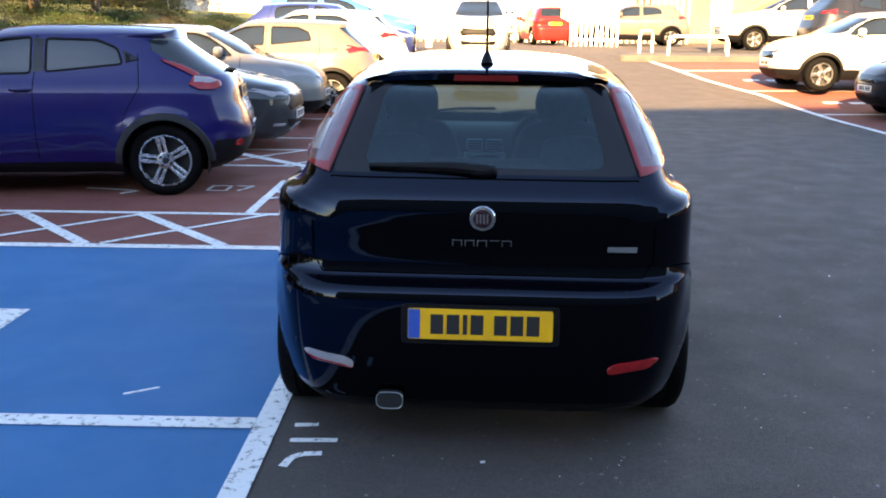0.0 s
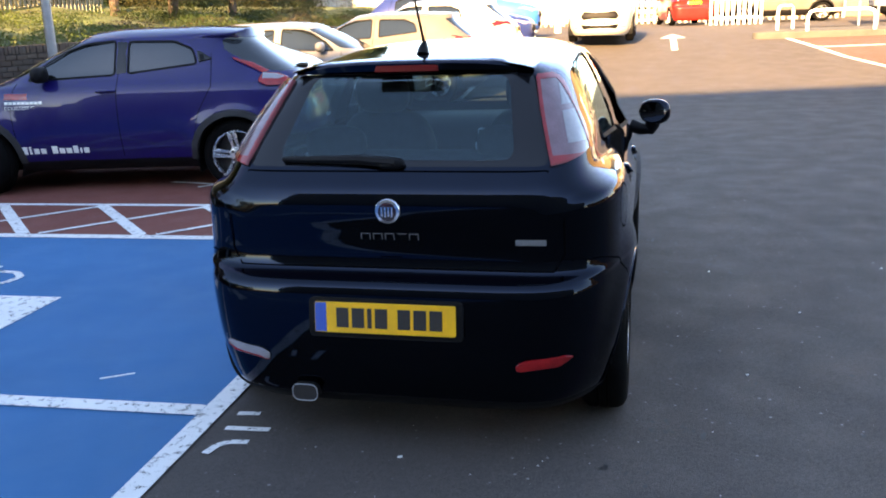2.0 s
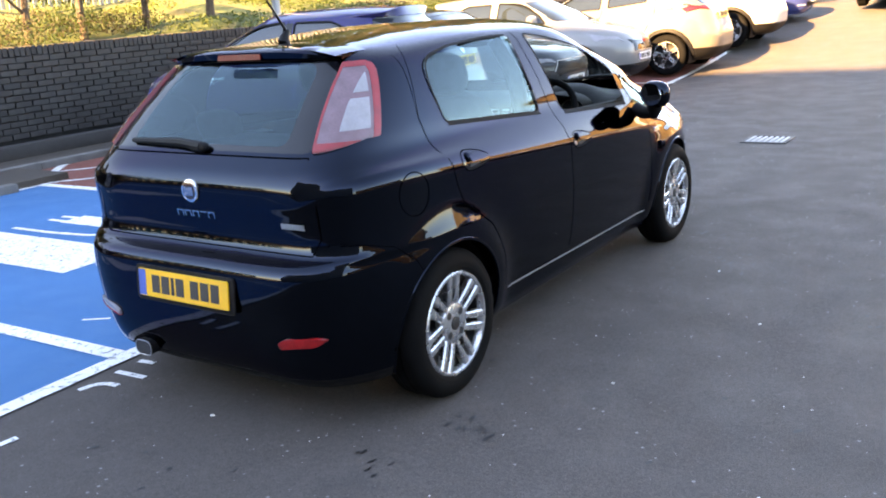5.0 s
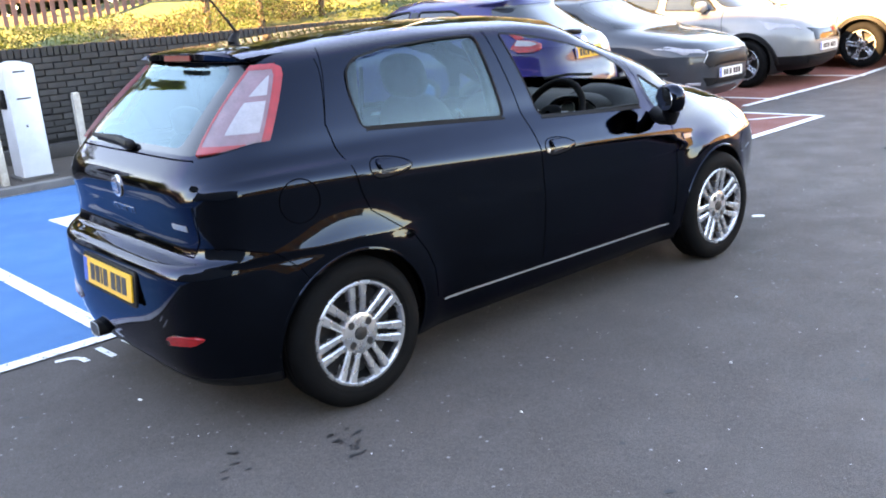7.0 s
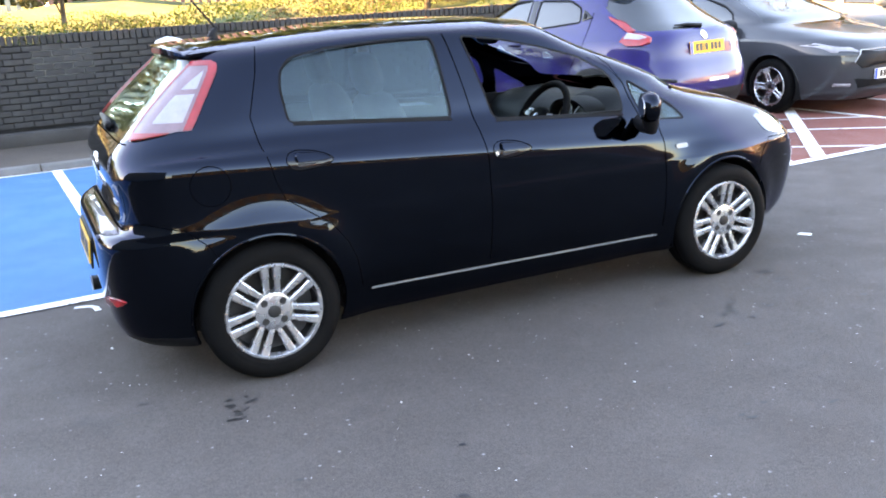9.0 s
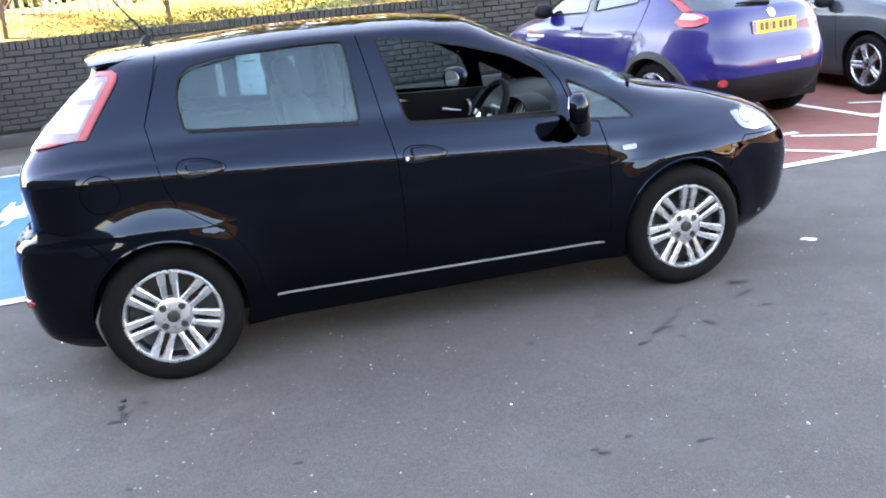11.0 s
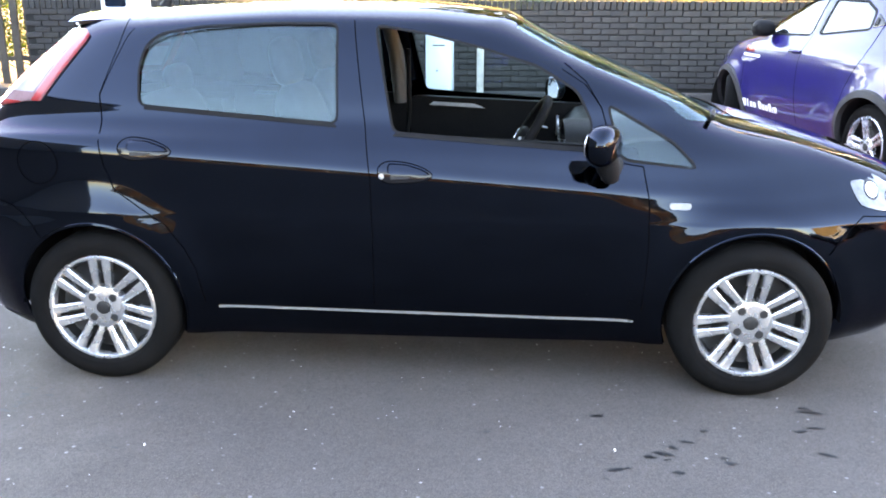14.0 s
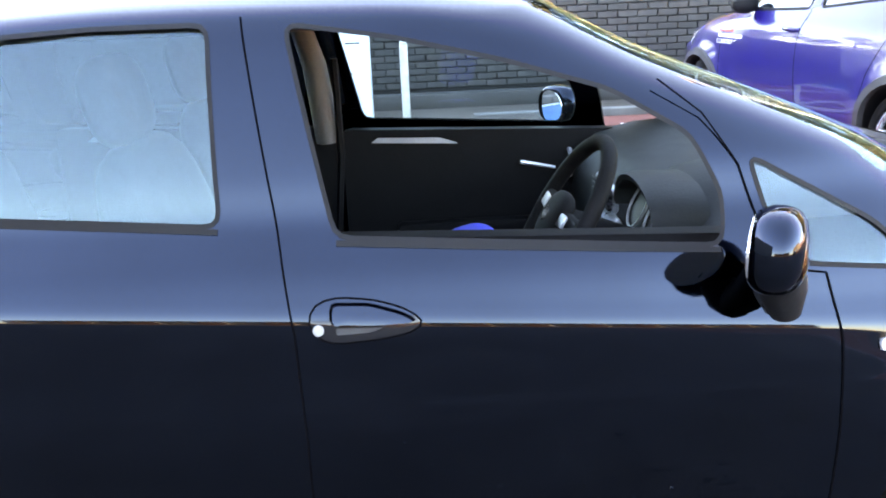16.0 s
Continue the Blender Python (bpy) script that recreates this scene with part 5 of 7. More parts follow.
def hatchback():
    car = thing("hatchback_car", Matrix(), "shiny navy-black five-door hatchback parked beside blue bays", "car")
    sh = Shell(LOW + HIGH, ROOF, CROWN, 1.9, levels=76, around=120, flares=[(a, ARCH_Z, 0.36, 0.03) for a in AXLES], tilt=(0.07, 0.85))
    side = lambda f: abs(f.normal.x) > 0.35
    back = lambda f: f.normal.y < -0.25 and f.calc_center_median().y < 0.8
    ahead = lambda f: f.normal.y > 0.12 and f.calc_center_median().y > 1.9 and f.calc_center_median().z > 0.99
    arches = [circle((a, ARCH_Z), ARCH_R, 36) for a in AXLES]
    panes = [rounded(REAR_PANE, 0.03, 2), rounded(FRONT_PANE, 0.03, 2), rounded(QUARTER_PANE, 0.03, 2)]
    for k, poly in enumerate(arches):
        sh.cut(poly, "x", side)
        sh.zone(9, poly, "x", lambda f: abs(f.calc_center_median().x) > 0.5)
    for k, poly in enumerate(panes):
        sh.cut(poly, "x", lambda f: abs(f.normal.x) > 0.5)
        sh.zone(1 + k, poly, "x", lambda f: abs(f.normal.x) > 0.5)
    hatch = rounded(HATCH_PANE, 0.04, 3)
    sh.cut(hatch, "y", back)
    clear_part = rounded([(-0.445, 1.082), (0.445, 1.082), (0.385, 1.362), (-0.385, 1.362)], 0.05, 4)
    sh.cut(clear_part, "y", back)
    sh.zone(8, clear_part, "y", back)
    sh.zone(4, hatch, "y", back)
    screen = rounded(SCREEN_PANE, 0.04, 2)
    sh.cut(screen, "y", ahead)
    sh.zone(5, screen, "y", ahead)
    # rear lamps wrap round the corners: inner edge in rear view, front edge in side view
    inner, outer = [(1.05, 0.573), (1.20, 0.525), (1.372, 0.474)], [(1.085, 0.425), (1.20, 0.505), (1.31, 0.583), (1.335, 0.592), (1.348, 0.575)]
    edge = lambda line, z, d=0.0: float(np.interp(z, [p[0] for p in line], [p[1] for p in line])) + d
    near = lambda f: 1.0 < f.calc_center_median().z < 1.42 and f.calc_center_median().y < 0.66 and abs(f.calc_center_median().x) > 0.3
    strip = lambda line, d, lo, hi: [(edge(line, z, d), z) for z in [lo] + [k for k in (1.05, 1.085, 1.20, 1.31, 1.335) if lo < k < hi] + [hi]]
    loop = lambda pts, far: pts + [(far, pts[-1][1]), (far, pts[0][1])]
    bottom = lambda c: 1.055 + 0.035 * min(max((c.y - 0.17) / 0.2, 0), 1)
    for s in (1, -1):
        side_of = lambda f: near(f) and f.calc_center_median().x * s > 0
        for d, lo, hi in ((0.0, 1.03, 1.348), (0.009, 1.085, 1.33), (0.066, 1.12, 1.316)):
            sh.cut(loop([(s * a, z) for a, z in strip(inner, d, lo, hi)], s * 0.95), "y", side_of)
        for d, lo, hi in ((0.0, 1.03, 1.348), (-0.033, 1.085, 1.33), (-0.048, 1.12, 1.316)):
            sh.cut(loop(strip(outer, d, lo, hi), 0.0), "x", side_of)
        sh.cut([(0.0, 1.055), (0.17, 1.055), (0.37, 1.09), (0.60, 1.09), (0.6, 1.0), (0.0, 1.0)], "x", side_of)
        sh.cut([(0.0, 1.215), (0.6, 1.225), (0.6, 1.245), (0.0, 1.235)], "x", side_of)
    zl = sh.bm.faces.layers.int["zone"]
    for f in sh.bm.faces:
        c = f.calc_center_median()
        if f[zl] == 0 and near(f) and bottom(c) < c.z < 1.348 and abs(c.x) > edge(inner, c.z) and c.y < edge(outer, c.z):
            clear = 1.12 < c.z < 1.316 and abs(c.x) > edge(inner, c.z, 0.066) and c.y < edge(outer, c.z, -0.048) and not 1.215 + c.y * 0.0167 < c.z < 1.235 + c.y * 0.0167
            pale = 1.085 < c.z < 1.33 and abs(c.x) > edge(inner, c.z, 0.009) and c.y < edge(outer, c.z, -0.033)
            f[zl] = 7 if clear else 10 if pale else 6
    bmesh.ops.delete(sh.bm, geom=[f for f in sh.bm.faces if f[zl] == 9], context="FACES_ONLY")
    for s, word in ((1, "right"), (-1, "left")):
        on = lambda f: f.calc_center_median().x * s > 0
        if s == -1:
            sh.take("front_side_pane", lambda f, z: z == 2 and on(f), GLASS_DOOR, car, "lightly tinted front door glass", inset=0.006).visible_shadow = False
        else:
            f2 = [f for f in sh.bm.faces if f[sh.bm.faces.layers.int["zone"]] == 2 and on(f)]
            bmesh.ops.delete(sh.bm, geom=f2, context="FACES_ONLY")
        sh.take("rear_side_pane", lambda f, z: z == 1 and on(f), GLASS_TINT, car, "bluish tinted rear door glass", inset=0.006).visible_shadow = False
        sh.take("quarter_pane", lambda f, z: z == 3 and on(f), GLASS_CLEAR, car, inset=0.004).visible_shadow = False
        lamp = sh.take("rear_lamp", lambda f, z: z == 6 and on(f), RED_LENS, car, "red and clear upright rear lamp", inset=-0.013, rim=0.004)
        sh.take("clear_lens", lambda f, z: z == 7 and on(f), CLEAR_LENS, lamp, "milky clear lens", inset=-0.013, rim=0.0)
        sh.take("pale_edge", lambda f, z: z == 10 and on(f), PINK_LENS, lamp, "pinkish clear inner edge", inset=-0.0105, rim=0.0)
    hp = sh.take("rear_window", lambda f, z: z == 8, GLASS_TINT, car, "tinted rear window", inset=0.003)
    sh.take("window_band", lambda f, z: z == 4, GLOSS_BLACK, hp, "black printed band round the glass", inset=0.003)
    hp.visible_shadow = False
    sh.take("windscreen", lambda f, z: z == 5, GLASS_CLEAR, car, "clear windscreen", inset=0.003).visible_shadow = False
    # panels
    gap = lambda line, z: float(np.interp(z, [p[1] for p in line][::-1], [p[0] for p in line][::-1]))
    mid = lambda f: f.calc_center_median()
    sh.take("rear_valance", lambda f, z: mid(f).z < 0.235 and mid(f).y < 0.45, PLASTIC, car, "black plastic lower valance")
    sh.take("rear_bumper", lambda f, z: mid(f).z < 0.688 and mid(f).y < 0.45, PAINT_NAVY, car, "black rear bumper with a ledge")
    sh.take("tailgate", lambda f, z: f.normal.y < -0.35 and mid(f).y < 0.62 and mid(f).z < 1.40 and abs(mid(f).x) < 0.66, PAINT_NAVY, car)
    sh.take("front_bumper", lambda f, z: mid(f).z < 0.70 and mid(f).y > 3.45, PAINT_NAVY, car)
    sh.take("bonnet", lambda f, z: f.normal.z > 0.45 and mid(f).y > 2.6 and mid(f).z < 1.06, PAINT_NAVY, car)
    sh.take("roof", lambda f, z: f.normal.z > 0.72 and mid(f).z > 1.33, PAINT_NAVY, car)
    for s in (1, -1):
        on = lambda f: mid(f).x * s > 0
        d = sh.take("front_door", lambda f, z: on(f) and 0.30 < mid(f).z < 1.4 and gap(MID_GAP, mid(f).z) < mid(f).y < gap(FRONT_GAP, mid(f).z) - max(0, mid(f).z - 0.88) * 0.62, PAINT_NAVY, car)
        e = sh.take("rear_door", lambda f, z: on(f) and 0.30 < mid(f).z < 1.4 and gap(REAR_GAP, mid(f).z) < mid(f).y < gap(MID_GAP, mid(f).z), PAINT_NAVY, car)
        for door, y0, z0 in ((d, 1.86, 0.855), (e, 0.875, 0.93)):
            face = "right" if s == 1 else "left"
            outline = rounded([(y0 - 0.104, z0 + 0.0), (y0 - 0.09, z0 + 0.033), (y0 - 0.05, z0 + 0.043), (y0 + 0.02, z0 + 0.035), (y0 + 0.075, z0 + 0.018), (y0 + 0.112, z0 - 0.006), (y0 + 0.09, z0 - 0.026), (y0 + 0.04, z0 - 0.036), (y0 - 0.04, z0 - 0.042), (y0 - 0.08, z0 - 0.036)], 0.02, 2)
            part("handle_cup", sh.patch([(a, min(b, z0 + 0.004)) for a, b in outline if b < z0 + 0.02], face, 0.0016), GLOSS_BLACK, door)
            sh.ribbon("handle_rim", outline + outline[:1], SEAM, door, 0.0035, out=0.002, sides=(s,))
            lever = rounded([(y0 - 0.062, z0 + 0.034), (y0 + 0.01, z0 + 0.03), (y0 + 0.07, z0 + 0.012), (y0 + 0.1, z0 - 0.004), (y0 + 0.05, z0 - 0.006), (y0 - 0.062, z0 - 0.004)], 0.012, 2)
            part("handle", sh.patch(lever, face, 0.016), PAINT_NAVY, door)
            part("handle_strip", sh.patch(rounded([(y0 - 0.052, z0 - 0.024), (y0 + 0.01, z0 - 0.022), (y0 + 0.035, z0 - 0.014), (y0 - 0.052, z0 - 0.010)], 0.004, 2), face, 0.004), HANDLE_GREY, door)
        part("lock", sh.patch(circle((1.776, 0.842), 0.0105, 18), face, 0.006), SILVER, d)
    sh.take("body_side", lambda f, z: True, PAINT_NAVY, car)
    # wheel arches: lips and liners
    for a in AXLES:
        for s in (1, -1):
            bm = bmesh.new()
            arc = [(a + ARCH_R * math.cos(t), ARCH_Z + ARCH_R * math.sin(t)) for t in np.linspace(-0.35, math.pi + 0.35, 40)]
            arc = [p for p in arc if 0.18 < p[1]]
            tube(bm, [(s * (sh.side(y, max(z, 0.2)) - 0.003), y, z) for y, z in arc], 0.0075, 8)
            part("arch_lip", bm, PAINT_NAVY, car)
            bm = bmesh.new()
            vs = [[bm.verts.new((s * x, a + (ARCH_R + 0.006) * math.cos(t), ARCH_Z + (ARCH_R + 0.006) * math.sin(t))) for t in np.linspace(-0.05, math.pi + 0.05, 24)] for x in (0.44, 0.6, 0.785)]
            for p, q in zip(vs, vs[1:]):
                for k in range(23):
                    bm.faces.new((p[k], p[k + 1], q[k + 1], q[k]))
            bm.faces.new(vs[0])
            part("arch_liner", bm, PLASTIC, car)
    # shut lines and trims
    seams = [REAR_GAP, MID_GAP, FRONT_GAP, [(2.744, 0.882), (2.645, 0.898), (2.59, 1.085), (2.53, 1.18), (2.45, 1.245)]]
    for line in seams:
        sh.ribbon("shut_line", line, SEAM, car, 0.0038, out=0.0022)
    sh.ribbon("shut_line", [(0.11, 0.74), (0.2, 0.735), (0.33, 0.70), (0.41, 0.63), (0.44, 0.58)], SEAM, car, 0.004)
    sh.ribbon("shut_line", [(3.45, 0.56), (3.5, 0.63), (3.58, 0.695), (3.8, 0.68)], SEAM, car, 0.004)
    for poly in (REAR_PANE, FRONT_PANE, QUARTER_PANE):
        ring = rounded(poly, 0.03, 3)
        sh.ribbon("window_seal", ring + ring[:1], RUBBER_TRIM, car, 0.009, out=0.0008)
    sh.ribbon("waist_seal", [(0.85, 1.0715), (1.595, 1.0138)], RUBBER_TRIM, car, 0.010, out=0.002)
    sh.ribbon("waist_seal", [(1.815, 0.9855), (2.54, 0.9365)], RUBBER_TRIM, car, 0.010, out=0.002)
    sh.ribbon("sill_strip", [(1.115, 0.303), (2.74, 0.278)], SILVER, car, 0.011, out=0.003, label="thin silver sill strip")
    fuel = circle((0.452, 0.872), 0.082, 24)
    sh.ribbon("fuel_flap", fuel + fuel[:1], SEAM, car, 0.004, sides=(1,))
    part("side_repeater", sh.patch(rounded([(2.842, 0.73), (2.922, 0.73), (2.924, 0.754), (2.84, 0.755)], 0.01, 2), "right", 0.006), REPEATER, car, "small clear side repeater")
    part("side_repeater", sh.patch(rounded([(2.842, 0.73), (2.922, 0.73), (2.924, 0.754), (2.84, 0.755)], 0.01, 2), "left", 0.006), REPEATER, car)
    # tailgate seams, badge, lettering as plain shapes
    for line in ([(-0.56, 1.046), (0.56, 1.046)], [(0.56, 1.046), (0.625, 0.92), (0.625, 0.76), (0.59, 0.70)], [(-0.56, 1.046), (-0.625, 0.92), (-0.625, 0.76), (-0.59, 0.70)], [(-0.59, 0.70), (0.59, 0.70)]):
        sh.ribbon("shut_line", line, SEAM, car, 0.005, sides=(1,), plane="y")
    badge = part("badge", sh.patch(circle((0, 0.912), 0.047, 28), "rear", 0.008), CHROME, car, "round chrome badge with a dark red centre")
    part("badge_centre", sh.patch(circle((0, 0.912), 0.036, 24), "rear", 0.0095), mat("badge_maroon", (0.03, 0.006, 0.009), 0.2, coat=0.8), badge)
    for k in range(4):
        x = -0.023 + 0.0125 * k
        part("badge_bar", sh.patch([(x, 0.893), (x + 0.007, 0.893), (x + 0.007, 0.931), (x, 0.931)], "rear", 0.0112), CHROME, badge)
    for k in range(5):
        x = -0.108 + 0.045 * k
        for q, (x0, z0, x1, z1) in enumerate(((x, 0.827, x + 0.036, 0.8305), (x, 0.805, x + 0.0035, 0.8305), (x + 0.032, 0.805, x + 0.0355, 0.8305))):
            if q < 1 or k != 3:
                part("letter_bar", sh.patch([(x0, z0), (x1, z0), (x1, z1), (x0, z1)], "rear", 0.003), CHROME, car)
    part("model_tag", sh.patch([(0.455, 0.793), (0.562, 0.793), (0.562, 0.814), (0.455, 0.814)], "rear", 0.004), SILVER, car, "small silver tag")
    # bumper: plate recess, lamps, reflector, exhaust
    bm = bmesh.new()
    pl = pose(0, -0.010, 0.545, 84, 0, 0)
    prism(bm, rounded([(-0.285, -0.075), (0.285, -0.075), (0.285, 0.07), (-0.285, 0.07)], 0.02), 0.008, pl @ Matrix.Translation((0, 0, -0.006)), 0.003)
    part("plate_frame", bm, PLASTIC, car)
    number_plate(car, pl @ Matrix.Translation((0, 0, 0.004)), YELLOW_PLATE)
    tri = [(0.465, 0.356), (0.62, 0.375), (0.665, 0.405), (0.64, 0.415), (0.50, 0.402), (0.462, 0.385)]
    part("fog_lamp", sh.patch(rounded(tri, 0.012, 2), "rear", 0.01), RED_LENS, car, "red rear fog lamp")
    rev = part("reversing_lamp", sh.patch(rounded([(-x, z) for x, z in tri], 0.012, 2), "rear", 0.01), CLEAR_LENS, car, "clear and red reversing lamp")
    part("red_edge", sh.patch([(-0.465, 0.358), (-0.62, 0.377), (-0.655, 0.398), (-0.6, 0.385), (-0.5, 0.372)], "rear", 0.0125), RED_LENS, rev)
    path = rounded([(-0.378, 0.206), (-0.28, 0.206), (-0.28, 0.27), (-0.378, 0.27)], 0.03, 5)
    bm = bmesh.new()
    prism(bm, path, 0.3, pose(0, 0.30, 0, 90, 0, 0))
    ex = part("exhaust", bm, PLASTIC, car)
    bm = bmesh.new()
    tube(bm, [(x, -0.004, z) for x, z in path], 0.0024, 8, closed=True)
    part("exhaust_tip", bm, SILVER, ex, "oval chrome exhaust rim")
    # Black disc on the solid pipe end stands for its shaded inside.
    bm = bmesh.new()
    prism(bm, path, 0.002, pose(0, -0.001, 0, 90, 0, 0))
    part("bore_shade", bm, INK, ex)
    # spoiler with a high brake lamp, aerial, wiper
    bm = bmesh.new()
    top_at = lambda x, y: float(pchip(ROOF, [y])[0]) - (sh.top - 1.40) * (abs(x) / 0.556) ** 3.6
    rows = []
    for x in np.linspace(-0.476, 0.476, 33):
        e = (abs(x) / 0.476) ** 4
        back = 0.432 + 0.075 * e
        rows.append([bm.verts.new(p) for p in ((x, 0.66, top_at(x, 0.66) + 0.001), (x, 0.56, top_at(x, 0.56) + 0.006), (x, 0.47, top_at(x, 0.47) + 0.006), (x, back + 0.012, top_at(x, 0.44) + 0.004), (x, back, top_at(x, 0.44) - 0.004),
                                                (x, back + 0.004, top_at(x, 0.40) - 0.026 + 0.024 * e), (x, 0.47 + 0.06 * e, top_at(x, 0.47) - 0.03 + 0.026 * e))])
    for a, b in zip(rows, rows[1:]):
        for k in range(6):
            bm.faces.new((a[k], a[k + 1], b[k + 1], b[k]))
    bm.faces.new(rows[0]), bm.faces.new(rows[-1][::-1])
    sp = part("roof_spoiler", bm, PAINT_NAVY, car)
    bm = bmesh.new()
    prism(bm, rounded([(-0.125, -0.012), (0.125, -0.012), (0.12, 0.011), (-0.12, 0.011)], 0.005), 0.005, pose(0, 0.4335, 1.391, 86, 0, 0))
    part("brake_lamp", bm, DARK_RED, sp, "dark red high brake lamp")
    bm = bmesh.new()
    tube(bm, [(0, 0.70, 1.43), (0, 0.71, 1.455), (0, 0.73, 1.478)], [0.028, 0.02, 0.011], 14)
    tube(bm, [(0, 0.725, 1.47), (0, 0.66, 1.56), (0, 0.54, 1.72)], [0.0065, 0.005, 0.0035], 8)
    part("aerial", bm, PLASTIC, car, "black roof aerial")
    bm = bmesh.new()
    blob(bm, (0.0, sh.rear(0, 1.07) - 0.012, 1.072), (0.05, 0.02, 0.022), 2.6, 20)
    tube(bm, [(0.02, sh.rear(0.02, 1.075) - 0.02, 1.075), (-0.12, sh.rear(0.1, 1.085) - 0.018, 1.085), (-0.42, sh.rear(0.4, 1.085) - 0.012, 1.085)], [0.02, 0.019, 0.01], 8)
    part("rear_wiper", bm, PLASTIC, car, "black rear wiper")
    for x0 in (-0.45, 0.1):
        bm = bmesh.new()
        tube(bm, [(x0, 3.14, 1.0), (x0 + 0.25, 3.08, 1.035), (x0 + 0.5, 3.02, 1.045)], 0.009, 8)
        part("front_wiper", bm, PLASTIC, car)
    # headlamps and front trim
    for s in (1, -1):
        face = "right" if s == 1 else "left"
        hl = rounded([(3.555, 0.85), (3.60, 0.85), (3.68, 0.815), (3.75, 0.775), (3.81, 0.725), (3.785, 0.71), (3.66, 0.708), (3.575, 0.73), (3.55, 0.79)], 0.02, 2)
        lamp = part("headlamp", sh.patch(hl, face, 0.006), HEADLAMP_LENS, car, "swept-back clear headlamp")
        for a, b, q in ((3.632, 0.778, 0.034), (3.708, 0.748, 0.026)):
            part("lamp_bezel", sh.patch(circle((a, b), q, 20), face, 0.0072), GLOSS_BLACK, lamp)
            part("bulb_reflector", sh.patch(circle((a, b), q * 0.78, 18), face, 0.0085), CHROME, lamp)
        front = [(s * 0.34, 0.32), (s * 0.47, 0.33), (s * 0.48, 0.40), (s * 0.35, 0.39)]
        part("fog_lamp", sh.patch(front, "front", 0.004), GLOSS_BLACK, car)
    part("lower_grille", sh.patch([(-0.36, 0.24), (0.36, 0.24), (0.4, 0.40), (-0.4, 0.40)], "front", 0.004), PLASTIC, car)
    # door mirrors
    for s in (1, -1):
        bm = bmesh.new()
        dy = 0 if s == 1 else -0.05
        m = pose(s * 0.93, 2.578 + dy, 0.982, 0, 0, -28 * s)
        blob(bm, (0, 0, 0), (0.094, 0.055, 0.074), 2.5, 26)
        bmesh.ops.bisect_plane(bm, geom=bm.verts[:] + bm.edges[:] + bm.faces[:], plane_co=(0, -0.036, 0), plane_no=(0, -1, 0), clear_outer=True)
        bmesh.ops.transform(bm, matrix=m, verts=bm.verts)
        shell = part("mirror", bm, PAINT_NAVY, car, "navy door mirror on a black arm")
        bm = bmesh.new()
        prism(bm, [(x * 0.9, z * 0.9) for x, z in circle((0, 0), 1.0, 26)], 0.004, m @ pose(0, -0.036, 0, 0, 0, 0 if s == 1 else -9) @ pose(0, 0, 0, 90, 0, 0) @ Matrix.Diagonal((0.094, 0.064, 1, 1)))
        part("mirror_glass", bm, MIRROR, shell)
        bm = bmesh.new()
        tube(bm, [(s * 0.90, 2.615 + dy, 0.855), (s * 0.915, 2.60 + dy, 0.90), (s * 0.925, 2.585 + dy, 0.95)], [0.028, 0.042, 0.046], 16)
        tube(bm, [(s * 0.79, 2.63, 0.895), (s * 0.85, 2.615, 0.875), (s * 0.905, 2.60 + dy, 0.875)], [0.04, 0.036, 0.03], 12)
        part("mirror_arm", bm, PLASTIC, shell)
    # wheels, floor pan
    w = wheel_meshes(WHEEL_R, 0.19, 0.216, 7, 0.0215, 0.0150, 1.6)
    for a, sp0 in ((AXLES[0], -1), (AXLES[1], -7)):
        for s in (1, -1):
            wheel(car, w, s * 0.745, a, WHEEL_R - 0.016, 0, sp0)
    bm = bmesh.new()
    box(bm, (0, 1.95, 0.22), (1.16, 3.3, 0.08), 0.02)
    box(bm, (0, 1.92, 0.185), (1.34, 1.75, 0.09), 0.02)
    part("underbody", bm, PLASTIC, car)
    cabin(car, sh)
    return car


def seat(car, x, y):
    bm = bmesh.new()
    blob(bm, (0, 0, 0), (0.25, 0.27, 0.09), 3.2, 24, pose(x, y, 0.52, 8))
    s = part("seat", bm, FABRIC, car, "dark fabric seat")
    bm = bmesh.new()
    blob(bm, (0, 0, 0), (0.245, 0.085, 0.33), 3.4, 24, pose(x, y - 0.32, 0.82, 14))
    part("backrest", bm, FABRIC, s)
    bm = bmesh.new()
    blob(bm, (0, 0, 0), (0.135, 0.055, 0.1), 3.0, 20, pose(x, y - 0.42, 1.225, 12))
    for e in (-1, 1):
        tube(bm, [(x + e * 0.05, y - 0.40, 1.1), (x + e * 0.05, y - 0.41, 1.18)], 0.007, 8)
    part("headrest", bm, FABRIC, s)


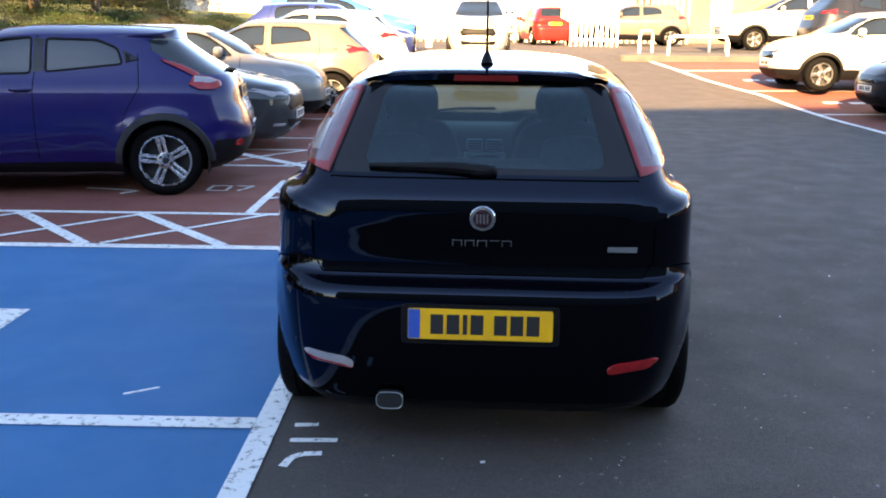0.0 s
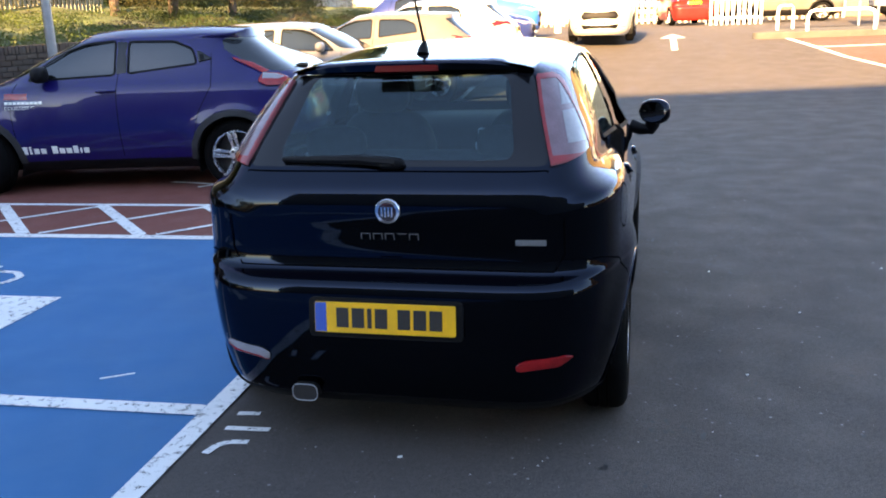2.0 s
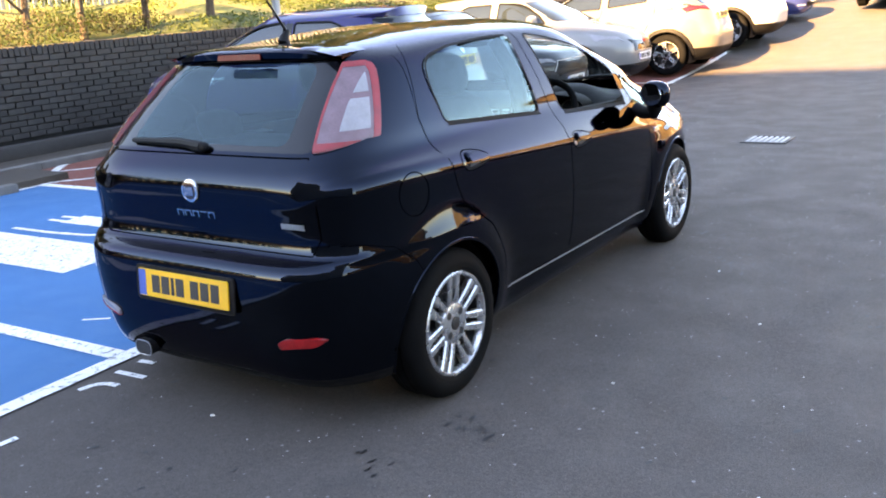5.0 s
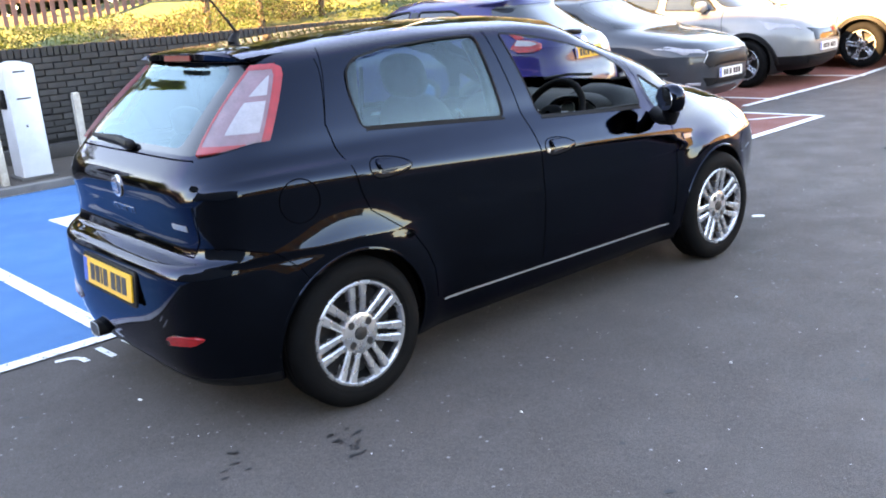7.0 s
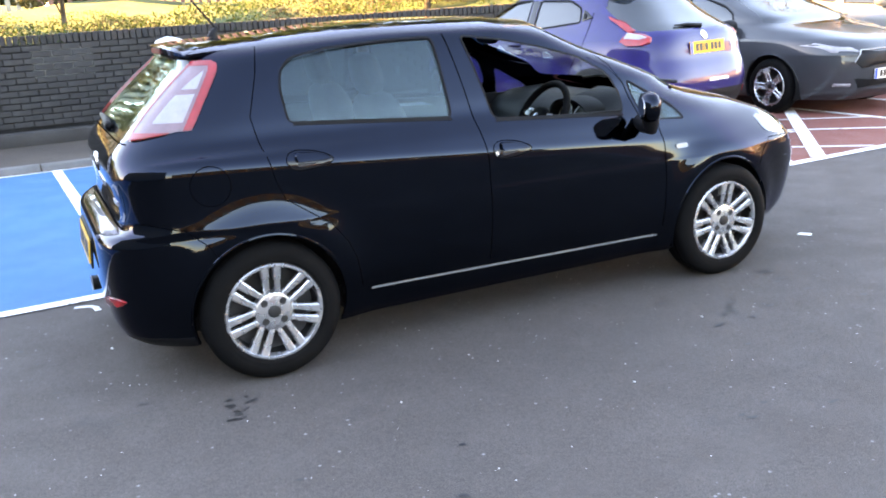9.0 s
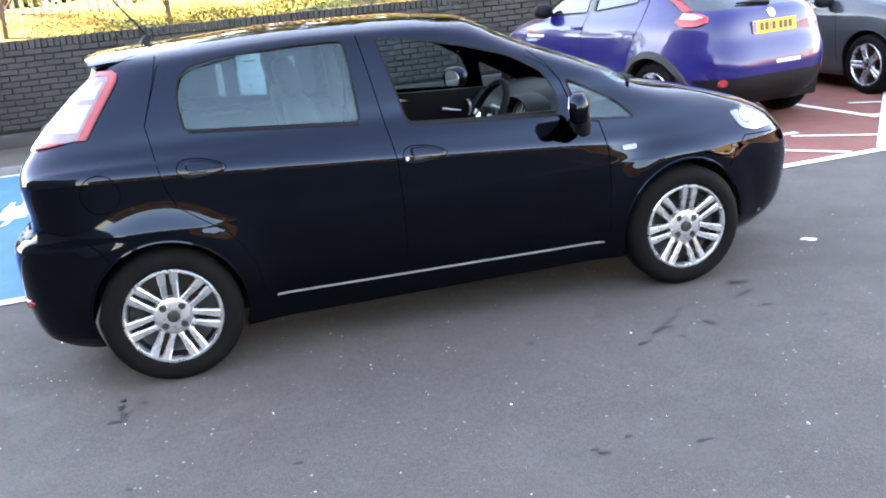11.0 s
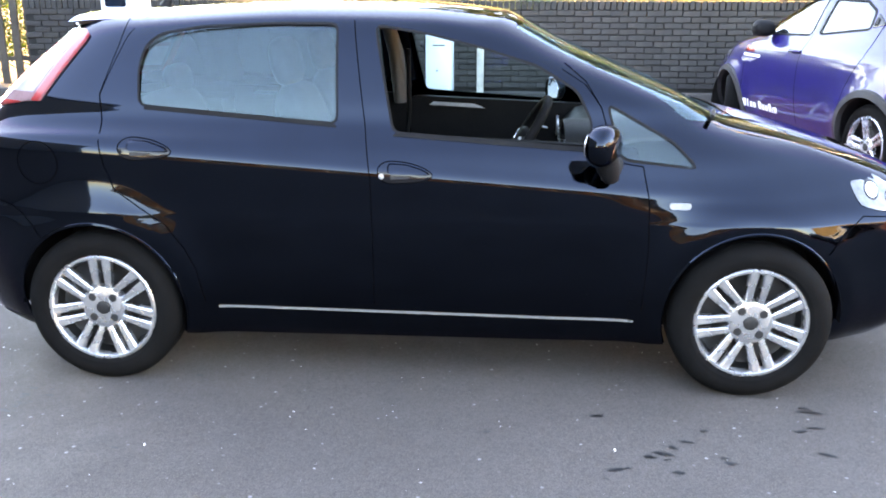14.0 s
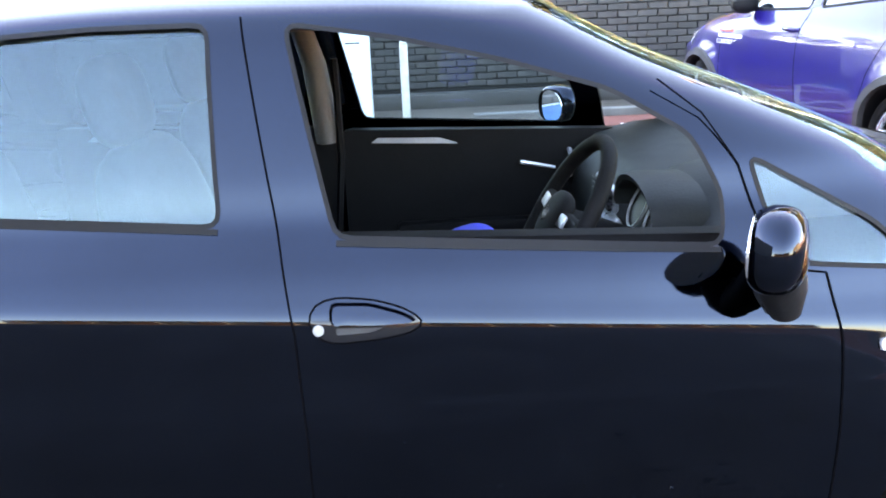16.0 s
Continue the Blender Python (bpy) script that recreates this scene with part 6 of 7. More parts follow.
def cabin(car, sh):
    """Seats, dashboard, steering wheel and the inside of the doors."""
    bm = bmesh.new()
    box(bm, (0, 1.75, 0.30), (1.46, 2.3, 0.05), 0.01)
    part("cabin_floor", bm, CABIN, car)
    for x in (-0.37, 0.37):
        seat(car, x, 1.75)
    bm = bmesh.new()
    blob(bm, (0, 0, 0), (0.63, 0.26, 0.1), 4, 24, pose(0, 0.95, 0.50, 6))
    bench = part("rear_bench", bm, FABRIC, car)
    bm = bmesh.new()
    blob(bm, (0, 0, 0), (0.62, 0.07, 0.30), 4, 24, pose(0, 0.66, 0.76, 14))
    part("bench_back", bm, FABRIC, bench)
    for x in (-0.36, 0.36):
        bm = bmesh.new()
        blob(bm, (0, 0, 0), (0.13, 0.05, 0.075), 3, 18, pose(x, 0.60, 1.08, 10))
        part("rear_headrest", bm, FABRIC, bench)
    bm = bmesh.new()
    box(bm, (0, 0.40, 0.93), (1.12, 0.36, 0.02), 0.006)
    part("parcel_shelf", bm, CABIN, car)
    # dashboard
    bm = bmesh.new()
    prof = [(2.56, 0.52), (2.52, 0.72), (2.53, 0.86), (2.60, 0.925), (2.74, 0.955), (2.95, 0.965), (3.02, 0.9), (3.0, 0.5)]
    rows = []
    for x in np.linspace(-0.70, 0.70, 29):
        hood = 0.075 * math.exp(-((x - 0.37) / 0.17) ** 4)
        rows.append([bm.verts.new((x * (1 if z < 0.9 else 0.94), y, z + (hood if 1 < k < 5 else 0) * (1 if k != 2 else 0.55))) for k, (y, z) in enumerate(prof)])
    for a, b in zip(rows, rows[1:]):
        for k in range(len(prof) - 1):
            bm.faces.new((a[k], a[k + 1], b[k + 1], b[k]))
    bm.faces.new(rows[0]), bm.faces.new(rows[-1][::-1])
    dash = part("dashboard", bm, CABIN_GREY, car, "dark grey soft dashboard", angle=60)
    for x in (0.30, 0.44):
        bm = bmesh.new()
        lathe(bm, [(0, 0.056), (-0.006, 0.056), (-0.006, 0.0525), (-0.001, 0.052)], 28, "y")
        bmesh.ops.transform(bm, matrix=pose(x, 2.508, 0.905, -24), verts=bm.verts)
        part("gauge_ring", bm, SILVER, dash)
        bm = bmesh.new()
        prism(bm, circle((0, 0), 0.05, 24), 0.002, pose(x, 2.514, 0.905, 66))
        part("gauge_face", bm, INK, dash)
    bm = bmesh.new()
    rows = []
    for t in np.linspace(0, math.pi, 21):
        x, z = 0.37 + 0.175 * math.cos(t), 0.90 + 0.092 * math.sin(t) ** 0.8
        rows.append([bm.verts.new(p) for p in ((x, 2.60, z + 0.004), (x, 2.50, z + 0.008), (x, 2.47, z), (x * 0.985 + 0.0055, 2.475, z - 0.014), (x, 2.60, z - 0.02))])
    for a, b in zip(rows, rows[1:]):
        for k in range(4):
            bm.faces.new((a[k], a[k + 1], b[k + 1], b[k]))
    part("gauge_hood", bm, CABIN_GREY, dash, "soft dark hood over the gauges", angle=60)
    for x in (0.045, -0.075):
        bm = bmesh.new()
        box(bm, (x, 2.50, 0.865), (0.105, 0.02, 0.075), 0.012)
        bezel = part("vent_bezel", bm, SILVER, dash, "silver bezel of a centre vent")
        for k in range(4):
            bm = bmesh.new()
            box(bm, (x, 2.486, 0.842 + 0.0155 * k), (0.088, 0.012, 0.009), 0.002)
            part("slat", bm, PLASTIC, bezel)
    for x in (0.62, -0.62):
        bm = bmesh.new()
        lathe(bm, [(0, 0.05), (-0.01, 0.052), (-0.014, 0.044), (-0.002, 0.04)], 24, "y")
        bmesh.ops.translate(bm, vec=(x, 2.515, 0.83 if abs(x) > 0.3 else 0.84), verts=bm.verts)
        part("air_vent", bm, SILVER, dash)
    bm = bmesh.new()
    box(bm, (-0.015, 2.50, 0.72), (0.26, 0.03, 0.2), 0.012)
    rad = part("centre_console", bm, SILVER, dash)
    for k in range(5):
        bm = bmesh.new()
        box(bm, (-0.015, 2.483, 0.65 + 0.035 * k), (0.2, 0.012, 0.022), 0.004)
        part("switch_row", bm, GLOSS_BLACK, rad)
    # steering wheel on the right-hand side
    m = pose(0.37, 2.305, 0.905, 59, 0, 0)
    bm = bmesh.new()
    tube(bm, [m @ Vector((0.198 * math.cos(t), 0.198 * math.sin(t), 0)) for t in np.linspace(0, 2 * math.pi, 40)[:-1]], 0.019, 12, closed=True)
    sw = part("steering_wheel", bm, CABIN, car, "black three-spoke steering wheel")
    bm = bmesh.new()
    blob(bm, (0, -0.01, 0.012), (0.078, 0.07, 0.026), 2.6, 22, m)
    part("airbag_pad", bm, CABIN, sw)
    for a in (5, 175, 270):
        bm = bmesh.new()
        p = m @ pose(0, 0, 0, 0, 0, a)
        tube(bm, [p @ Vector((0.06, 0, 0.004)), p @ Vector((0.12, 0, 0.0)), p @ Vector((0.194, 0, 0))], [0.024, 0.02, 0.014], 10)
        part("wheel_spoke", bm, CABIN, sw)
        if a != 270:
            bm = bmesh.new()
            box(bm, (0.105, 0, 0.025), (0.045, 0.03, 0.008), 0.003, p)
            part("button_pad", bm, SILVER, sw)
    bm = bmesh.new()
    prism(bm, circle((0, 0), 0.02, 20), 0.003, m @ Matrix.Translation((0, -0.005, 0.037)))
    part("wheel_emblem", bm, CHROME, sw)
    bm = bmesh.new()
    tube(bm, [(0.37, 2.31, 0.88), (0.37, 2.55, 0.79)], 0.05, 14)
    part("steering_column", bm, CABIN, car)
    # door cards, pillars, mirror
    for s in (1, -1):
        for y0, y1, z1 in ((1.74, 2.74, 0.955), (0.80, 1.72, 1.005)):
            bm = bmesh.new()
            prism(bm, rounded([(y0, 0.34), (y1, 0.34), (y1, z1 - 0.02), (y0, z1 + 0.02)], 0.03), 0.05, Matrix(((0, 0, s, s * 0.63), (1, 0, 0, 0), (0, 1, 0, 0), (0, 0, 0, 1))), 0.01)
            card = part("door_card", bm, CABIN, car, "black door lining")
            bm = bmesh.new()
            box(bm, (s * 0.612, y0 + 0.42, 0.62), (0.06, 0.5, 0.06), 0.02)
            part("armrest", bm, CABIN, card)
            bm = bmesh.new()
            prism(bm, [(y0 + 0.1, z1 - 0.027), (y0 + 0.39, z1 - 0.042), (y0 + 0.33, z1 - 0.021), (y0 + 0.12, z1 - 0.012)], 0.008, Matrix(((0, 0, -s, s * 0.63), (1, 0, 0, 0), (0, 1, 0, 0), (0, 0, 0, 1))))
            part("pull_strip", bm, SILVER, card, "silver pull strip")
            bm = bmesh.new()
            tube(bm, [(s * 0.618, y0 + 0.60, z1 - 0.115), (s * 0.618, y0 + 0.72, z1 - 0.14)], [0.008, 0.005], 8)
            part("inner_handle", bm, SILVER, card)
        bm = bmesh.new()
        tube(bm, [(s * 0.60, 1.70, 0.95), (s * 0.555, 1.675, 1.2), (s * 0.475, 1.64, 1.36)], [0.045, 0.04, 0.035], 10)
        part("pillar_trim", bm, PILLAR_TRIM, car)
        bm = bmesh.new()
        tube(bm, [(s * 0.53, 1.74, 1.22), (s * 0.57, 1.74, 0.9), (s * 0.56, 1.7, 0.5)], 0.012, 6)
        part("seat_belt", bm, CABIN, car)
    bm = bmesh.new()
    blob(bm, (0, 2.2, 1.325), (0.115, 0.02, 0.034), 3, 18)
    tube(bm, [(0, 2.21, 1.33), (0, 2.30, 1.37)], 0.012, 8)
    part("inner_mirror", bm, CABIN, car)
    bm = bmesh.new()
    box(bm, (0, 1.2, 1.36), (0.8, 1.2, 0.012), 0.004)
    part("headlining", bm, PILLAR_TRIM, car)
    bm = bmesh.new()
    blob(bm, (0, 0, 0), (0.10, 0.085, 0.036), 2.6, 18, pose(-0.33, 2.15, 0.648, 10, 8, 20))
    cloth = part("folded_cloth", bm, BLUE_CLOTH, car, "bright blue cloth on the passenger seat")
    bm = bmesh.new()
    prism(bm, circle((0, 0), 0.018, 16), 0.003, pose(-0.253, 2.20, 0.668, 20, 40, 0))
    part("round_mark", bm, SILVER, cloth)


hatchback()


# ---- the other parked cars ----
SUV_LOW = [(0.22, 0.22, 3.92, 0.74, 4.2, 4), (0.30, 0.09, 4.05, 0.80, 4.2, 4), (0.45, 0.005, 4.12, 0.85, 4.2, 4), (0.60, 0.0, 4.13, 0.875, 4.2, 4), (0.72, 0.03, 4.10, 0.882, 4.2, 4), (0.85, 0.08, 4.02, 0.878, 4.2, 3.6), (0.95, 0.11, 3.86, 0.862, 4.2, 3.6)]
SUV_HIGH = [(1.02, 0.14, 3.60, 0.832, 4.5, 3.8), (1.08, 0.19, 3.22, 0.79, 5, 4.2), (1.15, 0.27, 3.04, 0.75, 6, 5), (1.25, 0.37, 2.84, 0.705, 6, 5), (1.38, 0.50, 2.5, 0.645, 6, 5), (1.46, 0.56, 2.25, 0.60, 6, 5)]
SUV_ROOF = [(0.3, 1.49), (0.7, 1.53), (1.3, 1.56), (1.9, 1.562), (2.3, 1.53), (3.0, 1.48)]
SUV_CROWN = [(0.5, 0.62, 2.15), (0.34, 0.72, 2.0), (0.16, 0.85, 1.9), (0.0, 1.0, 1.7)]
SUV_FRONT = [(1.93, 1.13), (2.80, 1.10), (2.66, 1.23), (2.42, 1.37), (2.25, 1.425), (1.93, 1.445)]
SUV_REAR = [(1.13, 1.21), (1.80, 1.14), (1.80, 1.435), (1.36, 1.425), (1.18, 1.35)]
SUV_HATCH = [(-0.56, 1.12), (0.56, 1.12), (0.53, 1.43), (-0.53, 1.43)]
SUV_SCREEN = [(-0.68, 1.13), (-0.3, 1.1), (0.3, 1.1), (0.68, 1.13), (0.52, 1.44), (-0.52, 1.44)]
WRAPPED_HATCH = [(-0.65, 1.11), (0.65, 1.11), (0.61, 1.28), (0.55, 1.44), (-0.55, 1.44), (-0.61, 1.28)]
RAKED_LOW = [(z, a + d, b, w, n, k) for (z, a, b, w, _, k), d, n in zip(SUV_LOW, (0.06, 0.04, 0.03, 0.02, 0.02, 0.02, 0.01), (4.4, 4.5, 4.6, 4.8, 5.0, 5.0, 5.0))]
RAKED_HIGH = [(z, a + d, b, w, n, k) for (z, a, b, w, _, k), d, n in zip(SUV_HIGH, (0.0, -0.02, -0.02, 0.02, 0.06, 0.10), (5.0, 4.8, 4.4, 3.9, 3.6, 3.6))]
NOSE = {0.64: 0.02, 0.662: 0.025, 0.676: 0.03, 0.69: 0.04, 0.75: 0.065, 0.83: 0.13, 0.85: 0.14, 0.88: 0.13, 0.93: 0.1, 0.98: 0.05}
BLUNT = [(z, a, b + NOSE.get(z, 0.0), w, n, k) for z, a, b, w, n, k in LOW + HIGH]
WHEELS = {}


ARCH_GREY = mat("grey_arch_plastic", (0.026, 0.026, 0.028), 0.6, var=0.2, spec=0.2)


def other_car(m, paint, label, kind="suv", scale=(1, 1, 1), lift=0.0, spokes=(5, 0.02, 0.016), turn=0.0, group="", plate="rear", cladding=True, fine=False, name="parked_car", pane=None):
    """A parked car with its own paint: kind 'suv' (tall) or 'hatch' (low)."""
    car = thing(name, m, label, "car", group)
    sx, sy, sz = scale
    pane = pane or GLASS_DARK
    if kind == "suv":
        sh = Shell(RAKED_LOW + RAKED_HIGH if fine else SUV_LOW + SUV_HIGH, SUV_ROOF, [(w, a + 0.14 * fine, b) for w, a, b in SUV_CROWN], 1.95, scale, lift, 52 if fine else 34, 84 if fine else 56, [(a * sy, 0.335 * sz + lift, 0.40, 0.04 if fine else 0.02) for a in (0.78, 3.31)])
        front, rear, hatch, screen, axles, r = SUV_FRONT, SUV_REAR, WRAPPED_HATCH if fine else SUV_HATCH, SUV_SCREEN, (0.78, 3.31), 0.335
    else:
        sh = Shell(BLUNT, ROOF, CROWN, 1.9, scale, lift, 48 if fine else 38, 84 if fine else 56)
        front, rear, hatch, screen, axles, r = FRONT_PANE, REAR_PANE, HATCH_PANE, SCREEN_PANE, AXLES, 0.315
    fit = lambda poly, plane: [((a * (sy if plane == "x" else sx)), b * sz + lift) for a, b in poly]
    r = r * (sz * 0.5 + 0.5)
    axles = [a * sy for a in axles]
    side = lambda f: abs(f.normal.x) > 0.35
    mid = lambda f: f.calc_center_median()
    for a in axles:
        poly = circle((a, r), r + 0.055, 22)
        sh.cut(poly, "x", side)
        sh.zone(9, poly, "x", lambda f: abs(mid(f).x) > 0.5)
    for k, poly in enumerate((front, rear)):
        poly = rounded(fit(poly, "x"), 0.03, 2)
        sh.cut(poly, "x", lambda f: abs(f.normal.x) > 0.45)
        sh.zone(1 + k, poly, "x", lambda f: abs(f.normal.x) > 0.45)
        sh.ribbon("window_seal", poly + poly[:1], RUBBER_TRIM, car, 0.02, out=0.001)
    back = lambda f: f.normal.y < (-0.2 if fine else -0.25) and mid(f).y < 0.9 * sy
    ahead = lambda f: f.normal.y > 0.12 and mid(f).y > 1.9 * sy and mid(f).z > 0.99 * sz + lift
    for k, (poly, where) in enumerate(((hatch, back), (screen, ahead))):
        poly = rounded(fit(poly, "y"), 0.04, 2)
        sh.cut(poly, "y", where)
        sh.zone(3 + k, poly, "y", where)
    dead = [f for f in sh.bm.faces if f[sh.bm.faces.layers.int["zone"]] == 9]
    bmesh.ops.delete(sh.bm, geom=dead, context="FACES_ONLY")
    for s in (1, -1):
        sh.take("front_side_pane", lambda f, z: z == 1 and mid(f).x * s > 0, pane, car, inset=0.005)
        sh.take("rear_side_pane", lambda f, z: z == 2 and mid(f).x * s > 0, pane, car, inset=0.005)
    sh.take("rear_window", lambda f, z: z == 3, pane, car, inset=0.004)
    sh.take("windscreen", lambda f, z: z == 4, pane, car, inset=0.004)
    low = ((0.33 if fine else 0.42) if kind == "suv" else 0.26) * sz + lift
    if cladding:
        sh.take("lower_cladding", lambda f, z: mid(f).z < low, PLASTIC, car, "black plastic cladding")
    if fine:
        sh.take("lower_bumper", lambda f, z: mid(f).z < 0.50 and mid(f).y < 0.34, PLASTIC, car, "black lower rear bumper")
    sh.take("rear_bumper", lambda f, z: mid(f).z < 0.68 * sz + lift and mid(f).y < 0.45 * sy, paint, car)
    sh.take("front_bumper", lambda f, z: mid(f).z < 0.68 * sz + lift and mid(f).y > 3.5 * sy, paint, car)
    sh.take("bonnet", lambda f, z: f.normal.z > 0.45 and mid(f).y > 2.6 * sy and mid(f).z < 1.1 * sz + lift, paint, car)
    sh.take("tailgate", lambda f, z: f.normal.y < -0.35 and mid(f).y < 0.7 * sy and abs(mid(f).x) < 0.66 * sx, paint, car)
    sh.take("roof", lambda f, z: f.normal.z > 0.7 and mid(f).z > 1.3 * sz + lift, paint, car)
    sh.take("body_side", lambda f, z: True, paint, car)
    y2 = lambda a: a * sy
    z2 = lambda a: a * sz + lift
    if kind == "suv":
        lines = [[(y2(1.88), z2(1.46)), (y2(1.9), z2(1.0)), (y2(1.9), z2(0.36))], [(y2(2.92), z2(1.08)), (y2(2.96), z2(0.8)), (y2(2.9), z2(0.36))], [(y2(1.0), z2(1.3)), (y2(0.98), z2(1.0)), (y2(1.12), z2(0.75)), (y2(1.2), z2(0.4))]]
        hand, lamp_r, lamp_f = ((2.0, 0.985), (1.16, 1.3)), [(0.50, 1.03), (0.76, 1.0), (0.78, 1.07), (0.70, 1.14), (0.52, 1.10)], [(0.52, 0.78), (0.76, 0.80), (0.76, 0.93), (0.56, 0.86)]
    else:
        lines = [[(y2(a), z2(b)) for a, b in line] for line in (REAR_GAP, MID_GAP, FRONT_GAP)]
        hand, lamp_r, lamp_f = ((1.86, 0.86), (0.88, 0.92)), [(0.50, 0.82), (0.74, 0.82), (0.72, 0.97), (0.52, 0.94)], [(0.40, 0.705), (0.62, 0.705), (0.73, 0.79), (0.66, 0.815), (0.46, 0.76)]
    for line in lines:
        sh.ribbon("shut_line", line, SEAM, car, 0.007)
    for s, face in ((1, "right"), (-1, "left")):
        for a, b in hand:
            y0, z0 = y2(a), z2(b)
            if kind == "suv" and b > 1.2:
                continue
            bm = bmesh.new()
            x0 = sh.side(y0, z0)
            tube(bm, [(s * (x0 - 0.002), y0 - 0.09, z0), (s * (x0 + 0.028), y0 - 0.05, z0 + 0.005), (s * (x0 + 0.03), y0 + 0.05, z0 + 0.004), (s * (x0 - 0.002), y0 + 0.09, z0)], 0.015, 8)
            part("handle", bm, paint, car)
        if kind == "suv" and fine:
            lamp = part("rear_lamp", sh.patch(rounded([(0.50, 1.115), (0.36, 1.095), (0.27, 1.06), (0.25, 1.01), (0.30, 0.985), (0.44, 0.985), (0.54, 1.03)], 0.015, 2), face, 0.03), RED_LENS, car, "red boomerang rear lamp")
            part("lamp_blade", sh.patch([(0.80, 1.262), (0.78, 1.238), (0.62, 1.165), (0.50, 1.105), (0.44, 1.12), (0.60, 1.20)], face, 0.016), RED_LENS, lamp)
            part("clear_segment", sh.patch([(0.50, 1.11), (0.36, 1.09), (0.285, 1.06), (0.34, 1.043), (0.50, 1.055)], face, 0.034), CLEAR_LENS, lamp, "clear upper lamp segment")
            part("pillar_cover", sh.patch(rounded([(1.815, 1.145), (1.915, 1.14), (1.915, 1.436), (1.815, 1.433)], 0.01, 2), face, 0.003), GLOSS_BLACK, car, "gloss black pillar cover")
            grip = part("hidden_handle", sh.patch(rounded([(1.115, 1.22), (1.135, 1.335), (1.08, 1.31), (0.98, 1.25)], 0.015, 2), face, 0.006), GLOSS_BLACK, car, "black hidden door handle")
            part("handle", sh.patch([(1.10, 1.24), (1.11, 1.305), (1.07, 1.29), (1.06, 1.245)], face, 0.014), PLASTIC, grip)
            part("reflector", sh.patch([(s * (0.60 + 0.035 * math.cos(t)), 0.475 + 0.035 * math.sin(t)) for t in np.linspace(0, 2 * math.pi, 17)[:-1]], "rear", 0.012), RED_LENS, car, "round red reflector")
        else:
            part("rear_lamp", sh.patch([(s * a * sx, z2(b)) for a, b in lamp_r], "rear", 0.02), RED_LENS, car, "red rear lamp")
        part("headlamp", sh.patch([(s * a * sx, z2(b)) for a, b in lamp_f], "front", 0.012), CLEAR_LENS, car, "clear headlamp")
        bm = bmesh.new()
        ym, zm = y2(2.62), z2(1.16 if kind == "suv" else 1.0)
        blob(bm, (s * (sh.side(ym, zm) + 0.13), ym, zm), (0.11, 0.07, 0.08), 2.6, 18)
        tube(bm, [(s * (sh.side(ym, zm) - 0.02), ym + 0.03, zm - 0.05), (s * (sh.side(ym, zm) + 0.07), ym, zm - 0.03)], 0.025, 8)
        part("mirror", bm, PLASTIC if fine else paint, car)
        for a in axles:
            bm = bmesh.new()
            arc = [(a + (r + 0.055) * math.cos(t), r + (r + 0.055) * math.sin(t)) for t in np.linspace(-0.2, math.pi + 0.2, 26)]
            arc = [p for p in arc if p[1] > z2(0.27)]
            if kind == "suv" and cladding:
                vs = [[bm.verts.new((s * (sh.side(a + (y - a) * f, max(r + (z - r) * f, z2(0.23))) + o), a + (y - a) * f, r + (z - r) * f)) for y, z in arc] for f, o in ((0.985, -0.03), (0.985, 0.016), (1.12, 0.014), (1.15, -0.004))]
                for p, q in zip(vs, vs[1:]):
                    for k in range(len(arc) - 1):
                        bm.faces.new((p[k], p[k + 1], q[k + 1], q[k]))
                part("arch_cladding", bm, PLASTIC if not fine else ARCH_GREY, car)
            else:
                tube(bm, [(s * (sh.side(y, max(z, z2(0.2))) - 0.003), y, z) for y, z in arc], 0.008, 6)
                part("arch_lip", bm, paint, car)
            bm = bmesh.new()
            vs = [[bm.verts.new((s * x, a + (r + 0.06) * math.cos(t), r + (r + 0.06) * math.sin(t))) for t in np.linspace(-0.4, math.pi + 0.4, 18)] for x in (0.42, sh.side(a, z2(0.62)) - 0.03)]
            for k in range(17):
                bm.faces.new((vs[0][k], vs[0][k + 1], vs[1][k + 1], vs[1][k]))
            bm.faces.new(vs[0])
            part("arch_liner", bm, PLASTIC, car)
    key = (round(r, 3), spokes)
    if key not in WHEELS:
        WHEELS[key] = wheel_meshes(r, 0.21, r * (0.72 if fine else 0.67), *spokes)
    for i, a in enumerate(axles):
        for s in (1, -1):
            wheel(car, WHEELS[key], s * (sh.rows[3][3] - 0.115), a, r, turn if i else 0, 12 + 7 * i)
    bm = bmesh.new()
    box(bm, (0, 2.0 * sy, z2(0.26)), (1.2 * sx, 2.9 * sy, 0.1), 0.02)
    part("underbody", bm, PLASTIC, car)
    grille = [(-0.36, 0.62), (0.36, 0.62), (0.44, 0.80), (-0.44, 0.80)] if kind == "suv" else [(-0.40, 0.53), (0.40, 0.53), (0.46, 0.60), (0.38, 0.72), (-0.38, 0.72), (-0.46, 0.60)]
    part("grille", sh.patch([(a * sx, z2(b)) for a, b in grille], "front", 0.012), GLOSS_BLACK if kind == "suv" else PLASTIC, car)
    part("lower_grille", sh.patch([(a * sx, z2(b)) for a, b in ((-0.4, 0.31), (0.4, 0.31), (0.46, 0.42), (-0.46, 0.42))], "front", 0.01), PLASTIC, car)
    if kind == "hatch":
        rim = [(a * 1.04 * sx, z2(0.63 + (b - 0.63) * 1.1)) for a, b in grille[2:5] + grille[5:6]]
        bm = bmesh.new()
        rim = [(a0 + (a1 - a0) * q / 8, b0 + (b1 - b0) * q / 8) for (a0, b0), (a1, b1) in zip(rim, rim[1:]) for q in range(9)]
        tube(bm, [(a, sh.front(a, b) + 0.012, b) for a, b in rim], 0.005, 6)
        part("grille_trim", bm, SILVER, car, "bright grille trim")
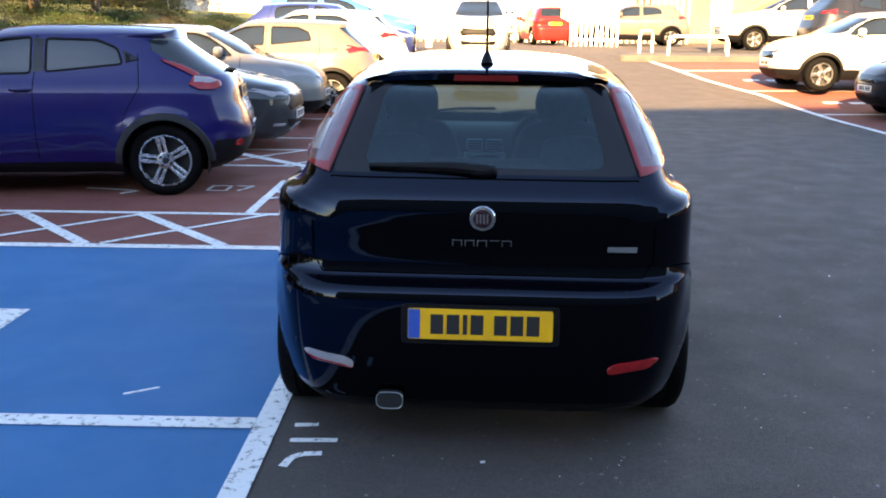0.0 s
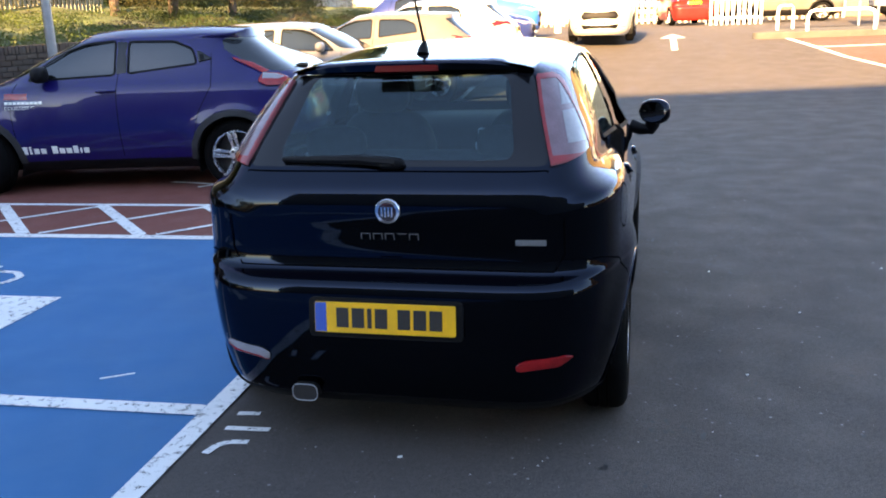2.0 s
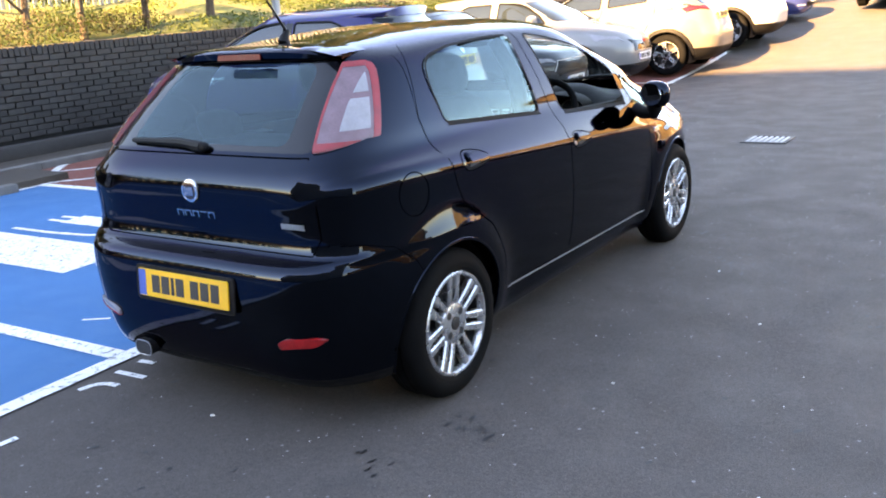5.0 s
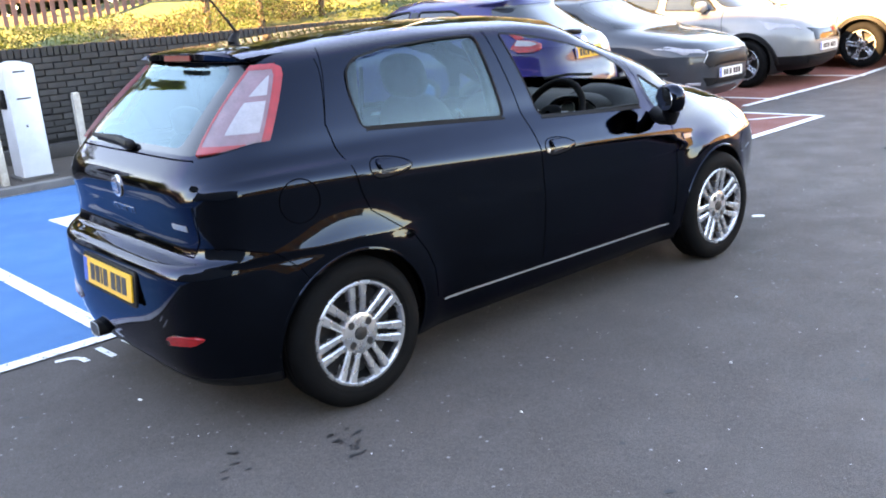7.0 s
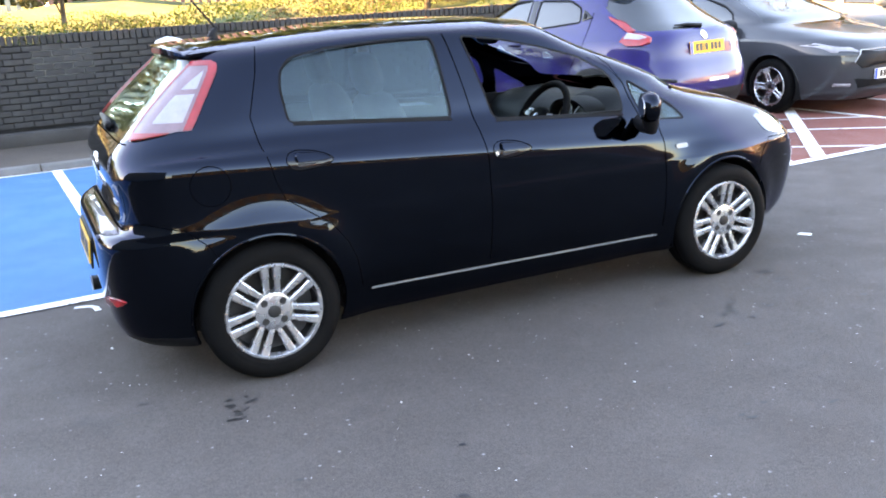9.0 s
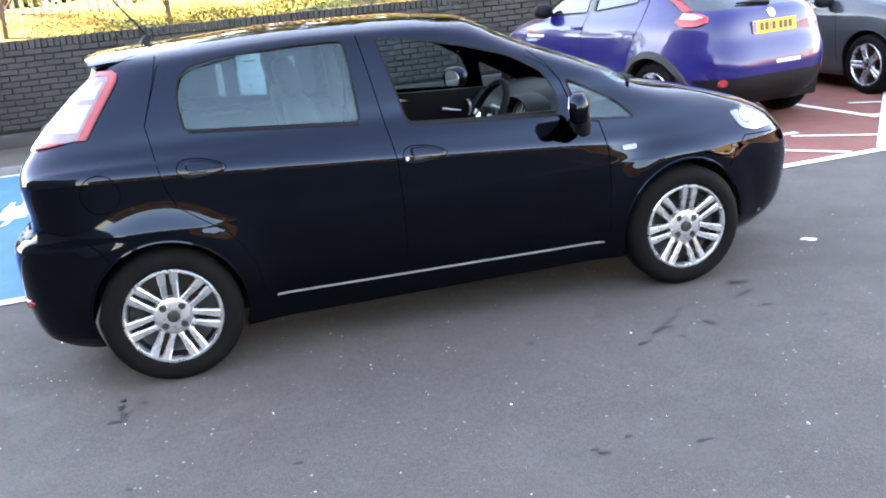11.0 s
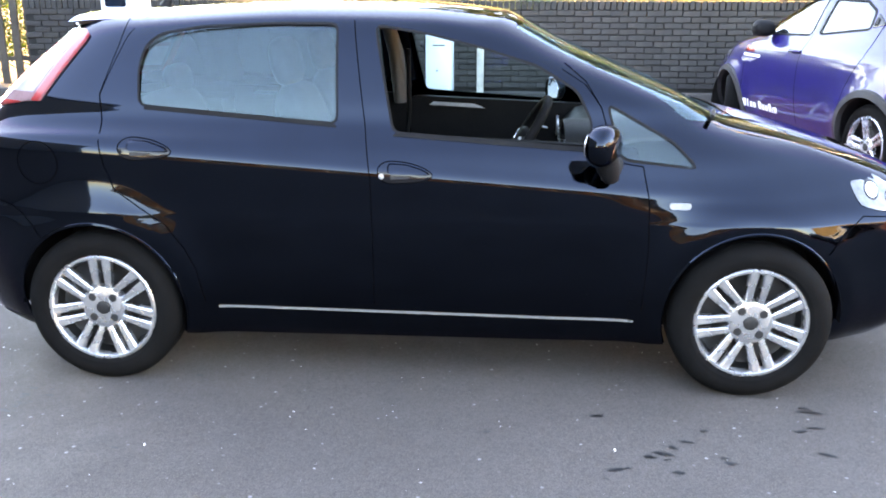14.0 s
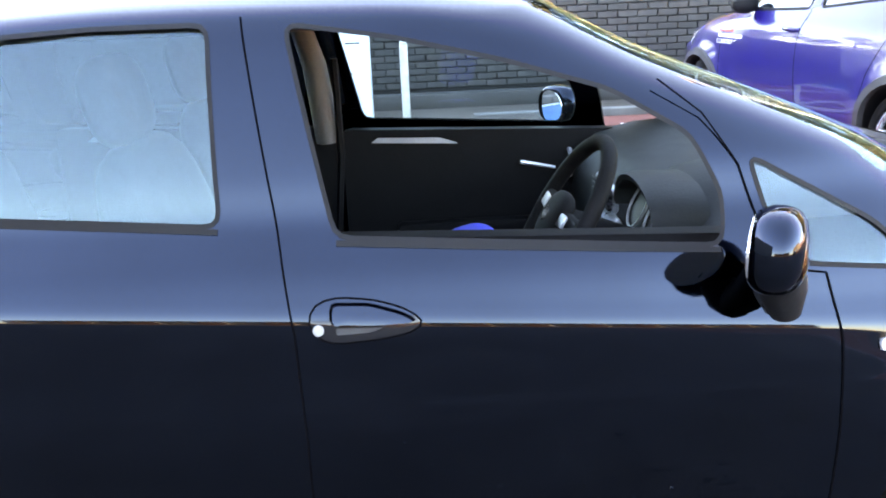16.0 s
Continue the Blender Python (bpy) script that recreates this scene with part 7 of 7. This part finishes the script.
        for s in (1, -1):
            part("fog_lamp", sh.patch([(s * a * sx, z2(b)) for a, b in ((0.48, 0.33), (0.60, 0.335), (0.60, 0.37), (0.48, 0.365))], "front", 0.01), CLEAR_LENS, car)
    if fine and kind == "suv":
        part("emblem", sh.patch(circle((0, 1.045), 0.042, 20), "rear", 0.008), CHROME, car, "round chrome emblem")
        bm = bmesh.new()
        tube(bm, [(0.02, sh.rear(0.02, 1.13) - 0.02, 1.13), (-0.15, sh.rear(0.15, 1.15) - 0.018, 1.15), (-0.32, sh.rear(0.32, 1.15) - 0.012, 1.15)], [0.022, 0.016, 0.008], 8)
        part("rear_wiper", bm, PLASTIC, car)
    zp = z2(0.93 if kind == "suv" else 0.80)
    number_plate(car, pose(0, sh.rear(0, zp) - 0.008, zp, 84, 0, 0), YELLOW_PLATE)
    zp = z2(0.53 if kind == "suv" else 0.455)
    number_plate(car, pose(0, sh.front(0, zp) + 0.008, zp, 90, 0, 180), WHITE_PLATE)
    return car, sh


def facing(x, y, z, heading):
    """The pose of a car whose rear stands at x, y and that points along heading, degrees from +y to the left."""
    return pose(x, y, z, 0, 0, heading)


def car_paint(name, col, metal=0.3, rough=0.35):
    return mat(name, col, rough, metal=metal * 0.3, spec=0.15, coat=1.0, var=0.06, rvar=0.02, dirt=tuple(0.6 * c + 0.03 for c in col), dirt_amount=0.2, scale=3)


VIOLET = car_paint("violet_blue_car_paint", (0.0044, 0.0037, 0.070), 0.0)
GREY_CAR = car_paint("graphite_car_paint", (0.03, 0.033, 0.038), 0.4)
SILVER_CAR = car_paint("silver_car_paint", (0.18, 0.18, 0.176), 0.4)
BRONZE_CAR = car_paint("bronze_beige_car_paint", (0.125, 0.11, 0.095), 0.5)
WHITE_CAR = car_paint("white_car_paint", (0.38, 0.38, 0.37), 0.0)
BLACK_CAR = car_paint("black_car_paint", (0.012, 0.013, 0.016), 0.2)
NAVY_CAR = car_paint("dark_blue_car_paint", (0.018, 0.03, 0.12), 0.4)
SKY_CAR = car_paint("bright_blue_car_paint", (0.03, 0.16, 0.62), 0.3)
RED_CAR = car_paint("red_car_paint", (0.26, 0.014, 0.014), 0.2)
ROW = "cars parked in the red bays"

crossover, jsh = other_car(facing(-2.39, 6.02, 0, 100.7), VIOLET, "violet-blue crossover car with white door lettering bars", fine=True, spokes=(5, 0.024, 0.017), group=ROW, turn=-24)
# lettering on its left door: plain bars, and a small two-line notice under a red stripe
y0 = 2.90
for k, w in enumerate((0.056, 0.024, 0.052, 0.052, 0.0, 0.056, 0.054, 0.054, 0.05, 0.022, 0.052)):
    if w:
        part("letter_bar", jsh.patch([(y0, 0.40), (y0 - w, 0.40), (y0 - w, 0.452 + 0.022 * (k in (0, 1, 5, 8))), (y0, 0.452 + 0.022 * (k in (0, 1, 5, 8)))], "left", 0.002), WHITE_PLATE, crossover)
    y0 -= (w or 0.03) + 0.016
part("red_stripe", jsh.patch([(3.02, 0.93), (2.78, 0.93), (2.78, 0.985), (3.02, 0.985)], "left", 0.002), RED_LENS, crossover, "red sticker stripe")
for z0, n in ((0.885, 9), (0.84, 0)):
    for k in range(n):
        part("letter_bar", jsh.patch([(3.01 - 0.043 * k, z0), (2.975 - 0.043 * k, z0), (2.975 - 0.043 * k, z0 + 0.026), (3.01 - 0.043 * k, z0 + 0.026)], "left", 0.002), WHITE_PLATE, crossover)
txt = bpy.data.curves.new("door_notice", "FONT")
txt.body, txt.size, txt.extrude, txt.align_x = "COURTESY CAR", 0.05, 0.0008, "LEFT"
txt.materials.append(WHITE_PLATE)
note = new("door_notice", txt)
note.parent = crossover
note.matrix_basis = Matrix(((0, 0, -1, -jsh.side(2.86, 0.85) - 0.004), (-1, 0, 0, 3.01), (0, 1, 0, 0.836), (0, 0, 0, 1)))
for k in range(6):
    part("letter_bar", jsh.patch([(-0.05 + 0.05 * k, 0.60), (-0.012 + 0.05 * k, 0.60), (-0.012 + 0.05 * k, 0.63), (-0.05 + 0.05 * k, 0.63)], "rear", 0.003), WHITE_PLATE, crossover)

other_car(facing(-6.80, 8.5, 0, -88), GREY_CAR, "graphite grey hatchback with its nose to the road", "hatch", (1.08, 1.06, 0.99), spokes=(5, 0.02, 0.018), group=ROW, cladding=False, fine=True)
other_car(facing(-6.75, 11.2, 0.0, -88), SILVER_CAR, "silver-white crossover with its nose to the road", "suv", (1.0, 1.0, 1.0), group=ROW)
other_car(facing(-2.0, 13.6, rise(13.6), 92), BRONZE_CAR, "bronze-beige crossover with its tail to the road", "suv", (1.02, 1.05, 1.02), group=ROW)
other_car(facing(-1.75, 16.3, rise(16.3), 92), WHITE_CAR, "white crossover with its tail to the road", "suv", (1.02, 1.05, 1.02), group=ROW)
other_car(facing(-6.0, 19.0, rise(19.0), -86), NAVY_CAR, "dark blue hatchback in a bay", "hatch", (1.05, 1.02, 1.03), group=ROW, cladding=False)
other_car(facing(-6.6, 22.6, rise(22.6), -86), SKY_CAR, "bright blue car with dark windows", "hatch", (1.05, 1.1, 1.06), group=ROW, cladding=False)
other_car(facing(-0.35, 23.4, rise(21.5), 180), WHITE_CAR, "small white hatchback facing down the lane", "hatch", (1.0, 0.94, 1.02), cladding=False)
LANE = "cars across the lane"
other_car(facing(10.1, 16.9, rise(16.9), 95), WHITE_CAR, "white crossover in a red bay", "suv", (1.03, 1.05, 1.02), group=LANE)
other_car(facing(10.9, 13.6, rise(13.6), 95), BLACK_CAR, "glossy black car parked in a red bay", "suv", (1.0, 1.05, 0.98), group=LANE)
other_car(facing(9.0, 24.0, rise(24), -80), BLACK_CAR, "black off-roader with red rear lamps", "suv", (1.0, 1.05, 1.1), group=LANE)
other_car(facing(12.4, 28.0, rise(28), 92), WHITE_CAR, "tall white off-road car near the hoop barriers", "suv", (1.05, 1.2, 1.15), group=LANE)
other_car(facing(7.6, 33.0, rise(33), 90), BRONZE_CAR, "silver-beige crossover by the fence", "suv", (1.03, 1.05, 1.0), group=LANE)
other_car(facing(2.4, 32.0, rise(32), 10), RED_CAR, "red hatchback far off beside the fence", "hatch", (1, 1, 1), group=LANE, cladding=False)
other_car(facing(0.6, 44.0, rise(44), 180), WHITE_CAR, "white hatchback far off by the warehouse", "hatch", (1, 1, 1), group=LANE, cladding=False)
